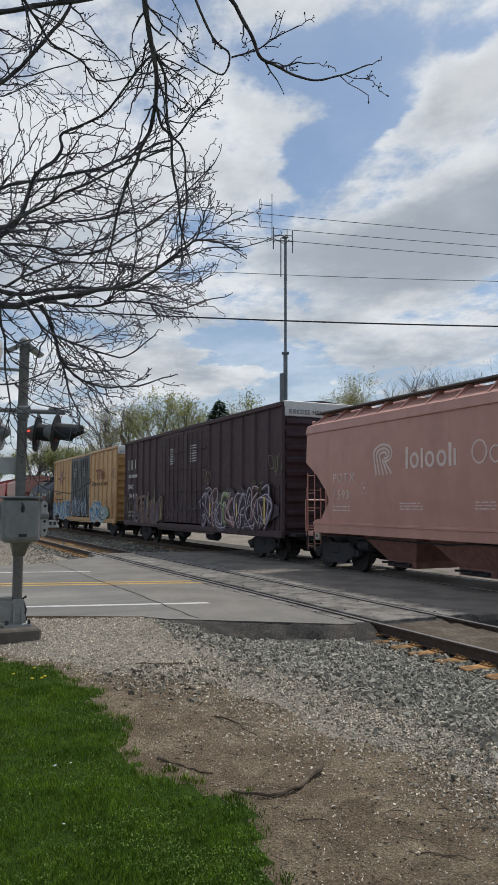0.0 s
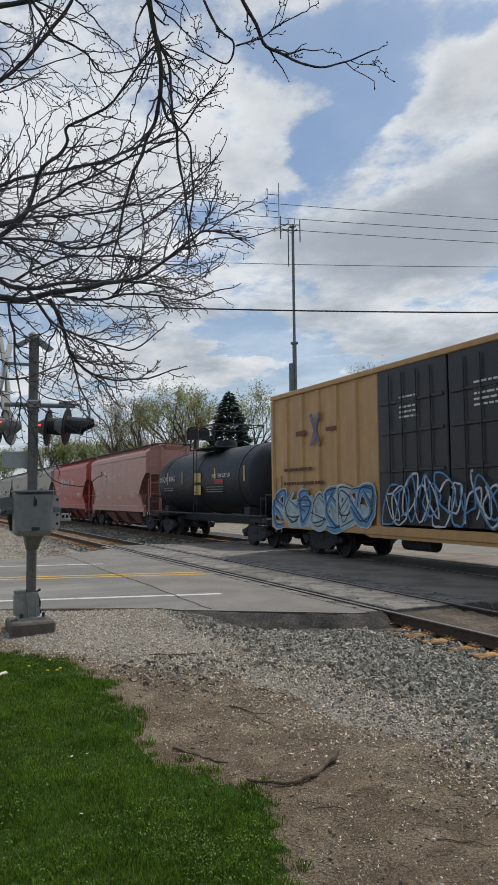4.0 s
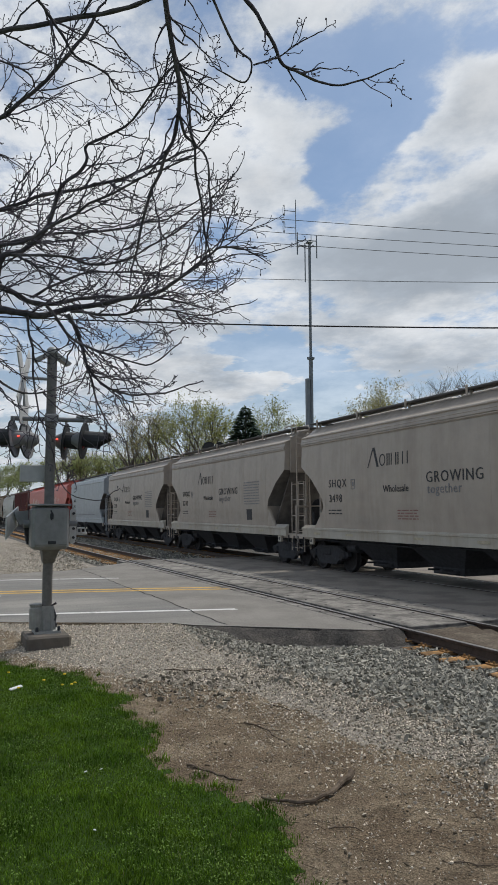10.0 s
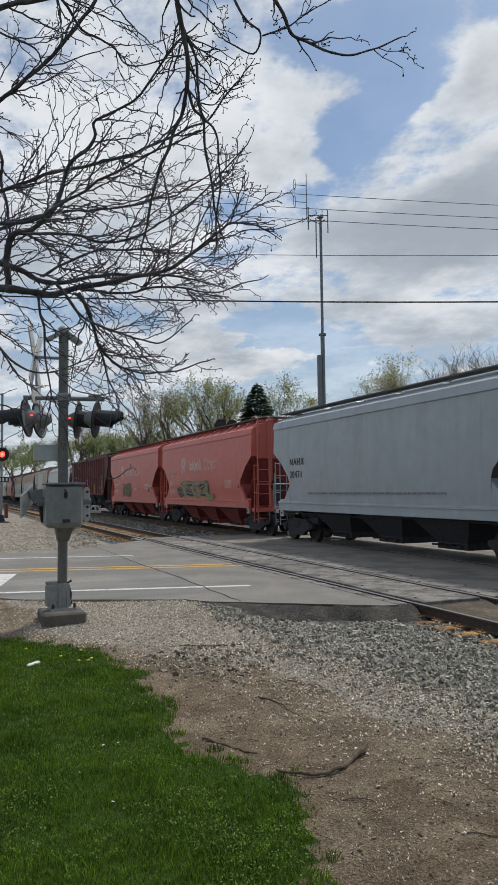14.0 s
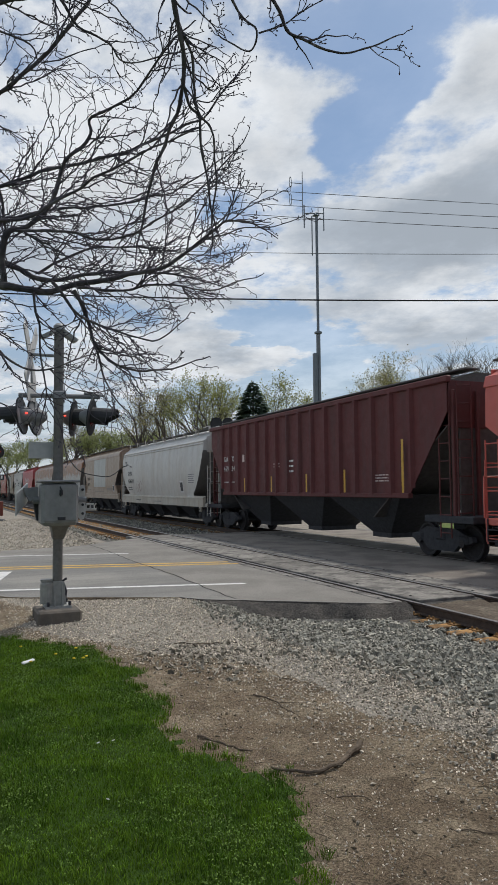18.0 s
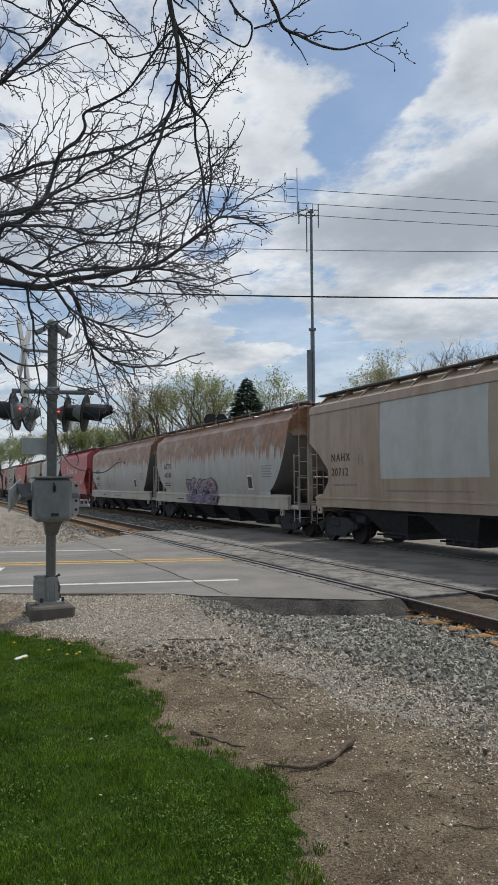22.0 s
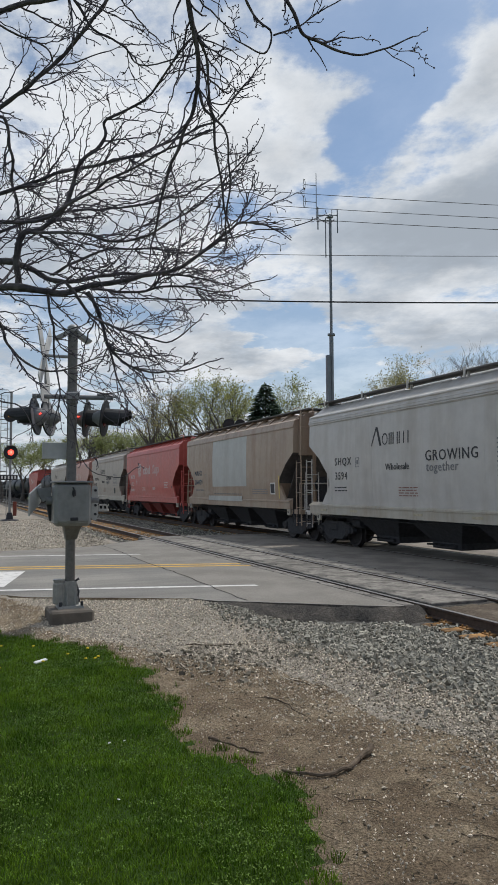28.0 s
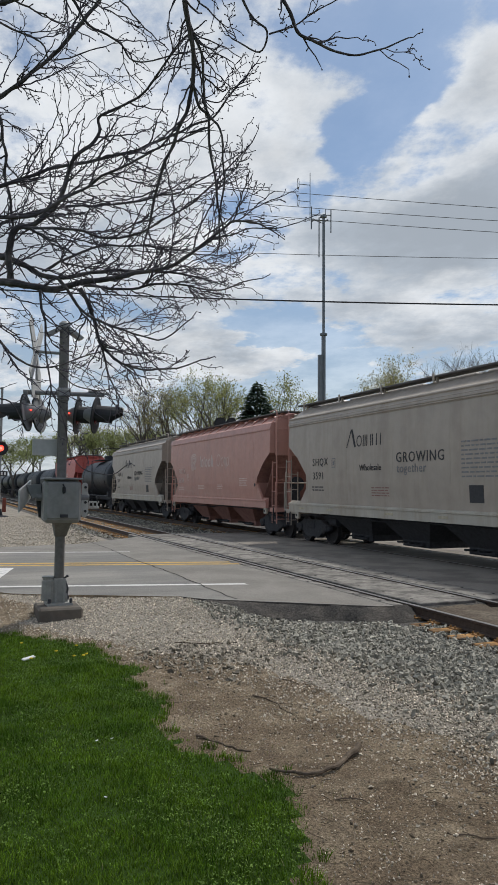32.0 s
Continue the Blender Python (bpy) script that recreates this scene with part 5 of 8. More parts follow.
def centre_flow(middle, paint, mark, number, label, graffiti=0):
    t = hopper(label, 16.5, M[paint], middle, style="round", top=4.18, roof=4.55, rail_posts=9, bay_mat=M["under"], cut=2.5, cut_z=3.7, sill=(0.97, 1.40), walk_z=4.78, beads=2 if paint == "white_hopper" else 0, bays=4, sill_mat=M["sill_dirty"], hollow=M["hollow_grey"])
    x = -half_width("round", 2.7) - 0.008
    road_number(t, x, 6.6, 2.70, mark, number, M["dark_mark"], 0.30, 0.48)
    small_print(t, x + 0.01, 6.6, 1.75, 1.0, 0.25, 2, M["dark_mark"])
    small_print(t, x + 0.006, -6.1, 2.1, 0.9, 0.5, 5, M["grey_mark"], seed=7)
    part("plate_border", Geo().box((x + 0.014, -4.9, 1.95), (0.010, 0.52, 0.58), 0.003), M["white_mark"], t)
    part("data_plate", Geo().box((x + 0.010, -4.9, 1.95), (0.012, 0.40, 0.46), 0.003), M["dark_mark"], t)
    small_print(t, -1.566, 4.4, 1.08, 1.1, 0.14, 1, M["dark_mark"], seed=11)
    small_print(t, -1.566, 0.4, 1.08, 1.6, 0.10, 1, M["grey_mark"], seed=12)
    if graffiti == 1:
        spray_fill(t, x - 0.002, 2.9, 1.02, 4.5, 0.62, M["spray_violet"], 25)
        wildstyle(t, x - 0.012, 2.85, 1.46, 3.7, 0.66, (M["spray_violet"], M["spray_lilac"]), M["spray_dark"], M["spray_pale"], 5, 21, 0.10)
        wildstyle(t, x - 0.004, 2.6, 1.04, 4.0, 0.40, (M["spray_violet"], M["spray_dusk"]), M["spray_dusk"], M["spray_lilac"], 6, 29, 0.07)
    elif graffiti == 2:
        strokes(t, "graffiti", x - 0.006, 3.1, 1.5, 2.4, 0.9, [M["spray_white"]], 6, 23, 0.03)
        for y in (3.5, 0.9):
            part("reflector", Geo().box((x, y, 2.05), (0.006, 0.09, 0.6)), M["yellow_mark"], t)
    else:
        strokes(t, "graffiti", x - 0.006, 4.5, 1.55, 1.3, 0.75, [M["maroon_mark"]], 3, 24, 0.016)
    return settle(t, "round", 2.7)


def tan_car(middle, number, label):
    t = hopper(label, 13.20, M["tan_hopper"], middle, top=4.42, roof=4.70, cut=1.28, cut_z=3.24, walk_z=4.86, sill=(1.15, 1.45), end=0.30, sill_in=0.38, brackets=11,
               patch=(2.42, 4.38, 2.02, 2.20, M["patch_grey"]))
    x = -half_width("flat", 2.9) - 0.008
    road_number(t, x, 5.15, 2.58, "NAHX", number, M["blue_mark"] if number == "200739" else M["dark_mark"], 0.25, 0.45)
    small_print(t, x + 0.01, 5.1, 1.75, 1.4, 0.16, 1, M["grey_mark"])
    if number == "200739":
        part("sill_panel", Geo().box((-1.575, 0.75, 1.48), (0.02, 4.4, 0.22), 0.004), M["patch_grey"], t)
        part("reflector", Geo().box((-1.568, -5.3, 1.95), (0.006, 0.09, 0.9)), M["yellow_mark"], t)
    part("stencil_frame", frame_outline(x, 3.55, 2.45, 0.20, 0.30), M["grey_mark"], t)
    small_print(t, x + 0.01, 2.2, 1.62, 3.6, 0.10, 1, M["grey_mark"], seed=17)
    small_print(t, x + 0.01, -2.6, 1.66, 1.6, 0.26, 3, M["grey_mark"], seed=18)
    part("plate_border", Geo().box((x + 0.022, -4.7, 1.92), (0.010, 0.46, 0.46), 0.003), M["white_mark"], t)
    part("data_plate", Geo().box((x + 0.018, -4.7, 1.92), (0.012, 0.36, 0.36), 0.003), M["dark_mark"], t)
    return settle(t, "flat", 2.9)


RIB_STRIPS = ((4.36, 0.55), (1.74, 0.58), (-1.12, 0.62), (-3.67, 0.70), (-6.75, 1.45))


def ribbed_hopper(middle, label, length=17.3):
    t = thing("hopper_car", label, "freight car", "covered hopper cars")
    CARS.append((t, middle))
    h, z0, z1, w = length / 2, 1.66, 4.52, 1.50
    m = M["maroon"]
    for s in (-1, 1):
        part("side_sheet", Geo().slab([(-h + 0.1, z1), (-h + 0.1, 3.75), (-h + 1.75, z0), (h - 1.75, z0), (h - 0.1, 3.75), (h - 0.1, z1)], 0, s * (w - 0.02), s * w), m, t)
        part("top_chord", Geo().box((s * w, 0, z1 + 0.05), (0.16, length, 0.16), 0.02), m, t)
        part("side_sill", Geo().box((s * w, 0, z0 - 0.02), (0.16, length - 3.4, 0.14), 0.02), m, t)
        n = 16
        for i in range(n):
            y = -h + 1.6 + (length - 3.2) * i / (n - 1)
            low = z0 if abs(y) < h - 1.75 else z0 + (abs(y) - (h - 1.75)) * 1.27
            part("side_post", Geo().loft([[(s * w, y - 0.11, z), (s * (w + 0.10), y - 0.05, z), (s * (w + 0.10), y + 0.05, z), (s * w, y + 0.11, z)] for z in (low, z1)]), m, t)
    part("roof", Geo().loft([[(-w, y, z1), (-0.6, y, z1 + 0.26), (0.6, y, z1 + 0.26), (w, y, z1)] for y in (-h + 0.1, h - 0.1)]), M["walkway"], t)
    part("roof_walk", Geo().box((-0.75, 0, z1 + 0.34), (0.45, length, 0.05), 0.01).box((0.75, 0, z1 + 0.34), (0.45, length, 0.05), 0.01), M["walkway"], t)
    for s in (-1, 1):
        # The slope sheet's dark colour includes the shade under the car's end.
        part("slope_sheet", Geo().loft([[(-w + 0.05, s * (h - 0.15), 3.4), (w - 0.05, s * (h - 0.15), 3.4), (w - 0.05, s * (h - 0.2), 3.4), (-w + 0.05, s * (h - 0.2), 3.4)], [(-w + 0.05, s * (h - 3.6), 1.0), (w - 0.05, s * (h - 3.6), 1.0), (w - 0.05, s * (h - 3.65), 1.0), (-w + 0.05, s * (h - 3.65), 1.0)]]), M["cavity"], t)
        part("end_sheet", Geo().box((0, s * (h - 0.12), 3.95), (2.9, 0.05, 1.2), 0.01), m, t)
        for x in (-1.35, -0.6, 0.6, 1.35):
            part("end_post", Geo().box((x, s * (h - 0.05), 2.7), (0.10, 0.10, 3.2), 0.015), m, t)
        part("end_platform", Geo().box((0, s * (h - 0.25), 1.06), (2.9, 1.9, 0.18), 0.02), M["under"], t)
        # Added dark sheet that stands for the shade inside the open end frame.
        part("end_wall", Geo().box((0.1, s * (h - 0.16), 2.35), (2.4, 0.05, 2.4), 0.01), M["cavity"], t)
        for x in (-1.42, 1.42):
            ladder(t, x, s * (h - 0.35), 0.6, 4.4 if x * s > 0 else 2.9, 0.42, 1, m)
        ladder(t, -1.1, s * (h + 0.05), 1.1, 4.5, 0.45, 0, m)
        coupler(t, s * (h + 0.25), s)
        bogie(t, s * (h - 1.05))
    for i in range(3):
        y = (-1 + i) * 4.3
        part("discharge_bay", Geo().loft([[(-1.45, y - 2.1, z0), (1.45, y - 2.1, z0), (1.45, y + 2.1, z0), (-1.45, y + 2.1, z0)], [(-0.7, y - 0.5, 0.50), (0.7, y - 0.5, 0.50), (0.7, y + 0.5, 0.50), (-0.7, y + 0.5, 0.50)], [(-0.7, y - 0.5, 0.36), (0.7, y - 0.5, 0.36), (0.7, y + 0.5, 0.36), (-0.7, y + 0.5, 0.36)]]), M["under"], t)
    x = -w - 0.012
    road_number(t, x, 6.95, 3.02, "GA CX", "469 634", M["white_mark"], 0.24, 0.42)
    small_print(t, x, 6.9, 2.05, 1.2, 0.12, 1, M["white_mark"])
    small_print(t, x, 0.55, 2.35, 0.5, 0.55, 3, M["white_mark"], seed=5)
    small_print(t, x, 1.7, 2.6, 0.5, 0.2, 2, M["faded_mark"], seed=6)
    small_print(t, x, -5.2, 2.0, 0.8, 0.25, 3, M["faded_mark"], seed=9)
    part("stencil_frame", Geo().box((x, 4.7, 3.1), (0.006, 0.2, 0.3)), M["faded_mark"], t)
    for y, l in RIB_STRIPS:
        part("reflector", Geo().box((x - 0.095, y, z0 + 0.06 + l / 2), (0.006, 0.10, l)), M["amber_strip"], t)
    return t


def boxcar(middle, label, paint, door_paint, dark, yellow=False):
    t = thing("boxcar", label, "freight car", "boxcars")
    CARS.append((t, middle))
    length, z0, z1, w = 18.75, 0.98, 5.40, 1.52
    h = length / 2
    m, dm = M[paint], M[door_paint]
    door0, door1 = (2.9, -2.9)
    for s in (-1, 1):
        for a, b in ((h, door0), (door1, -h)):
            part("side_sheet", Geo().box((s * (w - 0.03), (a + b) / 2, (z0 + z1) / 2), (0.06, a - b, z1 - z0), 0.01), m, t)
            n = 6
            for i in range(n + 1):
                y = b + 0.06 + (a - b - 0.12) * i / n
                part("side_post", Geo().loft([[(s * w, y - 0.12, z), (s * (w + 0.07), y - 0.06, z), (s * (w + 0.07), y + 0.06, z), (s * w, y + 0.12, z)] for z in (z0 + 0.1, z1 - 0.15)]), m, t)
        part("top_plate", Geo().box((s * (w + 0.03), 0, z1 - 0.05), (0.14, length, 0.16), 0.02), m, t)
        part("side_sill", Geo().box((s * (w + 0.02), 0, z0 - 0.02), (0.14, length, 0.24), 0.02), m, t)
        part("fish_belly_sill", Geo().slab([(-4.2, z0), (4.2, z0), (3.4, z0 - 0.22), (-3.4, z0 - 0.22)], 0, s * (w - 0.02), s * (w + 0.05)), m, t)
        for k, yc in enumerate((1.45, -1.45)):
            d = part("door", Geo().box((s * (w + 0.02), yc, (z0 + z1) / 2 + 0.02), (0.09, 2.84, z1 - z0 - 0.28), 0.02), dm, t)
            for z in (1.75, 2.55, 3.55, 4.35):
                part("door_rib", Geo().box((s * (w + 0.08), yc, z), (0.05, 2.6, 0.09), 0.015), dm, d)
            for dy in (-0.85, 0.85, 0.3, -0.3):
                part("lock_rod", Geo().tube([(s * (w + 0.11), yc + dy, z0 + 0.2), (s * (w + 0.11), yc + dy, z1 - 0.3)], 0.02, 6), dm, d)
            part("door_handle", Geo().box((s * (w + 0.13), yc - 0.3, 2.05), (0.04, 0.10, 0.42), 0.01), dm, d)
    part("roof", Geo().loft([[(-w - 0.02, y, z1), (0, y, z1 + 0.14), (w + 0.02, y, z1), (w + 0.02, y, z1 - 0.06), (-w - 0.02, y, z1 - 0.06)] for y in (-h, h)]), M["galvanised"] if yellow else m, t)
    for s in (-1, 1):
        part("end_sheet", Geo().box((0, s * (h - 0.05), (z0 + z1 - 0.44) / 2), (3.0, 0.06, z1 - 0.44 - z0), 0.01), m, t)
        for i in range(9):
            z = z0 + 0.26 + 0.44 * i
            part("end_rib", Geo().loft([[(x, s * (h - 0.03), z - 0.15), (x, s * (h + 0.07), z - 0.05), (x, s * (h + 0.07), z + 0.05), (x, s * (h - 0.03), z + 0.15)] for x in (-1.45, 1.45)]), m, t)
        part("end_cap", Geo().box((0, s * (h - 0.01), z1 - 0.20), (3.02, 0.12, 0.52), 0.02), M["white_board"], t, "white painted cap on the car's end")
        for x in (-1.56, 1.56):
            ladder(t, x, s * (h - 0.45), z0 - 0.3, 2.6, 0.42, 1, m)
        ladder(t, -1.2 * s, s * (h + 0.14), z0 - 0.2, 2.6, 0.45, 0, m)
        part("end_platform", Geo().box((0, s * (h + 0.1), 0.95), (2.6, 0.5, 0.12), 0.02), M["under"], t)
        coupler(t, s * (h + 0.05), s)
        bogie(t, s * (h - 2.45))
    part("underframe", Geo().box((0, 0, 0.86), (0.6, length - 0.5, 0.30), 0.03).box((0, 0, 0.98), (2.8, length - 1, 0.10), 0.02), M["under"], t)
    for y, l in ((2.2, 1.3), (-1.6, 0.9)):
        part("air_reservoir", Geo().lathe([(0.0, -l / 2), (0.2, -l / 2 + 0.04), (0.2, l / 2 - 0.04), (0.0, l / 2)], (-0.75, y, 0.62), axis=1, n=12), M["under"], t)
    lettering("end_sign", "EXCESS HEIGHT CAR", 0.155, M["dark_mark"], t, end_at(-1.36, -h - 0.075, z1 - 0.38), spacing=1.18)
    x = -w - 0.012
    if not yellow:
        name_bars(t, x - 0.075, 8.55, 3.85, [0.62, 0.60], 0.52, M["white_mark"], gap=0.10)
        name_bars(t, x - 0.075, 8.50, 3.40, [0.16] * 3 + [0.10] + [0.16] * 4, 0.17, M["white_mark"], gap=0.05)
        lettering("reporting_mark", "DWC", 0.27, M["white_mark"], t, side_at(x - 0.075, 8.55, 2.78), spacing=1.1)
        lettering("car_number", "794 978", 0.27, M["white_mark"], t, side_at(x - 0.075, 8.45, 2.28), spacing=1.25)
        lettering("weight_stencil", "LD LMT   207600", 0.11, M["white_mark"], t, side_at(x - 0.075, 8.4, 1.48), spacing=1.1)
        lettering("weight_stencil", "LT WT    78600", 0.11, M["white_mark"], t, side_at(x - 0.075, 8.4, 1.30), spacing=1.1)
        for yc in (1.9, -0.9):
            small_print(t, x - 0.06, yc, 3.78, 0.75, 0.78, 7, M["white_mark"], seed=int(yc * 10))
        spray_fill(t, x - 0.074, -2.2, 0.92, 7.0, 1.75, M["spray_plum"], 5)
        wildstyle(t, x - 0.080, -2.25, 0.98, 6.2, 1.65, (M["spray_dusk"], M["spray_plum"], M["spray_rose"], M["spray_dusk"], M["spray_green"], M["spray_rosy"], M["spray_plum"]), M["spray_dark"], M["spray_milk"], 11, 30, 0.085)
        strokes(t, "graffiti", x - 0.075, -8.5, 2.95, 0.9, 0.85, [M["spray_moss"]], 4, 33, 0.014)
        strokes(t, "graffiti", x - 0.078, -2.55, 2.75, 0.75, 0.7, [M["spray_moss"]], 3, 34, 0.014)
        strokes(t, "graffiti", x - 0.078, -7.1, 2.35, 0.9, 0.5, [M["spray_moss"]], 4, 38, 0.012)
        spray_fill(t, x - 0.076, 7.2, 0.92, 4.4, 1.35, M["spray_rose"], 7)
        wildstyle(t, x - 0.080, 7.2, 0.95, 4.3, 1.45, (M["spray_dusk"], M["spray_rose"], M["spray_rosy"]), M["spray_dark"], M["spray_moss"], 8, 35, 0.075)
        flames(t, x - 0.112, 7.1, 1.0, 4.2, 1.9, (M["spray_dusk"], M["spray_moss"], M["spray_rose"], M["spray_plum"], M["spray_dusk"]), 22, 35)
        strokes(t, "graffiti", x - 0.080, 9.2, 1.3, 1.5, 1.1, [M["spray_dusk"], M["spray_moss"]], 5, 37, 0.014)
        strokes(t, "graffiti", x - 0.12, 2.6, 1.3, 5.0, 0.9, [M["spray_dusk"]], 12, 39, 0.014)
        for y in (-3.3, -5.9, -8.2):
            part("reflector", Geo().box((x - 0.128, y, 1.75), (0.006, 0.10, 0.95 if y < -8 else 0.50)), M["yellow_mark"], t)
    else:
        part("trade_sign", Geo().box((x - 0.08, -5.35, 4.12), (0.01, 1.30, 0.14)), M["red_faint"], t)
        for y in (-5.02, -5.68, -6.20, -6.50):
            part("trade_sign", Geo().box((x - 0.08, y, 3.80), (0.01, 0.18, 0.52)), M["red_faint"], t)
        lettering("slogan", "RAILCAR POOLING EXPERTS", 0.21, M["dark_faint"], t, side_at(x - 0.075, -3.61, 3.14), spacing=1.12)
        part("cross_emblem", Geo().box((x - 0.086, 6.25, 4.00), (0.01, 0.15, 1.15), 0, Matrix.Rotation(0.5, 4, "X")).box((x - 0.088, 6.25, 4.00), (0.01, 0.15, 1.15), 0, Matrix.Rotation(-0.5, 4, "X")), M["spray_violet"], t)
        part("cross_emblem", Geo().box((x - 0.082, 7.2, 3.95), (0.01, 0.62, 0.16)).box((x - 0.082, 5.3, 3.95), (0.01, 0.6, 0.12)), M["maroon_mark"], t)
        small_print(t, x - 0.07, 8.4, 2.62, 1.9, 0.26, 1, M["dark_faint"], seed=2)
        small_print(t, x - 0.07, 8.4, 2.16, 2.6, 0.26, 1, M["dark_faint"], seed=4)
        for yc in (1.9, -0.9):
            small_print(t, x - 0.06, yc, 3.85, 0.75, 0.65, 5, M["white_mark"], seed=int(yc * 10))
        spray_fill(t, x - 0.076, 9.1, 0.85, 6.0, 1.15, M["spray_ice"], 12)
        wildstyle(t, x - 0.085, 9.0, 0.88, 5.8, 1.25, (M["spray_blue"], M["spray_ice"]), M["spray_white"], M["spray_dark"], 7, 41, 0.11)
        strokes(t, "graffiti", x - 0.14, 2.4, 1.15, 5.0, 1.3, [M["spray_white"], M["spray_blue"]], 12, 42, 0.03)
        spray_fill(t, x - 0.077, -5.6, 0.98, 2.4, 0.95, M["spray_teal"], 9)
        spray_fill(t, x - 0.078, -3.1, 0.86, 3.8, 1.30, M["spray_ice"], 6)
        wildstyle(t, x - 0.085, -3.2, 0.90, 3.6, 1.2, (M["spray_blue"], M["spray_ice"]), M["spray_white"], M["spray_dark"], 4, 43, 0.14)
        strokes(t, "graffiti", x - 0.085, -8.4, 3.5, 0.95, 0.65, [M["spray_dark"]], 5, 44, 0.014)
        strokes(t, "graffiti", x - 0.085, -4.4, 2.35, 0.5, 0.4, [M["spray_dark"]], 2, 45, 0.016)
        strokes(t, "graffiti", x - 0.085, -6.9, 2.0, 0.7, 0.35, [M["spray_dark"]], 4, 46, 0.012)
        part("data_plate", Geo().box((x - 0.07, -6.6, 1.62), (0.012, 0.4, 0.36)), M["dark_mark"], t)
    return t


def tank_car(middle, label, length=12.6, marked=True, dome=True):
    t = thing("tank_car", label, "freight car", "tank cars")
    CARS.append((t, middle))
    h, zc, r = length / 2, 2.62, 1.46
    prof = [(0.0, -h)] + [(r * math.sin(a), -h + 0.75 * (1 - math.cos(a))) for a in [math.pi / 2 * k / 7 for k in range(1, 8)]]
    prof += [(r, y) for y in (-h / 2, 0, h / 2)] + [(q, -y) for q, y in reversed(prof)]
    part("tank_shell", Geo().lathe(prof, (0, 0, zc), axis=1, n=40), M["tank_black"], t, smooth=True)
    for y in (-h + 1.6, 0, h - 1.6):
        part("tank_band", Geo().lathe([(r + 0.004, y - 0.05), (r + 0.02, y - 0.05), (r + 0.02, y + 0.05), (r + 0.004, y + 0.05)], (0, 0, zc), axis=1, n=40), M["tank_black"], t)
    for s in (-1, 1):
        part("saddle", Geo().box((0, s * (h - 1.3), 1.25), (2.5, 0.5, 0.5), 0.04), M["under"], t)
        part("end_platform", Geo().box((0, s * (h + 0.15), 1.02), (2.9, 1.5, 0.16), 0.02), M["under"], t)
        part("end_railing", Geo().tube([(-1.42, s * (h + 0.75), 1.1), (-1.42, s * (h + 0.75), 1.95), (1.42, s * (h + 0.75), 1.95), (1.42, s * (h + 0.75), 1.1)], 0.025, 6), M["under"], t)
        ladder(t, -1.45, s * (h + 0.6), 0.5, 1.9, 0.42, 1, M["under"])
        coupler(t, s * (h + 0.75), s)
        bogie(t, s * (h - 0.9))
        part("side_rail", Geo().tube([(s * 1.5, -h - 0.6, 1.18), (s * 1.5, h + 0.6, 1.18)], 0.05, 6), M["under"], t)
    part("centre_sill", Geo().box((0, 0, 0.95), (0.6, length, 0.36), 0.03), M["under"], t)
    if dome:
        part("valve_dome", Geo().lathe([(0.0, zc + r + 0.42), (0.45, zc + r + 0.40), (0.5, zc + r + 0.3), (0.5, zc + r - 0.1)], (0, 0, 0), n=20), M["tank_black"], t, smooth=True)
        part("platform", Geo().box((-0.75, 0, zc + r + 0.02), (0.9, 3.0, 0.05), 0.01).box((0.75, 0, zc + r + 0.02), (0.9, 3.0, 0.05), 0.01), M["under"], t)
        g = Geo()
        for x in (-1.2, 1.2):
            g.tube([(x, -1.5, zc + r), (x, -1.5, zc + r + 1.0), (x, 1.5, zc + r + 1.0), (x, 1.5, zc + r)], 0.025, 6)
            g.tube([(x, -1.5, zc + r + 0.5), (x, 1.5, zc + r + 0.5)], 0.02, 6)
        for y in (-1.5, 1.5):
            g.tube([(-1.2, y, zc + r + 1.0), (1.2, y, zc + r + 1.0)], 0.025, 6)
        part("platform_railing", g, M["under"], t)
        ladder(t, -1.53, 0.0, 0.6, zc + r, 0.42, 1, M["under"])
    if marked:
        x = -r - 0.012
        road_number(t, x - 0.03, 5.15, zc + 0.05, "SHQX", "", M["white_mark"], 0.27)
        lettering("car_number", "8046", 0.27, M["white_mark"], t, side_at(x - 0.03, 3.75, zc + 0.05), spacing=1.2)
        small_print(t, x, 4.6, zc - 0.45, 1.4, 0.22, 2, M["grey_mark"])
        for y in (4.02, 1.9, -2.2, -5.2):
            part("reflector", Geo().box((x - 0.01, y, zc + 0.2), (0.006, 0.10, 0.6)), M["yellow_mark"], t)
        part("placard", Geo().box((x - 0.01, -0.1, zc + 0.15), (0.01, 0.9, 0.42)).box((x - 0.01, -0.1, zc - 0.4), (0.01, 0.9, 0.42)), M["yellow_mark"], t)
        part("placard", Geo().box((x - 0.01, -2.6, zc - 0.06), (0.01, 1.0, 0.2)), M["red_mark"], t)
        lettering("cargo_name", "MOLTEN SULFUR", 0.17, M["white_mark"], t, side_at(x - 0.02, -1.9, zc + 0.1), spacing=1.1)
        small_print(t, x, -1.2, zc - 0.55, 1.9, 0.3, 3, M["grey_mark"], seed=9)
    return t


PINK = "faded pink covered hopper car with pale emblem and black running gear"
RED = "red covered hopper car with white emblem and lettering"
GREY = "beige-grey covered hopper car with dark lettering and roof walk"
potash(-145.4, "potash_pink", number="1593", label=PINK, mat="faded_mark")
boxcar(-127.7, "dark brown high boxcar with graffiti and double plug doors", "box_brown", "box_brown", True)
boxcar(-107.07, "ochre yellow boxcar with black doors and blue graffiti", "box_yellow", "box_black", False, yellow=True)
tank_car(-89.9, "black molten sulfur tank car with roof platform railing", 12.4)
potash(-75.95, "potash_pink", number="1646", label=PINK, mat="faded_mark")
potash(-61.1, "potash_red", number="3513", label=RED)
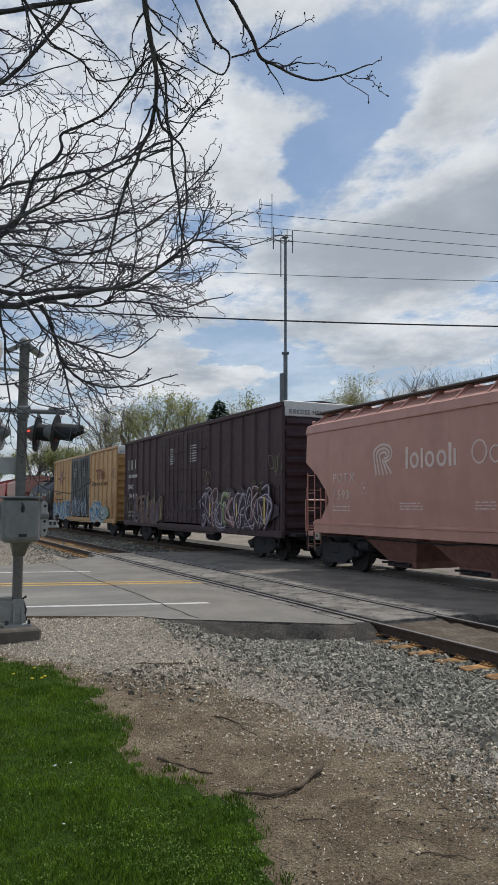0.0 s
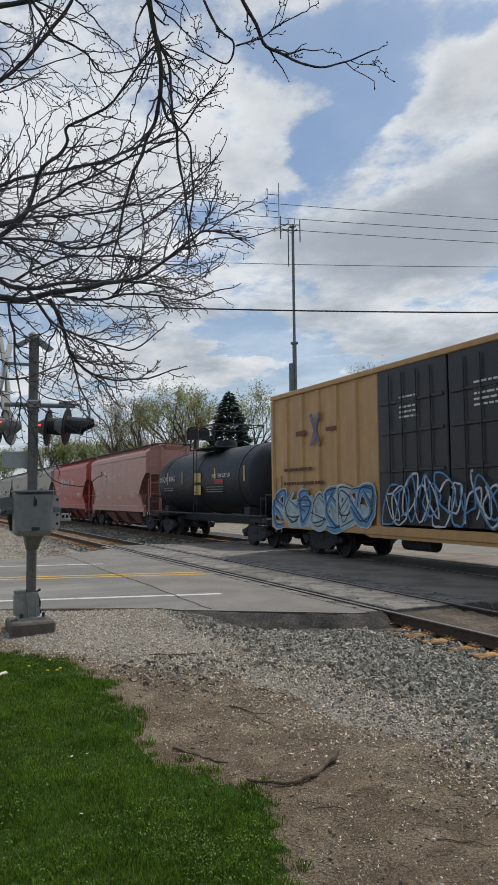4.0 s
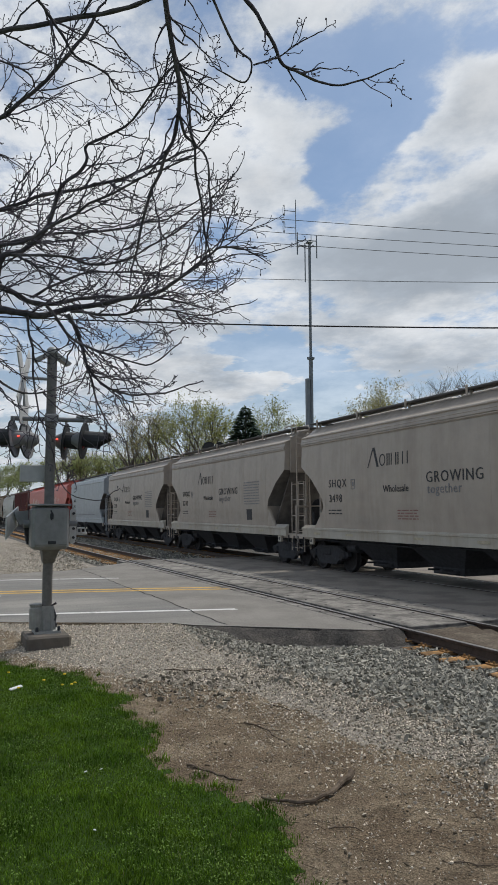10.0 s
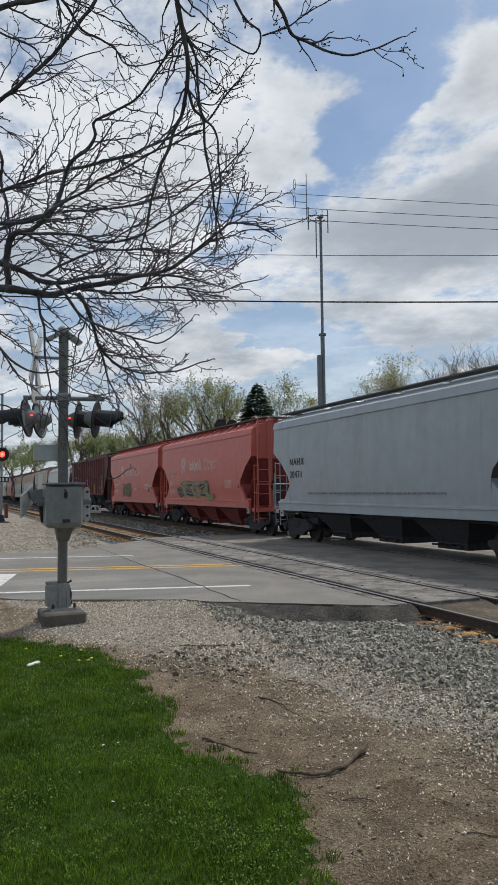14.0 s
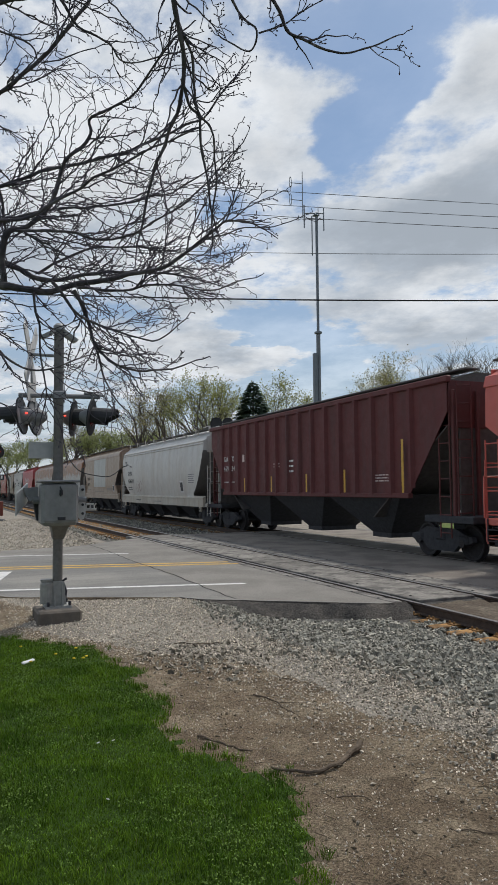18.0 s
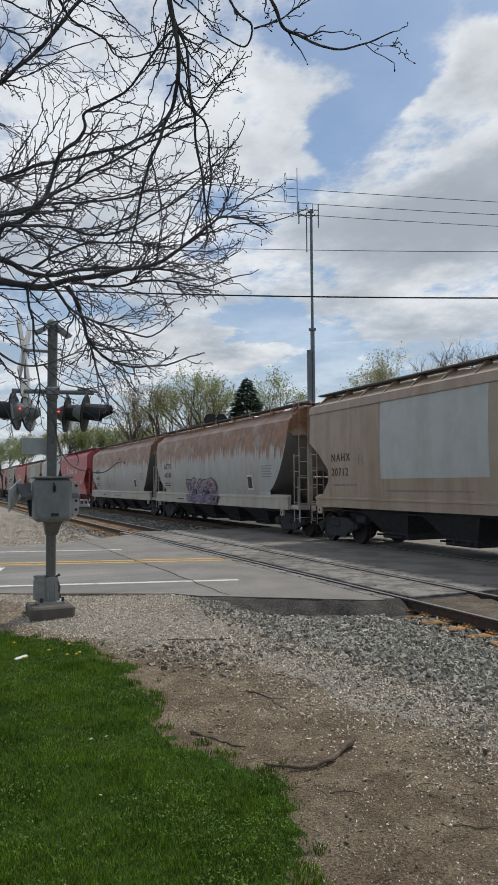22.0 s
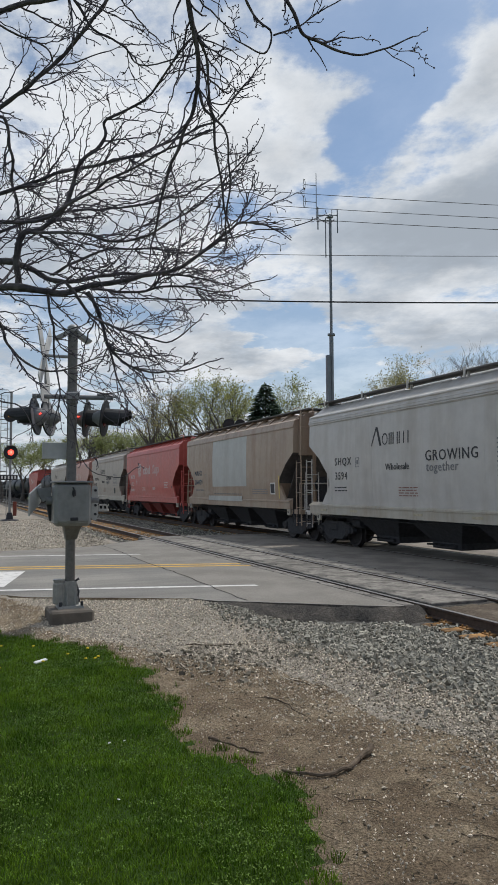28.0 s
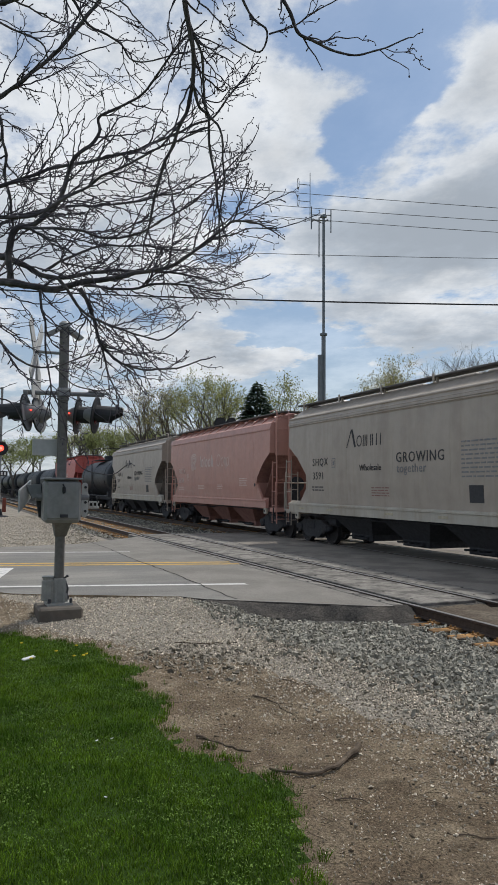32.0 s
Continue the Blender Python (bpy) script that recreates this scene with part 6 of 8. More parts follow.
agrium(-46.15, "3498", GREY)
agrium(-31.62, "3740", GREY)
agrium(-16.92, "3730", GREY)
plain = hopper("plain pale blue-grey covered hopper car with dark ends", 13.25, M["blue_grey"], -2.10, top=4.38, brackets=0, rail_posts=0, cut=1.32, cut_z=3.26, end=0.30, sill_in=0.36, colour_ends=M["blue_grey"], walk_z=4.78)
road_number(plain, -1.60, 5.2, 2.75, "NAHX", "20471", M["dark_mark"], 0.25, 0.45)
small_print(plain, -1.585, 3.8, 1.66, 7.5, 0.14, 1, M["grey_mark"], seed=15)
potash(13.2, "potash_dusty", number="1634", label="dusty red covered hopper car with dark green graffiti along its sill", mat="faded_mark", graffiti=51)
potash(27.4, "potash_dusty", number="2891", graffiti=-1, label="dusty red covered hopper car with pale scratched patches", mat="faded_mark")
ribbed_hopper(44.15, "dark maroon ribbed hopper car with yellow reflector strips")
centre_flow(62.07, "white_hopper", "SHPX", "454620", "white round-sided covered hopper car with roof railing")
tan_car(77.96, "20712", "tan rust-stained covered hopper car with a pale grey patch")
centre_flow(94.54, "rusty_hopper", "ACFX", "49349", "grey round-sided hopper car with rust streaks and violet graffiti", 1)
centre_flow(112.40, "rusty_hopper", "ACFX", "49371", "grey round-sided hopper car streaked with rust, white graffiti", 2)
potash(129.3, "potash_deep", number="1606", label="crimson red covered hopper car with dirt streaks")
agrium(143.24, "3594", "light grey covered hopper car with dark lettering", "light_hopper")
tan_car(157.78, "200739", "tan covered hopper car with grey patch and blue number panel")
potash(172.34, "potash_red", number="3921", label=RED)
agrium(186.83, "3591", GREY)
potash(201.6, "potash_pink", number="1654", label=PINK, mat="faded_mark")
agrium(216.8, "3617", GREY)
tank_car(231.6, "plain black tank car with bare shell", 12.4, False)
potash(246.4, "potash_red", number="", label=RED)
for i in range(7):
    tank_car(262.5 + 16.2 * i, "dark tank car in the far part of the train", 12.8, False, False)


# ---- masts, wires ----
def catenary(a, b, sag, n=24):
    a, b = Vector(a), Vector(b)
    return [a.lerp(b, i / n) - Vector((0, 0, 4 * sag * (i / n) * (1 - i / n))) for i in range(n + 1)]


def wires():
    def span(name, label, a, b, sag, r, mat):
        tagged(part(name, Geo().tube(catenary(a, b, sag), r, 6), mat), label, "overhead wire", "overhead wires")
    # the thick near cable, then four thin ones farther off
    span("overhead_cable", "thick black overhead cable", (-5.84, 33.39, 10.14), (31.86, 11.63, 8.02), 0.5, 0.027, M["wire"])
    for a, b in (((-3.00, 50.23, 22.84), (48.24, 20.65, 15.59)), ((2.81, 46.88, 20.99), (45.03, 22.50, 15.48)), ((2.81, 46.88, 20.27), (45.00, 22.52, 14.85)), ((0.24, 48.36, 17.24), (46.33, 21.75, 14.32))):
        span("overhead_wire", "thin grey overhead wire", a, b, 0.5, 0.017, M["wire_thin"])


def radio_mast():
    x, y = 23.85, 43.8
    t = thing("radio_mast", "tall slender grey steel radio mast with antennas on top", "radio mast", at=pose(x, y, -0.4))
    part("pole", Geo().tube([(0, 0, 0), (0, 0, 12.85)], 0.145, 12).tube([(0, 0, 12.85), (0, 0, 21.3)], 0.095, 12), M["mast"], t)
    part("lower_post", Geo().box((-0.32, -0.1, 5.7), (0.26, 0.26, 11.4), 0.02), M["mast"], t)
    part("flange", Geo().tube([(0, 0, 12.80), (0, 0, 12.93)], 0.26, 12), M["mast"], t)
    ax = Vector((0.878, -0.478, 0))
    for z, k0, k1 in ((20.85, -0.85, 0.48), (21.25, -0.85, 0.50)):
        part("crossarm", Geo().tube([ax * k0 + Vector((0, 0, z + 0.06)), ax * k1 + Vector((0, 0, z - 0.02))], 0.035, 6), M["mast"], t)
    part("platform", Geo().box((-0.03, 0, 21.12), (0.4, 0.34, 0.10), 0.02), M["mast"], t)
    for k, z0, z1, r in ((-0.85, 20.3, 21.9, 0.05), (0.50, 20.0, 21.6, 0.045), (-0.32, 18.3, 21.1, 0.045), (-0.95, 21.0, 24.3, 0.030), (0.12, 21.2, 21.65, 0.03)):
        part("antenna_rod", Geo().tube([ax * k + Vector((0, 0, z0)), ax * k + Vector((0, 0, z1))], r, 6), M["mast"], t)
    for z in (23.55, 22.35):
        part("antenna_arm", Geo().tube([ax * -0.95 + Vector((0, 0, z - 0.12)), ax * -1.78 + Vector((0, 0, z))], 0.025, 6), M["mast"], t)
        loop = [ax * (-1.78 + 0.07 * math.cos(a)) + Vector((0, 0, z + 0.42 * math.sin(a))) for a in [2 * math.pi * k / 16 for k in range(17)]]
        part("antenna_loop", Geo().tube(loop, 0.022, 5, cap=False), M["galvanised"], t)


# ---- crossing signals ----
def lamp_unit(parent, at, lit=None):
    """A round backing board, hood and lens, facing -y in its own space."""
    b = part("backing_board", Geo().lathe([(0.0, 0.0), (0.30, 0.0), (0.30, 0.02), (0.0, 0.02)], (0, 0, 0), axis=1, n=24), M["signal_black"], parent, at=at)
    part("board_back", Geo().lathe([(0.0, 0.021), (0.285, 0.021), (0.285, 0.026), (0.0, 0.026)], (0, 0, 0), axis=1, n=24), M["signal_grey"], b)
    part("lamp_housing", Geo().lathe([(0.15, 0.02), (0.14, 0.08), (0.07, 0.20), (0.0, 0.22)], (0, 0, 0), axis=1, n=16), M["signal_grey"], b, smooth=True)
    hood = []
    for y, r in ((0.0, 0.165), (-0.40, 0.175)):
        ring = []
        for k in range(15):
            a = radians(-35 + 250 * k / 14)
            ring.append((r * math.cos(a), y if 2 < k < 12 else y * 0.6, r * math.sin(a)))
        ring += [(q[0] * 0.95, q[1], q[2] * 0.95) for q in reversed(ring)]
        hood.append(ring)
    part("hood", Geo().loft(hood), M["signal_black"], b)
    part("lens", Geo().lathe([(0.0, -0.03), (0.10, -0.02), (0.15, 0.0)], (0, 0, 0), axis=1, n=20), M[lit or "lens_dull"], b)
    return b


def near_signal():
    t = thing("crossing_signal", "grey steel crossing signal mast with black lamp units", "railroad signal", at=pose(1.745, 11.95, 0.0))
    part("footing", Geo().box((-0.02, -0.08, -0.10), (0.66, 0.72, 0.30), 0.03), M["concrete"], t)
    part("mast", Geo().tube([(0, 0, 0.06), (0, 0, 4.52)], 0.078, 20), M["mast_grey"], t, smooth=True)
    part("mast_cap", Geo().lathe([(0.09, 4.48), (0.09, 4.55), (0.05, 4.59), (0.0, 4.60)], (0, 0, 0), n=16), M["galvanised"], t, smooth=True)
    base = Geo().loft([[(r * x, r * y, z) for x, y in ((-1, -1), (1, -1), (1, 1), (-1, 1))] for r, z in ((0.20, 0.05), (0.19, 0.085), (0.125, 0.10), (0.095, 0.42), (0.09, 0.46))])
    part("base_casting", base, M["cast_grey"], t)
    for a in (-0.06, 0.06):
        part("base_rib", Geo().loft([[(a - 0.012, -0.185, 0.09), (a + 0.012, -0.185, 0.09), (a + 0.012, -0.09, 0.09), (a - 0.012, -0.09, 0.09)], [(a - 0.012, -0.10, 0.42), (a + 0.012, -0.10, 0.42), (a + 0.012, -0.09, 0.42), (a - 0.012, -0.09, 0.42)]]), M["cast_grey"], t)
    for sx in (-1, 1):
        for sy in (-1, 1):
            part("anchor_bolt", Geo().lathe([(0.022, 0.06), (0.022, 0.15), (0.0, 0.16)], (0.165 * sx, 0.165 * sy, 0), n=8), M["under"], t)
    j = part("junction_box", Geo().lathe([(0.085, 0.12), (0.095, 0.14), (0.095, 0.43), (0.08, 0.45), (0.08, 0.47), (0.095, 0.475), (0.095, 0.50), (0.0, 0.51)], (-0.18, -0.06, 0), n=14), M["cast_grey"], t)
    part("conduit", Geo().tube([(0.09, -0.1, 0.1), (0.12, -0.09, 0.3), (0.07, -0.06, 0.46), (0.13, -0.08, 0.5)], 0.022, 6), M["under"], t)
    # gate mechanism housing on the front
    b = part("gate_mechanism_case", Geo().box((-0.035, -0.28, 1.68), (0.56, 0.42, 0.66), 0.05), M["galvanised"], t, smooth=False)
    part("case_lid", Geo().box((-0.035, -0.28, 2.03), (0.60, 0.47, 0.035), 0.012), M["signal_grey"], b)
    part("case_door", Geo().box((-0.035, -0.50, 1.70), (0.49, 0.02, 0.56), 0.01), M["galvanised"], b)
    part("latch", Geo().tube([(-0.05, -0.53, 1.95), (-0.02, -0.54, 1.88), (-0.04, -0.53, 1.80)], 0.012, 5).box((-0.03, -0.525, 1.86), (0.05, 0.02, 0.09), 0.008), M["under"], b)
    part("nameplate", Geo().box((-0.02, -0.514, 1.46), (0.12, 0.008, 0.05), 0.004), M["under"], b)
    g = Geo().loft([[(-0.16, -0.34, 1.37), (0.15, -0.34, 1.37), (0.15, 0.0, 1.37), (-0.16, 0.0, 1.37)], [(-0.12, -0.24, 1.30), (0.12, -0.24, 1.30), (0.12, 0.05, 1.30), (-0.12, 0.05, 1.30)], [(-0.082, -0.085, 1.12), (0.082, -0.085, 1.12), (0.082, 0.08, 1.12), (-0.082, 0.08, 1.12)]])
    part("case_bracket", g, M["mast_grey"], t)
    # pivot arms with counterweights on either side
    part("pivot_shaft", Geo().tube([(-0.40, -0.12, 1.74), (0.42, -0.12, 1.74)], 0.06, 12), M["signal_grey"], t)
    part("counterweight", Geo().loft([[(-0.68, -0.26, z0), (-0.66, -0.29, z0), (-0.46, 0.02, z1), (-0.48, 0.05, z1)] for z0, z1 in ((1.51, 1.72), (1.85, 2.01))]), M["plate_grey"], t, "pale grey counterweight plate")
    part("counterweight_bracket", Geo().slab([(-0.55, 1.93), (-0.33, 1.95), (-0.33, 1.78), (-0.45, 1.72), (-0.50, 1.80)], 1, -0.14, -0.04), M["signal_grey"], t)
    part("counterweight_bracket", Geo().slab([(-0.40, 1.80), (-0.30, 1.80), (-0.26, 1.40), (-0.33, 1.42)], 1, -0.02, 0.08), M["under"], t)
    strip = [(0.355 + 0.045 * math.cos(a), 1.93 + 0.045 * math.sin(a)) for a in [math.pi * k / 6 for k in range(7)]] + [(0.30, 1.56), (0.30, 1.46), (0.33, 1.42), (0.38, 1.43), (0.41, 1.52)]
    part("counterweight", Geo().slab(strip, 1, -0.16, -0.11), M["plate_grey"], t, "pale grey upright arm with rounded ends")
    for z in (1.52, 1.66, 1.90):
        part("arm_bolt", Geo().lathe([(0.022, -0.18), (0.022, -0.15)], (0.36, 0, z), axis=1, n=8), M["under"], t)
    # stub of the gate arm that points away over the lane
    arm = part("gate_arm", Geo().box((0.50, 0.10, 1.575), (0.26, 0.03, 0.045), 0.008).box((0.50, 0.10, 1.66), (0.26, 0.03, 0.03), 0.006), M["plate_grey"], t, "grey gate arm stub with its bolts")
    for k in range(4):
        part("arm_brace", Geo().box((0.40 + 0.065 * k, 0.085, 1.62), (0.022, 0.02, 0.11), 0.004), M["plate_grey"], arm)
    part("red_band", Geo().box((0.43, 0.08, 1.575), (0.04, 0.012, 0.047)), M["red_mark"], arm)
    for k in (0.45, 0.60):
        part("gate_lamp", Geo().lathe([(0.0, -0.03), (0.028, -0.03), (0.028, 0.03), (0.0, 0.03)], (k, 0.08, 1.735), axis=1, n=12).box((k, 0.08, 1.69), (0.02, 0.02, 0.07)), M["under"], arm)
    # the crossarm with its lamps
    part("crossarm", Geo().tube([(-0.62, 0, 3.40), (0.66, 0, 3.42)], 0.038, 10).tube([(0.40, -0.02, 3.47), (0.75, -0.02, 3.43)], 0.02, 8), M["signal_grey"], t, smooth=True)
    part("arm_clamp", Geo().tube([(0, 0, 3.30), (0, 0, 3.50)], 0.095, 16).box((0, -0.12, 3.41), (0.2, 0.06, 0.12), 0.01), M["signal_grey"], t)
    for x, y, turn, lit in ((0.27, 0.16, 70, None), (0.52, -0.10, 66, None), (-0.58, -0.04, -112, None), (-0.36, 0.18, -118, None)):
        unit = lamp_unit(t, pose(x, y, 3.07, 6, 0, turn), lit)
        if x in (-0.58, 0.27):
            part("peep_light", Geo().lathe([(0.0, 0.140), (0.010, 0.138), (0.010, 0.11)], (-0.135 if turn > 0 else 0.135, 0, 0.02), axis=1, n=10), M["lamp_red"], unit)
        part("lamp_hanger", Geo().tube([(x, y, 3.42), (x, y, 3.20)], 0.022, 6), M["signal_grey"], t)
    # crossbuck seen nearly edge-on, and the sign panel behind the mast
    cb = Matrix.Translation((-0.43, 0.02, 4.06)) @ Matrix.Rotation(radians(72), 4, "Z")
    part("sign_arm", Geo().tube([(0, 0, 4.06), (-0.43, 0.0, 4.06)], 0.025, 8), M["galvanised"], t)
    part("track_sign", Geo().box((0, 0, 0), (0.42, 0.015, 0.30), 0.006), M["plate_grey"], t, at=Matrix.Translation((-0.42, 0.04, 3.46)) @ Matrix.Rotation(radians(65), 4, "Z"))
    part("sign_strap", Geo().box((-0.42, 0.06, 3.70), (0.03, 0.02, 0.75), 0.004), M["galvanised"], t)
    for a in (-48, 48):
        part("crossbuck_board", Geo().box((0, 0, 0), (1.22, 0.02, 0.23), 0.006), M["plate_grey"], t, at=cb @ Matrix.Translation((0, 0.02 * (a > 0), 0)) @ Matrix.Rotation(radians(a), 4, "Y"))
    part("sign_panel", Geo().box((-0.25, 0.12, 2.54), (0.40, 0.02, 0.27), 0.01), M["plate_grey"], t)
    part("top_vane", Geo().slab([(-0.30, 4.36), (-0.06, 4.50), (-0.06, 4.44), (-0.24, 4.32)], 1, -0.10, 0.10).slab([(0.30, 4.33), (0.06, 4.50), (0.06, 4.42), (0.24, 4.30)], 1, -0.10, 0.10), M["galvanised"], t)
    return t


def far_signal():
    t = thing("crossing_signal", "far crossing signal mast with lit red lamp and number board", "railroad signal", at=pose(3.28, 48.5, -0.05))
    part("mast", Geo().tube([(0, 0, 0), (0, 0, 8.2)], 0.075, 12), M["galvanised"], t, smooth=True)
    part("base_casting", Geo().loft([[(r * x, r * y, z) for x, y in ((-1, -1), (1, -1), (1, 1), (-1, 1))] for r, z in ((0.55, 0.0), (0.5, 0.06), (0.22, 0.10), (0.14, 0.5))]), M["under"], t)
    u = part("upper_signal", Geo().lathe([(0.0, -0.1), (0.42, -0.08), (0.42, 0.0), (0.0, 0.02)], (-0.05, -0.14, 6.65), axis=1, n=20), M["signal_black"], t)
    part("amber_lens", Geo().lathe([(0.0, -0.16), (0.17, -0.14)], (-0.05, -0.14, 6.72), axis=1, n=14), M["lamp_amber"], u)
    l = part("lower_signal", Geo().lathe([(0.0, -0.1), (0.44, -0.08), (0.44, 0.0), (0.0, 0.02)], (0.0, -0.14, 4.30), axis=1, n=24), M["signal_black"], t)
    part("red_lens", Geo().lathe([(0.0, -0.14), (0.18, -0.12)], (0.0, -0.14, 4.30), axis=1, n=20), M["lamp_red"], l)
    part("red_core", Geo().lathe([(0.0, -0.18), (0.075, -0.16)], (0.0, -0.14, 4.30), axis=1, n=14), M["lamp_core"], l)
    part("lamp_hood", Geo().box((0.0, -0.3, 4.70), (0.6, 0.4, 0.04), 0.01), M["signal_black"], l)
    n = part("number_board", Geo().box((-0.1, -0.12, 2.72), (1.1, 0.03, 0.34), 0.01), M["dark_mark"], t)
    for k in range(5):
        part("number_bar", Geo().box((-0.50 + 0.2 * k, -0.14, 2.72), (0.10, 0.012, 0.20)), M["white_mark"], n)
    part("orange_case", Geo().box((0.30, -0.1, 0.75), (0.22, 0.25, 0.9), 0.03), M["orange"], t)
    ladder(t, -0.4, 0.15, 0.3, 8.0, 0.4, 0, M["galvanised"])
    for z in (2.0, 3.4, 4.6, 5.8):
        part("stand_off", Geo().tube([(0, 0, z), (-0.4, 0.15, z)], 0.03, 6), M["galvanised"], t)
    for z in (3.1, 4.9, 6.4, 7.2):
        part("platform_rail", Geo().tube([(-0.2, 0.1, z), (-1.4, 0.1, z), (-1.4, 0.1, z - 1.0)], 0.03, 6), M["galvanised"], t)
    post = thing("marker_post", "dark trackside marker post beside the gravel", "post", at=pose(7.0, 45.8, -0.1))
    part("shaft", Geo().tube([(0, 0, 0), (0, 0, 1.7)], 0.10, 8), M["under"], post)
    part("cap", Geo().lathe([(0.12, 1.68), (0.12, 1.76), (0.0, 1.8)], (0, 0, 0), n=10), M["under"], post)


def rear_signal():
    t = thing("block_signal", "black twin-headed railway block signal beyond the train", "railroad signal", at=pose(17.9, 47.0, -0.85))
    part("mast", Geo().tube([(0, 0, 0), (0, 0, 7.2)], 0.09, 10), M["mast"], t)
    part("base_casting", Geo().box((0, 0, 0.2), (0.7, 0.7, 0.4), 0.05), M["under"], t)
    for s in (-1, 1):
        o = [(0.40 * math.cos(a), 0.12 + 0.40 * math.sin(a)) for a in [math.pi * k / 10 for k in range(11)]] + [(-0.40, -0.38), (0.40, -0.38)]
        h = part("signal_head", Geo().slab(o, 1, -0.06, 0.06), M["signal_black"], t, at=pose(s * 0.42, -0.1, 7.05, 0, 0, -25))
        part("lamp_housing", Geo().box((0, 0.16, 0.0), (0.45, 0.3, 0.6), 0.05), M["signal_black"], h)
    part("crossarm", Geo().tube([(-0.6, -0.03, 6.75), (0.6, -0.03, 6.75)], 0.05, 8), M["mast"], t)


def house():
    t = thing("house", "pale sided house with a grey shingle gable roof", "house", at=pose(34.0, 48.0, -0.4, 0, 0, -38))
    part("wall", Geo().box((0, 0, 2.4), (11, 8, 4.8), 0.03), M["house_wall"], t)
    part("roof", Geo().slab([(-4.6, 4.7), (0, 7.7), (4.6, 4.7), (4.6, 4.95), (0, 7.95), (-4.6, 4.95)], 0, -6.0, 6.0), M["house_roof"], t)
    part("gable", Geo().slab([(-4.0, 4.75), (0, 7.55), (4.0, 4.75)], 0, -5.5, 5.5), M["house_wall"], t)
    for x in (-3, 0.5, 3.4):
        w = part("window", Geo().box((x, -4.02, 2.6), (1.2, 0.08, 1.4), 0.02), M["white_board"], t)
        part("pane", Geo().box((x, -4.07, 2.6), (1.0, 0.02, 1.2)), M["window"], w)
    part("vent_pipe", Geo().tube([(1.2, 1.0, 6.8), (1.2, 1.0, 8.3)], 0.12, 10), M["galvanised"], t)


wires()
rear_signal()
house()
radio_mast()
near_signal()
far_signal()


# ---- trees ----
CRAB = thing("bare_tree", "leafless dark-barked tree with drooping twiggy limbs over the lawn", "tree")
CRAB_RND = random.Random(11)
TWIGS = Geo()


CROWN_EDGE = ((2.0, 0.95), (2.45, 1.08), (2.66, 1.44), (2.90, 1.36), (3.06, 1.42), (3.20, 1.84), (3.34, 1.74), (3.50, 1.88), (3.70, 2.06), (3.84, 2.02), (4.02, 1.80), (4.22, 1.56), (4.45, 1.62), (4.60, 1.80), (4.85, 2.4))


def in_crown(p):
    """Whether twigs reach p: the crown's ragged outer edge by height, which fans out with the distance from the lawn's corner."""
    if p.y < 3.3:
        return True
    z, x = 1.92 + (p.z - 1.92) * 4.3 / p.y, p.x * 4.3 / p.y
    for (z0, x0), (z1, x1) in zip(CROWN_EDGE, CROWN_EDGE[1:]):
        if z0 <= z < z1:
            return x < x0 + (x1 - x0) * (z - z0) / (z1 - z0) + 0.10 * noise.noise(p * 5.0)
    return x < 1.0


def twig(p, d, length, r, depth):
    """A crooked twig with buds, and smaller ones off it."""
    rnd = CRAB_RND
    pts, radii = [p.copy()], [r]
    n = max(3, int(length / 0.042))
    for i in range(n):
        d = (d + Vector((rnd.gauss(0.010, 0.10), rnd.gauss(0, 0.10), rnd.gauss(0.022, 0.10)))).normalized()
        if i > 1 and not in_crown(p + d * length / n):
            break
        kink = d.cross(Vector((0.3, 1.0, 0.2))) * (0.006 if i % 2 else -0.006)
        p = p + d * length / n + kink
        pts.append(p.copy())
        radii.append(max(0.0021, r * (1 - 0.55 * (i + 1) / n)))
        if depth > 0 and rnd.random() < 0.25:
            s = (d.cross(Vector((rnd.gauss(0, 1), rnd.gauss(0, 1), rnd.gauss(0, 1))))).normalized()
            twig(p, (d * 1.0 + s * 0.66).normalized(), length * rnd.uniform(0.28, 0.60), max(0.0021, radii[-1] * 0.8), depth - 1)
        elif rnd.random() < 0.68:
            s = (d.cross(Vector((rnd.gauss(0, 1), rnd.gauss(0, 1), rnd.gauss(0, 1))))).normalized()
            e = p + (s + d * 0.4) * rnd.uniform(0.010, 0.040)
            TWIGS.tube([p, p.lerp(e, 0.62), p.lerp(e, 0.86), e], [radii[-1] * 0.75, radii[-1] * 0.7, 0.0046, 0.0014], 4, cap=False)
    TWIGS.tube(pts, radii, 5, cap=False)


def limb(name, r0, r1, pts, twigs=9, reach=0.38, stiff=1.05):
    rnd = CRAB_RND
    line = bent(pts, 5)
    line = [p + 0.016 * noise.noise_vector(p * 8.0) for p in line]
    n = len(line)
    r0, r1 = 0.72 * r0, 0.85 * r1
    radii = [(r0 + (r1 - r0) * (i / (n - 1)) ** 0.8) * (1 + 0.10 * math.sin(i * 2.3)) for i in range(n)]
    part(name, Geo().tube(line, radii, 9), M["bark"], CRAB, smooth=True)
    for k in range(int(twigs * 1.22)):
        i = rnd.randrange(1, n - 1)
        d = (line[i + 1] - line[i - 1]).normalized()
        s = d.cross(Vector((rnd.gauss(0, 1), rnd.gauss(0, 1), rnd.gauss(0, 1)))).normalized()
        s.y *= 0.75
        twig(line[i], (d * stiff + s).normalized(), reach * rnd.uniform(0.45, 1.55), min(radii[i] * 0.66, 0.0056), 2)
    d = (line[-1] - line[-2]).normalized()
    twig(line[-1], d, reach * 0.5, radii[-1], 1)


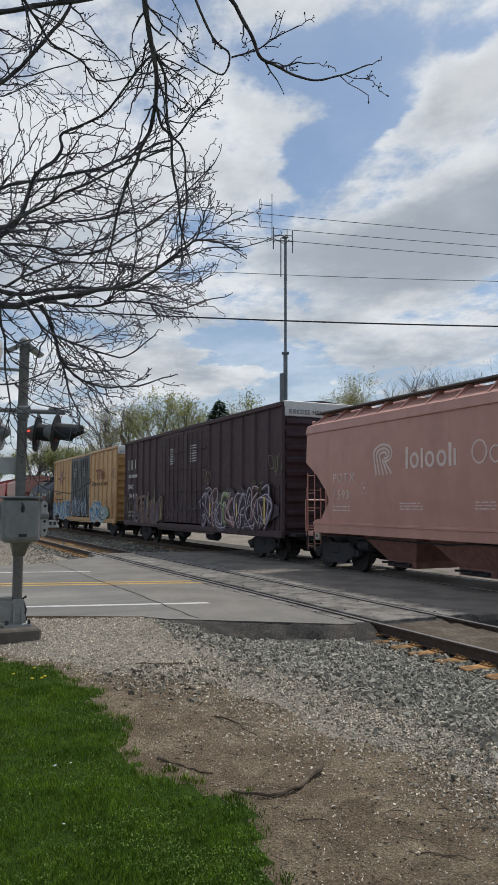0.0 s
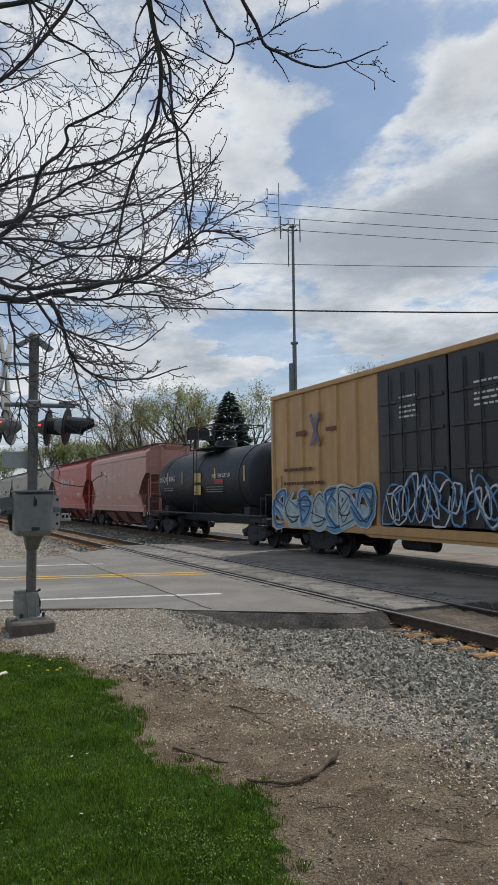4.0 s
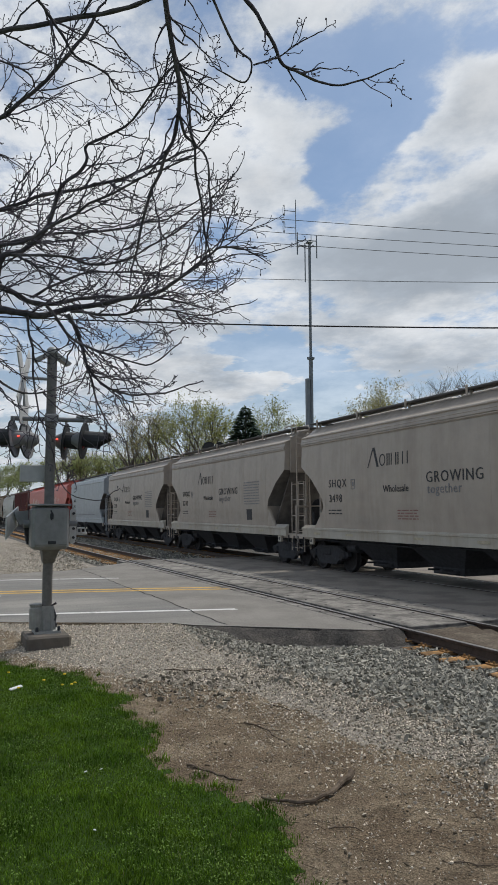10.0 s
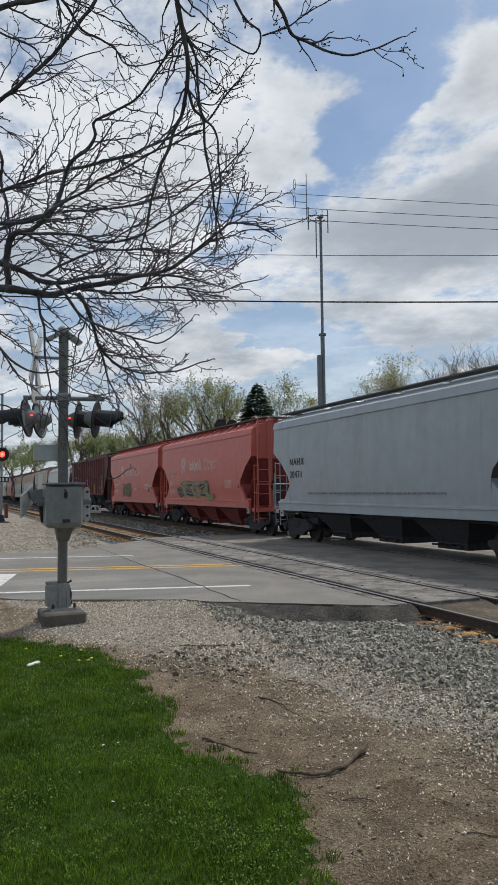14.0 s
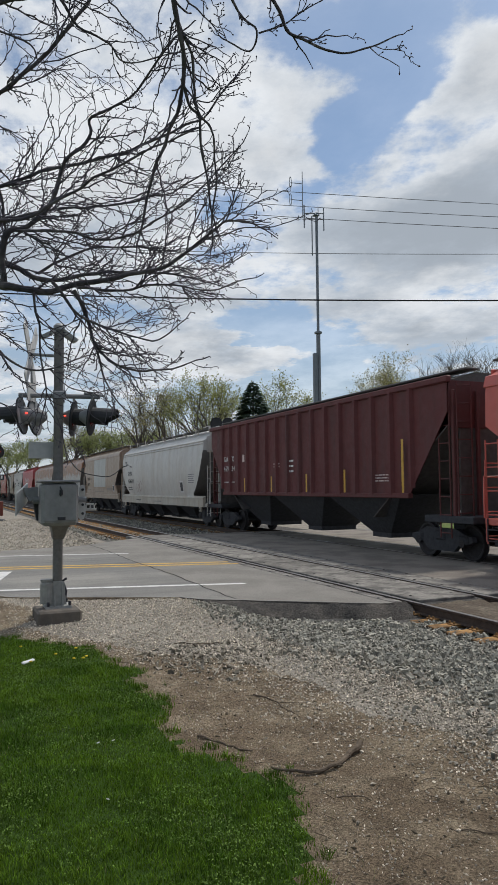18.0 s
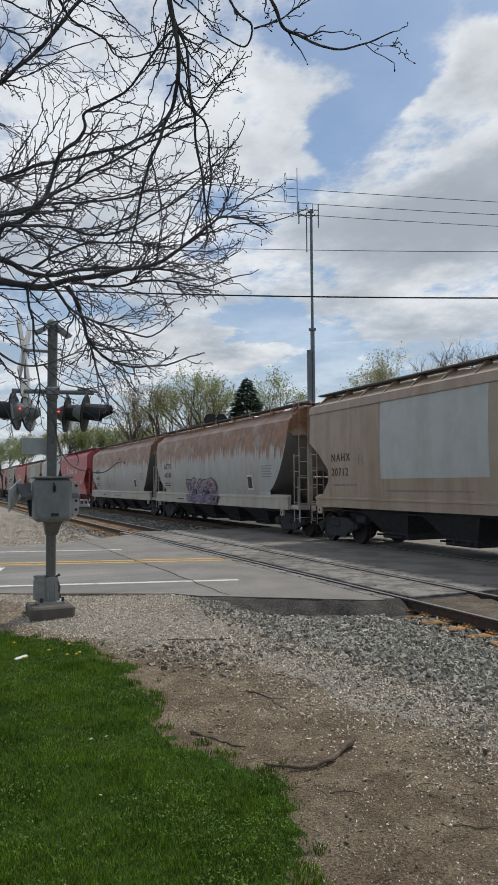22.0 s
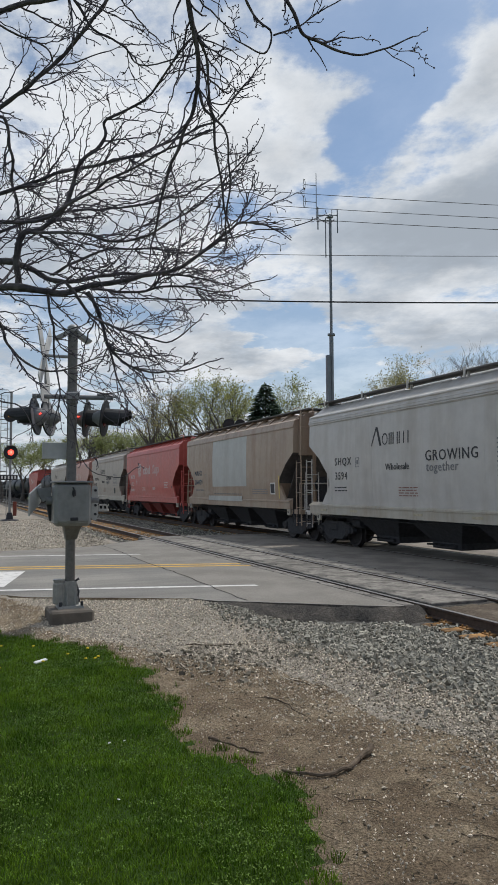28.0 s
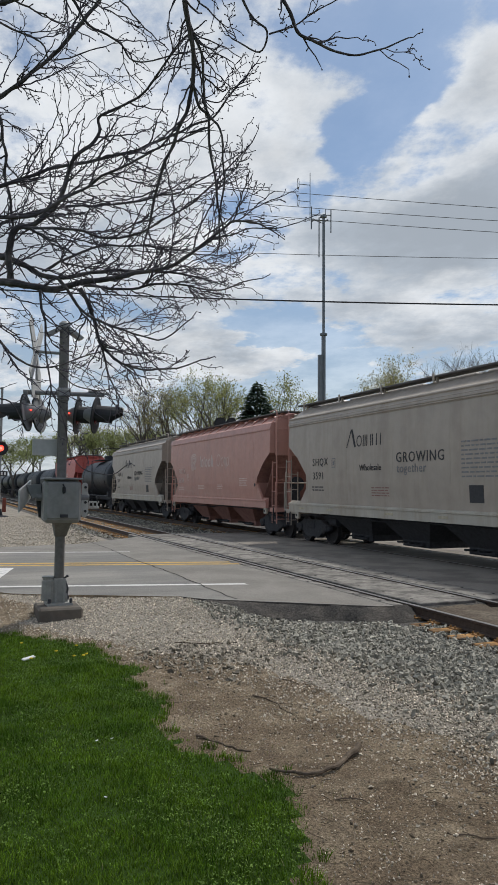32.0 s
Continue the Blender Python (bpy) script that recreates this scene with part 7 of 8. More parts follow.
TOP_LIMB = [(-0.8, 4.5, 3.6), (-0.35, 4.3, 4.45), (0.10, 4.14, 4.55), (0.27, 4.01, 4.55), (0.54, 3.84, 4.58), (0.81, 3.65, 4.60), (0.96, 3.49, 4.59), (1.11, 3.31, 4.60)]


def crab_tree():
    part("trunk", Geo().tube(bent([(-1.15, 4.9, -0.35), (-1.1, 4.9, 0.4), (-1.05, 4.92, 1.3), (-0.95, 4.9, 2.1), (-0.6, 4.89, 2.76)], 6), [0.24 - 0.10 * i / 24 for i in range(25)], 14), M["bark"], CRAB, smooth=True)
    limb("limb", 0.030, 0.030, [(-0.95, 4.9, 2.1), (-1.1, 4.8, 2.9), (-0.7, 4.8, 3.6), (-0.28, 4.78, 3.94)], 2)
    limb("limb", 0.035, 0.028, [(-1.0, 4.9, 2.0), (-0.8, 4.3, 3.1), (-0.2, 3.6, 4.1), (0.3, 3.2, 4.6), (0.70, 3.06, 4.70)], 2)
    limb("limb", 0.028, 0.02, [(-0.8, 4.3, 3.1), (0.0, 3.3, 4.4), (0.9, 2.76, 4.52)], 2)
    limb("limb", 0.044, 0.0045, [(-0.60, 4.89, 2.76), (-0.16, 4.77, 3.01), (0.22, 4.63, 3.15), (0.57, 4.51, 3.12), (0.77, 4.46, 3.17), (0.98, 4.31, 3.20), (1.27, 4.21, 3.28), (1.48, 4.08, 3.45), (1.59, 4.00, 3.53), (1.79, 3.94, 3.48)], 24)
    limb("limb", 0.045, 0.006, [(-0.60, 4.89, 2.9), (-0.17, 4.82, 3.23), (0.22, 4.69, 3.33), (0.42, 4.68, 3.30), (0.59, 4.68, 3.24), (0.90, 4.61, 3.30), (1.28, 4.62, 3.34), (1.57, 4.54, 3.31)], 24)
    limb("limb", 0.030, 0.005, [(0.34, 4.63, 3.15), (0.33, 4.57, 3.36), (0.35, 4.53, 3.46), (0.46, 4.50, 3.51), (0.59, 4.44, 3.63), (0.64, 4.36, 3.82), (0.70, 4.30, 3.92), (0.79, 4.24, 4.02), (0.79, 4.20, 4.10), (0.97, 4.01, 4.16), (1.10, 3.77, 4.32), (1.17, 3.68, 4.41)], 18)
    limb("limb", 0.022, 0.012, [(-0.28, 4.78, 3.94), (0.00, 4.70, 4.14), (0.20, 4.63, 4.27), (0.38, 4.45, 4.37), (0.53, 4.36, 4.51), (0.66, 4.16, 4.61), (0.77, 4.04, 4.76)], 12)
    limb("limb", 0.024, 0.007, [(0.70, 3.06, 4.70), (0.92, 3.18, 4.49), (1.02, 3.29, 4.31), (1.09, 3.38, 4.15), (1.13, 3.47, 4.00), (1.10, 3.57, 3.84), (1.04, 3.67, 3.66), (1.01, 3.77, 3.48), (0.99, 3.83, 3.31)], 12)
    limb("limb", 0.012, 0.006, [(1.12, 3.46, 4.02), (1.17, 3.50, 3.91), (1.23, 3.52, 3.85), (1.28, 3.61, 3.64), (1.34, 3.67, 3.46), (1.38, 3.69, 3.37)], 4, 0.22)
    limb("limb", 0.011, 0.005, [(1.06, 3.34, 4.24), (1.14, 3.39, 4.11), (1.21, 3.50, 3.89), (1.30, 3.52, 3.81), (1.35, 3.61, 3.59), (1.36, 3.69, 3.40), (1.37, 3.73, 3.26)], 5, 0.22)
    limb("limb", 0.022, 0.006, [(-0.5, 4.85, 3.3), (-0.27, 4.82, 3.57), (0.21, 4.65, 3.73), (0.40, 4.60, 3.82), (0.60, 4.55, 3.90), (0.85, 4.38, 3.93), (1.08, 4.20, 3.98), (1.30, 4.08, 4.09), (1.42, 4.01, 4.14), (1.54, 3.87, 4.30)], 16)
    limb("limb", 0.022, 0.005, [(-0.5, 4.6, 3.1), (-0.25, 4.37, 3.32), (0.19, 4.24, 3.41), (0.43, 4.20, 3.46), (0.64, 4.13, 3.59), (0.80, 3.96, 3.66), (1.06, 3.83, 3.80), (1.25, 3.73, 3.89)], 16)
    limb("limb", 0.020, 0.005, [(-0.4, 5.0, 3.1), (-0.05, 5.08, 3.43), (0.26, 5.01, 3.63), (0.58, 4.93, 3.77), (0.94, 4.85, 3.83), (1.23, 4.76, 3.88), (1.48, 4.66, 3.96), (1.71, 4.50, 4.13)], 18)
    limb("limb", 0.013, 0.004, [(0.37, 4.14, 3.35), (0.64, 4.10, 3.37), (0.89, 4.07, 3.34), (1.16, 3.95, 3.47), (1.35, 3.83, 3.62), (1.51, 3.67, 3.81)], 14)
    limb("limb", 0.014, 0.004, [(0.58, 4.87, 3.33), (0.86, 4.78, 3.49), (1.14, 4.70, 3.52), (1.40, 4.64, 3.51), (1.65, 4.56, 3.48)], 16)
    limb("limb", 0.020, 0.005, [(0.74, 4.48, 3.13), (0.83, 4.50, 2.97), (0.87, 4.53, 2.84), (1.00, 4.53, 2.70), (1.24, 4.47, 2.66), (1.50, 4.38, 2.72)], 13)
    limb("limb", 0.011, 0.004, [(0.87, 4.53, 2.84), (0.93, 4.55, 2.67), (1.02, 4.55, 2.49), (1.10, 4.54, 2.40)], 8, 0.22)
    limb("limb", 0.012, 0.004, [(0.49, 4.42, 3.08), (0.53, 4.46, 2.90), (0.55, 4.50, 2.70), (0.59, 4.52, 2.50), (0.57, 4.54, 2.37)], 9, 0.26)
    limb("limb", 0.018, 0.005, [(0.02, 4.83, 3.22), (0.23, 4.87, 3.02), (0.30, 4.90, 2.86), (0.45, 4.91, 2.73), (0.66, 4.89, 2.70), (0.88, 4.84, 2.80)], 11)
    limb("limb", 0.014, 0.004, [(0.58, 4.22, 3.10), (0.73, 4.22, 2.93), (0.92, 4.20, 2.85), (1.15, 4.16, 2.79), (1.30, 4.09, 2.89)], 10)
    limb("limb", 0.010, 0.004, [(0.03, 4.84, 2.9), (0.03, 4.84, 2.66), (0.24, 4.86, 2.49), (0.38, 4.86, 2.46), (0.45, 4.86, 2.32)], 6, 0.2)
    limb("limb", 0.007, 0.004, [(0.66, 4.89, 2.70), (0.77, 4.89, 2.60), (0.92, 4.87, 2.56), (1.01, 4.85, 2.58)], 4, 0.16)
    limb("limb", 0.005, 0.003, [(0.59, 4.52, 2.50), (0.63, 4.43, 2.36), (0.67, 4.44, 2.22), (0.74, 4.44, 2.05), (0.92, 4.40, 1.99), (1.03, 4.38, 2.05)], 2, 0.08)
    limb("limb", 0.014, 0.004, [(0.78, 4.56, 3.18), (1.06, 4.51, 3.18), (1.30, 4.43, 3.22), (1.58, 4.35, 3.19), (1.81, 4.24, 3.26)], 15)
    limb("limb", 0.015, 0.004, [(0.0, 3.5, 4.5), (0.30, 3.67, 4.67), (0.54, 3.77, 4.50), (0.64, 3.82, 4.40), (0.81, 3.82, 4.35), (0.90, 3.85, 4.27), (1.13, 3.76, 4.31)], 9)
    limb("limb", 0.012, 0.004, [(-0.3, 4.2, 4.3), (-0.07, 4.15, 4.71), (0.17, 4.23, 4.57), (0.45, 4.26, 4.50), (0.52, 4.29, 4.43), (0.77, 4.20, 4.51)], 9)
    limb("limb", 0.016, 0.0035, [(0.90, 2.76, 4.52), (1.22, 2.86, 4.27), (1.38, 2.90, 4.13), (1.47, 2.93, 4.03), (1.55, 2.91, 4.00), (1.65, 2.88, 3.96), (1.73, 2.85, 3.94), (1.83, 2.77, 3.96), (1.91, 2.70, 3.985)], 6, 0.13)
    limb("limb", 0.011, 0.004, [(0.9, 2.8, 4.5), (1.07, 2.97, 4.38), (1.27, 3.06, 4.16), (1.36, 3.06, 4.10), (1.35, 3.12, 4.02), (1.21, 3.15, 4.07)], 5, 0.11)
    limb("limb", 0.006, 0.003, [(1.37, 3.06, 4.09), (1.48, 3.00, 4.12), (1.52, 2.96, 4.14), (1.62, 2.86, 4.19)], 4, 0.13)
    limb("limb", 0.016, 0.010, [(-0.3, 4.85, 4.0), (-0.13, 4.89, 4.20), (0.21, 4.83, 4.33), (0.30, 4.90, 4.15), (0.32, 4.98, 3.98), (0.37, 5.05, 3.78), (0.38, 5.15, 3.50), (0.2, 4.9, 3.2)], 12)
    limb("limb", 0.026, 0.012, TOP_LIMB, 9)
    limb("limb", 0.0075, 0.0025, [(1.49, 4.15, 3.46), (1.57, 4.10, 3.47), (1.71, 4.05, 3.51), (1.88, 4.00, 3.52), (2.04, 3.97, 3.59), (2.08, 3.95, 3.61)], 4, 0.09)
    limb("limb", 0.0075, 0.0025, [(1.44, 4.20, 3.46), (1.53, 4.15, 3.54), (1.70, 4.10, 3.64), (1.83, 4.05, 3.70), (1.94, 4.00, 3.77)], 6, 0.10)
    limb("limb", 0.005, 0.0025, [(1.66, 4.30, 3.56), (1.78, 4.30, 3.56), (1.96, 4.30, 3.53)], 3, 0.08)
    limb("limb", 0.006, 0.0025, [(1.46, 4.00, 3.72), (1.53, 4.00, 3.80), (1.58, 3.95, 3.88), (1.63, 3.95, 3.95)], 4, 0.09)
    limb("limb", 0.006, 0.0025, [(1.31, 3.80, 4.11), (1.40, 3.80, 4.12), (1.45, 3.75, 4.18), (1.54, 3.70, 4.23)], 5, 0.10)
    tagged(part("twig_growth", TWIGS, M["twig"], CRAB), "thin crooked twigs with swelling buds", kind="stuff")


crab_tree()


def crown_tree(label, seed, tall, wide, leaf, leaves, leaf_size, levels=5, trunk_share=0.28, bark="far_bark", forks=3, stout=1.0):
    """A branching tree with a loose crown of small leaves."""
    rnd = random.Random(seed)
    t = thing("tree", label, "tree", "trees behind the tracks")
    wood, tips, fol = Geo(), [], Geo()

    def grow(p, d, length, r, level):
        pts, radii = [p.copy()], [r]
        n = 4
        for i in range(n):
            d = (d + Vector((rnd.gauss(0, 0.13), rnd.gauss(0, 0.13), rnd.gauss(0.05, 0.08)))).normalized()
            p = p + d * length / n
            pts.append(p.copy())
            radii.append(r * (1 - 0.38 * (i + 1) / n))
            if level <= 2:
                tips.append(p.copy())
        wood.tube(pts, radii, 7 if level > 3 else 4, cap=False)
        if level == 0:
            return
        for k in range(forks if level > 1 else 3):
            a = rnd.uniform(0, 2 * math.pi)
            s = Vector((math.cos(a), math.sin(a), rnd.uniform(-0.1, 0.5))) * wide
            grow(p if k else pts[-2], (d * 0.75 + s * rnd.uniform(0.5, 0.9)).normalized(), length * rnd.uniform(0.62, 0.82), radii[-1] * 0.72, level - 1)
    grow(Vector((0, 0, 0)), Vector((0, 0, 1)), tall * trunk_share, tall * 0.020 * stout, levels)
    top = max(p.z for p in tips)
    k = tall / top
    wood.v = [(x * k, y * k, z * k) for x, y, z in wood.v]
    part("trunk", wood, M[bark], t)
    for i in range(leaves):
        p = rnd.choice(tips) * k + Vector((rnd.gauss(0, 0.25), rnd.gauss(0, 0.25), rnd.gauss(0, 0.22)))
        if p.z < tall * 0.2:
            continue
        s = leaf_size * rnd.uniform(0.6, 1.4)
        a, b = Vector((rnd.gauss(0, 1), rnd.gauss(0, 1), rnd.gauss(0, 1))).normalized(), Vector((rnd.gauss(0, 1), rnd.gauss(0, 1), rnd.gauss(0, 1))).normalized()
        fol.poly([p - a * s, p - b * s * 0.6, p + a * s, p + b * s * 0.6])
    c = part("crown", fol, M[leaf], t)
    c["kind"] = "stuff"
    return t


def fir(at, tall):
    rnd = random.Random(3)
    t = thing("fir_tree", "dark green conical fir tree behind the tracks", "tree", at=at)
    part("trunk", Geo().tube([(0, 0, 0), (0, 0, tall)], [0.22, 0.03], 8), M["far_bark"], t)
    g = Geo()
    for i in range(11000):
        k = rnd.random() ** 0.6
        z = tall * (1.02 - 0.92 * k)
        r = tall * 0.335 * k ** 0.62 * (0.5 + 0.5 * rnd.random()) * (0.92 + 0.10 * math.sin(11 * k * 6.28)) + 0.08
        a = rnd.uniform(0, 2 * math.pi)
        p = Vector((r * math.cos(a), r * math.sin(a), z - 0.12 * r))
        out = Vector((math.cos(a), math.sin(a), -0.25))
        s = Vector((-math.sin(a), math.cos(a), rnd.gauss(0, 0.3)))
        l = 0.38 * rnd.uniform(0.6, 1.3)
        g.poly([p - out * l, p + s * 0.11, p + out * l * 0.7, p - s * 0.11])
    tagged(part("crown", g, M["needle"], t), kind="stuff")


def far_trees():
    a = crown_tree("tall spring tree with fresh yellow-green leaves", 4, 13.0, 0.62, "bud", 4200, 0.085, stout=1.5)
    b = crown_tree("bare spring tree with thin pale buds", 9, 14.0, 0.62, "bud_pale", 2600, 0.075, levels=6, trunk_share=0.20, stout=1.4)
    c = crown_tree("bushy spring tree in fresh green leaf", 14, 9.0, 0.85, "leaf", 3600, 0.11, trunk_share=0.18)
    e = crown_tree("slender spring tree with dense pale yellow-green leaves", 31, 16.4, 0.42, "bud_yellow", 8500, 0.085, levels=6, trunk_share=0.22, stout=1.4)
    d = crown_tree("bare dark-limbed tree with few buds", 23, 14.6, 0.95, "bud_pale", 500, 0.06, levels=6, trunk_share=0.22, bark="far_dark_bark", stout=1.9)

    def put(tree, bearing, far, turn, grow, first=False):
        m = pose(far * math.sin(radians(bearing)), far * math.cos(radians(bearing)), -0.4, 0, 0, turn) @ Matrix.Scale(grow, 4)
        if first:
            tree.matrix_basis = m
        else:
            o = copy_thing(tree, m)
            o.scale = (grow,) * 3
    put(b, 15.2, 72, 0, 0.98, True)
    put(a, 19.2, 70, 30, 1.06, True)
    put(a, 21.0, 72, 160, 1.08)
    put(b, 17.3, 74, 80, 1.0)
    put(a, 17.6, 80, 210, 1.0)
    put(a, 24.6, 76, 250, 1.08)
    put(c, 12.5, 95, 0, 1.08, True)
    for i, (be, fa, gr) in enumerate(((10.9, 96, 1.1), (13.9, 90, 1.05), (9.3, 108, 1.1), (7.6, 116, 1.15), (6.2, 126, 1.2), (4.8, 138, 1.2), (16.2, 88, 1.0), (3.2, 148, 1.25), (1.5, 155, 1.3), (-0.5, 160, 1.3), (18.6, 88, 1.05), (21.0, 92, 1.05), (23.2, 92, 1.05), (25.5, 95, 1.0))):
        put(c, be, fa, 47 * i, gr)
    put(b, 9.0, 100, 200, 1.0)
    put(e, 34.5, 78, 20, 1.0, True)
    put(b, 32.6, 86, 110, 1.0)
    put(d, 38.1, 62, 0, 1.0, True)
    put(d, 40.8, 62, 130, 1.0)
    put(d, 44.2, 66, 60, 1.06)
    put(b, 43.0, 90, 20, 1.15)
    put(c, 36, 95, 10, 0.8)
    put(c, 41, 95, 70, 0.8)
    put(c, 46, 90, 70, 0.8)
    fir(pose(70 * math.sin(radians(23.35)), 70 * math.cos(radians(23.35)), -0.4), 12.2)


far_trees()


# ---- loose ground cover ----
def scatter(name, label, category, mat, places, sizes, seed, flat=0.62, fine=True):
    """Many small stones in one mesh; places: (x, y, z) rows."""
    r = np.random.RandomState(seed)
    if fine:
        base = np.array([(i, j, k) for i in (-1, 1) for j in (-1, 1) for k in (-1, 1)]) * 0.62
        tri = np.array([(0, 1, 3), (0, 3, 2), (4, 6, 7), (4, 7, 5), (0, 4, 5), (0, 5, 1), (2, 3, 7), (2, 7, 6), (0, 2, 6), (0, 6, 4), (1, 5, 7), (1, 7, 3)])
    else:
        base = np.array([(1, 0, 0), (-1, 0, 0), (0, 1, 0), (0, -1, 0), (0, 0, 1), (0, 0, -1)], float)
        tri = np.array([(0, 2, 4), (2, 1, 4), (1, 3, 4), (3, 0, 4), (2, 0, 5), (1, 2, 5), (3, 1, 5), (0, 3, 5)])
    n, k = len(places), len(base)
    v = base[None] * (1 + 0.4 * (r.rand(n, k, 1) - 0.5)) + 0.5 * (r.rand(n, k, 3) - 0.5)
    v = v * np.stack([r.uniform(0.8, 1.5, n), r.uniform(0.55, 1.0, n), r.uniform(flat * 0.6, flat * 1.2, n)], -1)[:, None]
    q = r.normal(size=(n, 4)) * (0.42, 0.42, 1, 1)
    q /= np.linalg.norm(q, axis=1, keepdims=True)
    x, y, z, w = q.T
    rot = np.stack([np.stack([1 - 2 * (y * y + z * z), 2 * (x * y - z * w), 2 * (x * z + y * w)], -1), np.stack([2 * (x * y + z * w), 1 - 2 * (x * x + z * z), 2 * (y * z - x * w)], -1),
                    np.stack([2 * (x * z - y * w), 2 * (y * z + x * w), 1 - 2 * (x * x + y * y)], -1)], 1)
    v = np.einsum("nij,nkj->nki", rot, v) * np.asarray(sizes)[:, None, None] * 0.5 + np.asarray(places)[:, None]
    f = (tri[None] + (np.arange(n) * k)[:, None, None]).reshape(-1, 3)
    me = bpy.data.meshes.new(name)
    me.vertices.add(n * k)
    me.vertices.foreach_set("co", v.ravel())
    me.loops.add(len(f) * 3)
    me.loops.foreach_set("vertex_index", f.ravel().astype(np.int32))
    me.polygons.add(len(f))
    me.polygons.foreach_set("loop_start", np.arange(0, len(f) * 3, 3, dtype=np.int32))
    me.polygons.foreach_set("use_smooth", np.zeros(len(f), dtype=bool))
    me.update(calc_edges=True)
    me.validate()
    me.materials.append(mat)
    return tagged(new(name, me), label, category, kind="stuff")


def loose_stones():
    rnd = random.Random(8)
    pts, size = [], []
    while len(pts) < 46000:
        y = 2.2 + 9.6 * rnd.random() ** 1.0
        x = rnd.uniform(3.9, 12.2)
        if y > road_south(x) - 0.25 - (0.45 if x > 4.6 else 0.0) or (x > 9.6 and rnd.random() < 0.6):
            continue
        d = x - ballast_edge(y) + 0.3 * rnd.gauss(0, 1)
        if (d < 0 and rnd.random() > 0.012) or 7.3 < x < 8.7:
            continue
        s = rnd.choice((0.034, 0.042, 0.050, 0.056, 0.064, 0.080)) * rnd.uniform(0.85, 1.15)
        on_rail = min(abs(x - NEAR_C - GAUGE), abs(x - NEAR_C + GAUGE)) < 0.19
        if (on_rail and rnd.random() < 0.8) or (6.5 < x < 7.3 and rnd.random() < 0.50 + 0.45 * (math.sin(12.566 * y + 1.57) > -0.2)):
            continue
        pts.append((x, y, height(x, y) + rnd.uniform(-0.1, 0.55) * s * 0.6 + (0.02 if rnd.random() < 0.3 else 0)))
        size.append(s)
    scatter("ballast_stones", "loose angular grey ballast stones beside the rails", "ballast", M["stone"], pts, size, 1)
    pts, size = [], []
    while len(pts) < 44000:
        y, x = rnd.uniform(2.4, 13.6), rnd.uniform(0.4, 5.6)
        if y > road_south(x) - 0.04 or in_lawn(x, y) > -0.08 or x > ballast_edge(y) + 0.7:
            continue
        d = x - chip_edge(y) + 0.50 * rnd.gauss(0, 1)
        if d < 0 and rnd.random() > 0.26 + 0.30 * noise.noise(Vector((2.5 * x, 2.5 * y, 9))) + 0.10 * noise.noise(Vector((9 * x, 9 * y, 4))):
            continue
        s = rnd.choice((0.010, 0.014, 0.018, 0.022, 0.027, 0.036)) if d > 0 else rnd.choice((0.007, 0.009, 0.012, 0.015, 0.020))
        pts.append((x, y, height(x, y) + rnd.uniform(0.0, 0.5) * s * 0.7))
        size.append(s)
    scatter("gravel_chips", "pale crushed limestone chips strewn over the dirt", "gravel", M["chip"], pts, size, 2, fine=False)
    pts, size = [], []
    while len(pts) < 9500:
        y, x = rnd.uniform(2.4, 9.4), rnd.uniform(2.2, 6.2)
        if in_lawn(x, y) > -0.06 or y > road_south(x) - 0.3:
            continue
        d = abs(x - ballast_edge(y) + 0.50 + 0.25 * rnd.gauss(0, 1))
        heap = rnd.random() < 0.55 * math.exp(-((x - 3.0) / 0.75) ** 2 - ((y - 8.75 + 0.25 * (x - 3.0)) / 0.55) ** 2)
        if not heap and d > 0.6 + 0.12 * max(0.0, 6.5 - y) and rnd.random() > 0.006:
            continue
        s = rnd.uniform(0.016, 0.036) if not heap else rnd.choice((0.02, 0.03, 0.05, 0.075))
        pts.append((x, y, height(x, y) + rnd.uniform(0.0, 0.5) * s * 0.6))
        size.append(s)
    scatter("dark_gravel", "dark fine gravel and flat stones between dirt and ballast", "gravel", M["dark_gravel"], pts, size, 7, flat=0.5)
    pts, size = [], []
    while len(pts) < 5000:
        y, x = rnd.uniform(28.5, 62), rnd.uniform(2.0, 12.3)
        if y < road_north(x) + 0.1 or x < 5.6 + 0.05 * (y - 30) + rnd.gauss(0, 0.25):
            continue
        if min(abs(x - NEAR_C - GAUGE), abs(x - NEAR_C + GAUGE)) < 0.12:
            continue
        s = rnd.uniform(0.06, 0.13)
        pts.append((x, y, height(x, y) + 0.25 * s))
        size.append(s)
    scatter("ballast_stones", "far grey ballast stones along the tracks", "ballast", M["stone"], pts, size, 3, fine=False)
    lot, dark = ([], []), ([], [])
    while len(lot[0]) < 6500:
        y, x = 24.0 + 26.0 * rnd.random() ** 1.4, rnd.uniform(-0.5, 7.4)
        if y < road_north(x) + 0.1 or x > 5.4 + 0.06 * (y - 28):
            continue
        near = smooth_step(2.2, 0.2, 5.4 + 0.06 * (y - 28) - x)
        rows = dark if rnd.random() < 0.18 + 0.7 * near + 0.3 * noise.noise(Vector((0.8 * x, 0.5 * y, 2))) else lot
        s = rnd.uniform(0.03, 0.07)
        rows[0].append((x, y, height(x, y) + 0.2 * s))
        rows[1].append(s)
    scatter("gravel_chips", "pale gravel chips on the lot beyond the road", "gravel", M["chip"], *lot, 5, fine=False)
    scatter("dark_gravel", "grey stones strewn over the gravel lot beyond the road", "gravel", M["dark_gravel"], *dark, 6, fine=False)
    pts, size = [], []
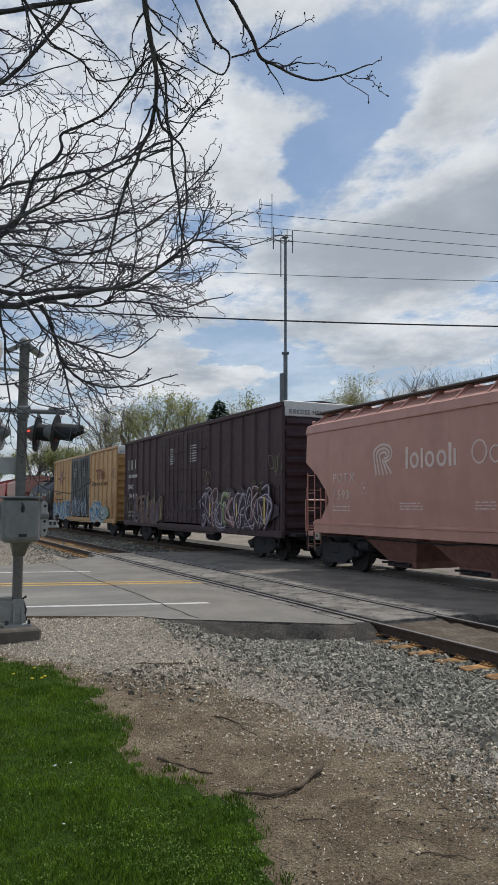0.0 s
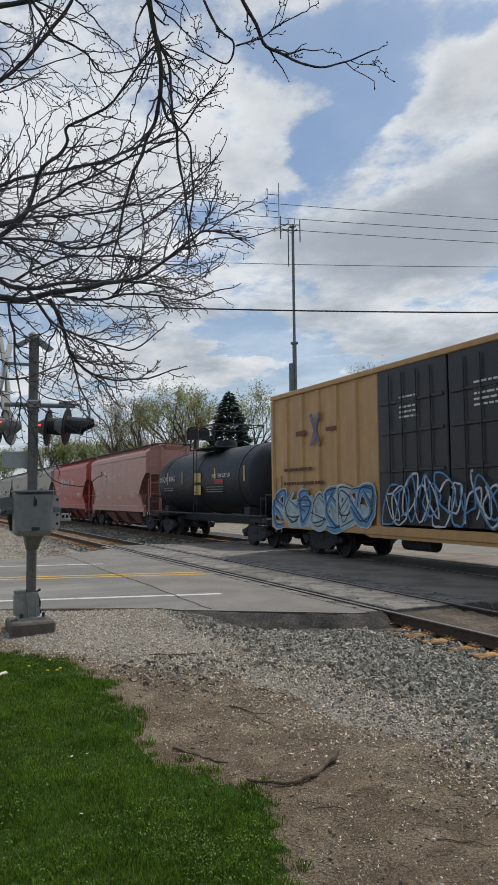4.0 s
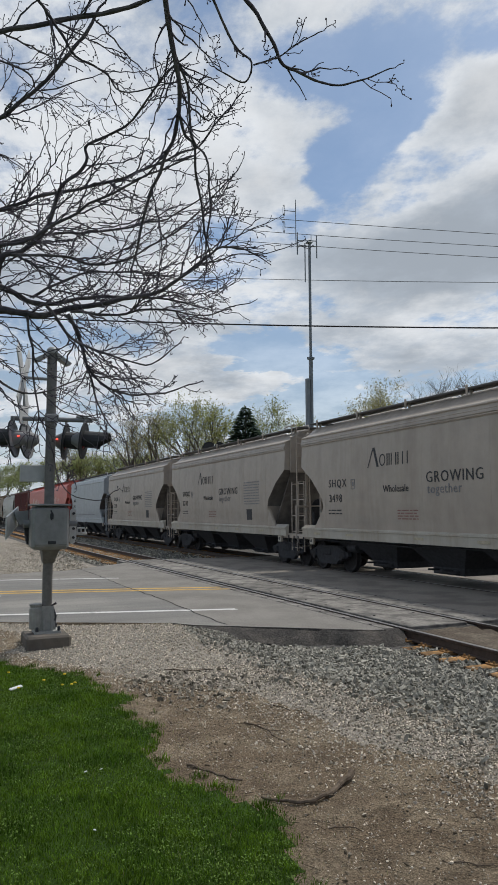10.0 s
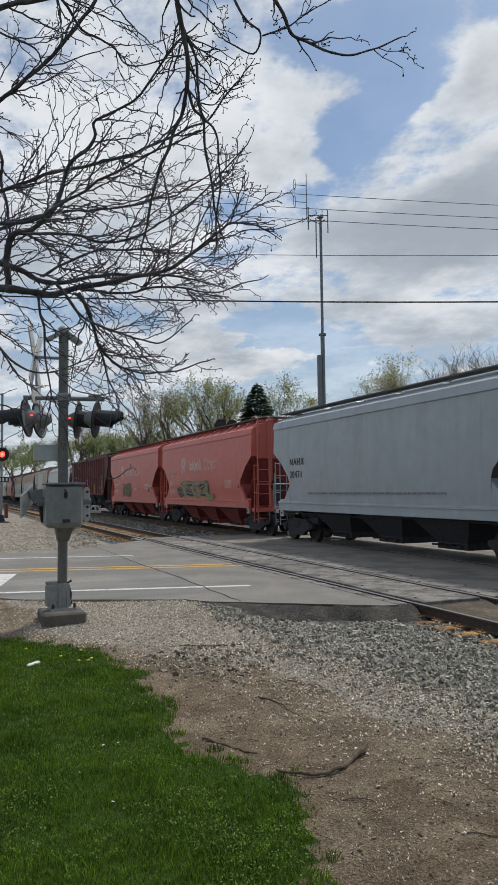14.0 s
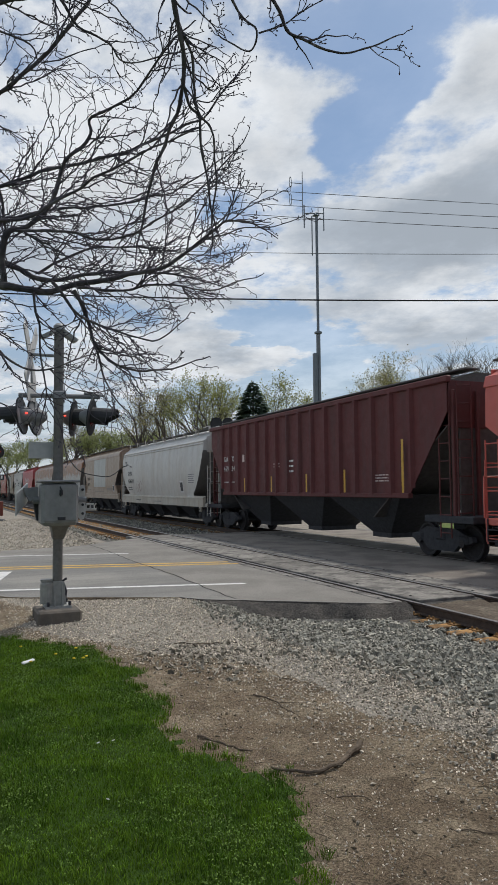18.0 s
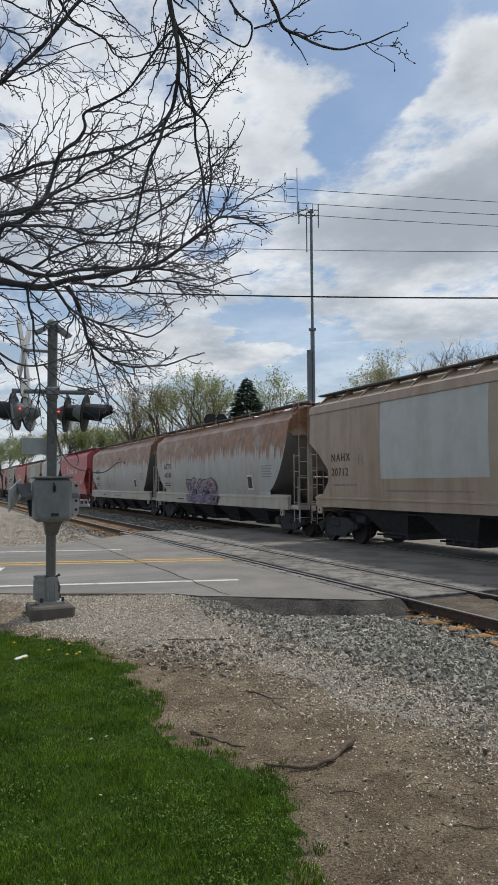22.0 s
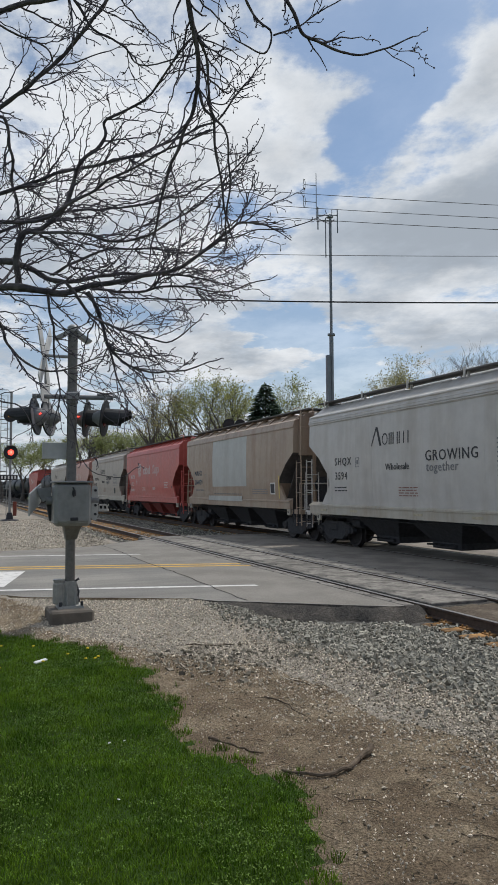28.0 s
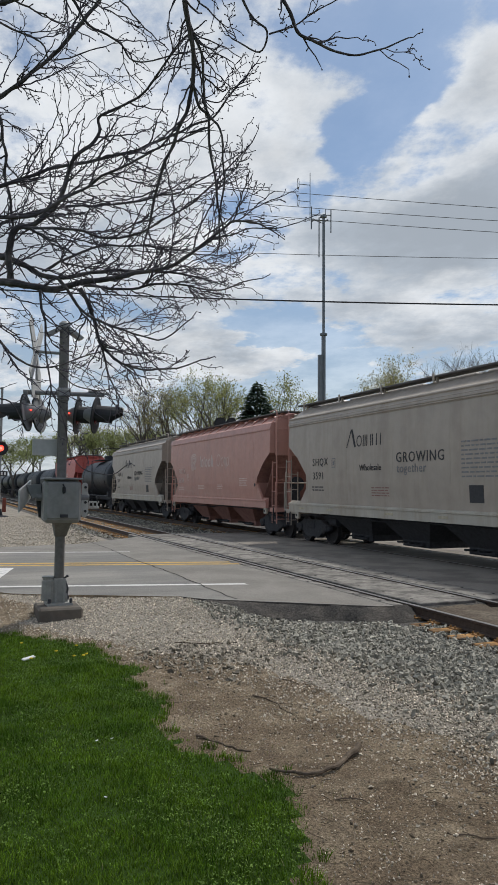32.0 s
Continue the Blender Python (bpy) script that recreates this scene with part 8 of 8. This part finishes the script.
    while len(pts) < 1500:
        y, x = rnd.uniform(2.4, 11.5), rnd.uniform(1.8, 5.2)
        if in_lawn(x, y) > -0.03 or y > road_south(x) - 0.1:
            continue
        s = rnd.uniform(0.01, 0.035)
        pts.append((x, y, height(x, y) + 0.2 * s))
        size.append(s)
    scatter("soil_clods", "small brown clods and bark crumbs on the dirt", "soil clods", M["clod"], pts, size, 4, fine=False)


def grass_blades(name, label, mat, count, seed, pick, tall, width):
    r = np.random.RandomState(seed)
    rows = []
    while len(rows) < count:
        x, y = r.uniform(-1.2, 2.6), 2.6 + 9.2 * r.rand() ** 1.35
        h = pick(x, y, r)
        if h > 0:
            rows.append((x, y, height(x, y) - 0.005, h * tall))
    q = np.array(rows)
    n = len(q)
    a = r.uniform(0, 2 * np.pi, n)
    side = np.stack([np.cos(a), np.sin(a), 0 * a], -1) * (width * r.uniform(0.6, 1.3, n))[:, None]
    b = a + np.pi / 2 + r.normal(0, 0.5, n)
    lean = np.stack([np.cos(b), np.sin(b), 0 * b], -1) * (q[:, 3] * r.uniform(0.15, 0.95, n))[:, None]
    up = np.zeros((n, 3))
    up[:, 2] = q[:, 3]
    p = q[:, :3]
    v = np.stack([p - side, p + side, p + 0.55 * up + 0.35 * lean + 0.75 * side, p + 0.55 * up + 0.35 * lean - 0.75 * side, p + up * 0.95 + lean], 1)
    f = [(5 * i, 5 * i + 1, 5 * i + 2, 5 * i + 3) for i in range(n)] + [(5 * i + 3, 5 * i + 2, 5 * i + 4) for i in range(n)]
    me = bpy.data.meshes.new(name)
    me.from_pydata(v.reshape(-1, 3).tolist(), [], f)
    me.materials.append(mat)
    return tagged(new(name, me), label, "grass", kind="stuff")


def lawn():
    def main(x, y, r):
        d = in_lawn(x, y)
        if d < -0.02:
            return 0
        if d < 0.25 and r.rand() > 0.25 + 3 * max(0.0, d):
            return 0
        clump = 0.75 + 0.5 * noise.noise(Vector((2.6 * x, 2.6 * y, 0))) + 0.25 * noise.noise(Vector((9 * x, 9 * y, 2)))
        return max(0.3, clump) * r.uniform(0.6, 1.25)
    grass_blades("lawn_grass", "short lush green lawn grass", M["grass"], 190000, 1, main, 0.052, 0.0026)
    r, pts = np.random.RandomState(9), []
    while len(pts) < 26000:
        x, y = r.uniform(-1.2, 2.6), 2.6 + 9.2 * r.rand() ** 1.35
        if in_lawn(x, y) > 0.03 and noise.noise(Vector((1.6 * x, 1.6 * y, 5))) + 0.6 * noise.noise(Vector((7 * x, 7 * y, 5))) > r.uniform(-0.15, 0.5):
            pts.append((x, y, height(x, y) + r.uniform(0.022, 0.046)))
    scatter("clover_leaves", "small pale clover leaves among the lawn grass", "clover", M["clover"], pts, r.uniform(0.008, 0.017, len(pts)), 10, flat=0.16, fine=False)

    def tuft(x, y, r):
        k = noise.noise(Vector((5.5 * x, 5.5 * y, 7)))
        d = in_lawn(x, y)
        return r.uniform(0.7, 1.4) if (-0.22 < d < 0.12 and k > 0.12 + 2.0 * max(0.0, -d)) or (d > 0 and k > 0.62) else 0
    grass_blades("grass_tufts", "ragged taller grass tufts at the lawn's edge", M["grass"], 3500, 2, tuft, 0.060, 0.0028)

    def dry(x, y, r):
        d = in_lawn(x, y)
        return r.uniform(0.5, 1.2) if -0.6 < d < 1.6 and r.rand() < (0.5 if d < 0.1 else 0.12) else 0
    grass_blades("dry_straw", "dry straw blades scattered in the grass", M["dry_grass"], 900, 3, dry, 0.055, 0.0022)


def sticks():
    def stick(label, pts, r0, r1, side=()):
        t = thing("fallen_stick", label, "stick", "fallen sticks")
        line = [Vector((x, y, height(x, y) + r0 * 0.9 + lift)) for x, y, lift in pts]
        line = [p + 0.022 * noise.noise_vector(p * 11) * (0 < i < 1e9) for i, p in enumerate(bent(line, 5))]
        n = len(line)
        part("stem", Geo().tube(line, [r0 + (r1 - r0) * i / (n - 1) * (1 + 0.15 * math.sin(3 * i)) for i in range(n)], 8), M["stick"], t, smooth=True)
        for k, d in side:
            p = line[int(k * (n - 1))]
            part("side_twig", Geo().tube([p, p + Vector(d) * 0.6, p + Vector(d)], [r1 * 0.8, r1 * 0.6, r1 * 0.3], 6), M["stick"], t)
    stick("bent weathered stick lying on the dirt", [(3.14, 5.17, 0.03), (3.08, 5.12, 0.015), (2.93, 5.03, 0.0), (2.78, 4.90, 0.0), (2.62, 4.85, 0), (2.47, 4.89, 0), (2.31, 5.08, 0)], 0.027, 0.010, ((0.12, (0.05, 0.04, 0.03)), (0.3, (-0.02, -0.07, 0.01)), (0.55, (0.04, -0.05, 0.01))))
    stick("dark stick lying at the lawn's edge", [(2.05, 6.0, 0), (2.16, 5.86, 0.0), (2.25, 5.62, 0), (2.33, 5.46, 0)], 0.013, 0.006, ((0.2, (-0.06, 0.02, 0.01)),))
    stick("forked dark twig on the gravel", [(3.02, 7.05, 0), (3.10, 6.75, 0.01), (3.11, 6.5, 0.0), (3.14, 6.2, 0)], 0.010, 0.004, ((0.25, (0.22, -0.05, 0.02)), (0.5, (0.16, -0.16, 0.02)), (0.1, (-0.16, 0.02, 0.01))))
    stick("thin pale stick on the gravel", [(2.95, 9.6, 0), (3.3, 9.42, 0), (3.75, 9.33, 0)], 0.010, 0.006)
    stick("thin twig on the dirt", [(2.9, 3.75, 0), (3.05, 3.62, 0.01), (3.2, 3.5, 0)], 0.005, 0.003, ((0.5, (0.1, 0.06, 0.01)),))
    stick("curved thin twig on the dirt", [(2.5, 4.42, 0), (2.62, 4.36, 0.01), (2.72, 4.22, 0)], 0.005, 0.003, ((0.4, (-0.06, -0.1, 0.01)),))
    stick("short twig on the dark gravel", [(4.35, 4.6, 0), (4.5, 4.45, 0.01), (4.72, 4.38, 0)], 0.008, 0.004)
    stick("thin twig near the ballast", [(3.55, 7.6, 0), (3.62, 7.35, 0), (3.72, 7.2, 0)], 0.006, 0.003)
    r = random.Random(12)
    scrap = part("paper_scrap", Geo().box((0, 0, 0), (0.16, 0.06, 0.02), 0.008), M["white_board"], at=pose(1.01, 9.22, height(1.01, 9.22) + 0.055, 6, -8, 20))
    tagged(scrap, "small white scrap of litter lying in the grass", "litter")
    for i in range(3):
        x, y = r.uniform(0.5, 2.0), r.uniform(4.2, 7)
        t = part("fallen_petal", Geo().box((0, 0, 0), (0.024, 0.016, 0.005), 0.002), M["white_board"], at=pose(x, y, height(x, y) + 0.05, r.uniform(-20, 20), r.uniform(-20, 20), r.uniform(0, 180)))
        tagged(t, "tiny white petal lying in the grass", "petal", "white petals in the grass")
    for i in range(9):
        x, y = r.uniform(0.5, 1.75), r.uniform(9.0, 10.3)
        if in_lawn(x, y) < 0.1:
            continue
        d = thing("dandelion", "small yellow dandelion flower in the lawn", "flower", "dandelions in the lawn", at=pose(x, y, height(x, y)))
        part("stem", Geo().tube([(0, 0, 0), (0.004, 0, 0.055)], 0.002, 5), M["grass"], d)
        part("flower_head", Geo().lathe([(0.004, 0.052), (0.020, 0.058), (0.017, 0.068), (0.0, 0.071)], (0.004, 0, 0), n=9), M["dandelion"], d)


def litter():
    """Straw, bark slivers and twig ends strewn over the dirt."""
    rnd, g = random.Random(31), Geo()
    n = 0
    while n < 1100:
        x, y = rnd.uniform(1.7, 5.0), 2.8 + 7.5 * rnd.random() ** 1.2
        if in_lawn(x, y) > 0.02 or x > ballast_edge(y) + 0.2:
            continue
        a, l, r = rnd.uniform(0, 6.3), rnd.uniform(0.015, 0.075), rnd.uniform(0.0011, 0.0026)
        d = Vector((math.cos(a), math.sin(a), 0)) * l
        p = Vector((x, y, height(x, y) + 0.009))
        g.tube([p - d, p + Vector((rnd.gauss(0, 0.005), rnd.gauss(0, 0.005), 0.004)), p + d], [r, r, 0.6 * r], 4)
        n += 1
    tagged(part("ground_litter", g, M["straw"]), "small twig ends and straw strewn over the dirt", "litter", kind="stuff")


M["straw"] = material("grey_brown_straw_litter", (0.17, 0.135, 0.095), rough=0.9, per_island=0.65)
M["dandelion"] = material("yellow_dandelion", (0.65, 0.50, 0.03), rough=0.8, vary=0.2, scale=40)
M["dark_gravel"] = material("dark_fine_gravel", (0.25, 0.222, 0.175), rough=0.9, vary=0.3, scale=30, per_island=0.6)
M["clod"] = material("brown_soil_clod", (0.215, 0.175, 0.125), rough=0.95, vary=0.3, scale=40, per_island=0.5)
loose_stones()
lawn()
litter()
sticks()


# ---- all that moves ----
def motions():
    times = [1.0 * k for k in range(33)]
    for car, middle in CARS:
        walk(car, [(t, pose(FAR_C, middle - travelled(t), 0.0)) for t in times])
    place = {car: middle for car, middle in CARS}
    for wheel, car, x, y, z in WHEELS:
        # turning wheels while the car is near; they rest where nobody could tell
        seen = [k / 15 for k in range(481) if 4.0 < place[car] - travelled(k / 15) < 46.0]
        if not seen:
            continue
        rows = [(t, pose(x, y, z, math.degrees(travelled(t) - travelled(seen[0])) / 0.457)) for t in seen]
        if seen[0] > 0.1:
            rows.insert(0, (0.0, rows[0][1]))
        if seen[-1] < 31.9:
            rows.append((32.0, rows[-1][1]))
        walk(wheel, rows)


motions()
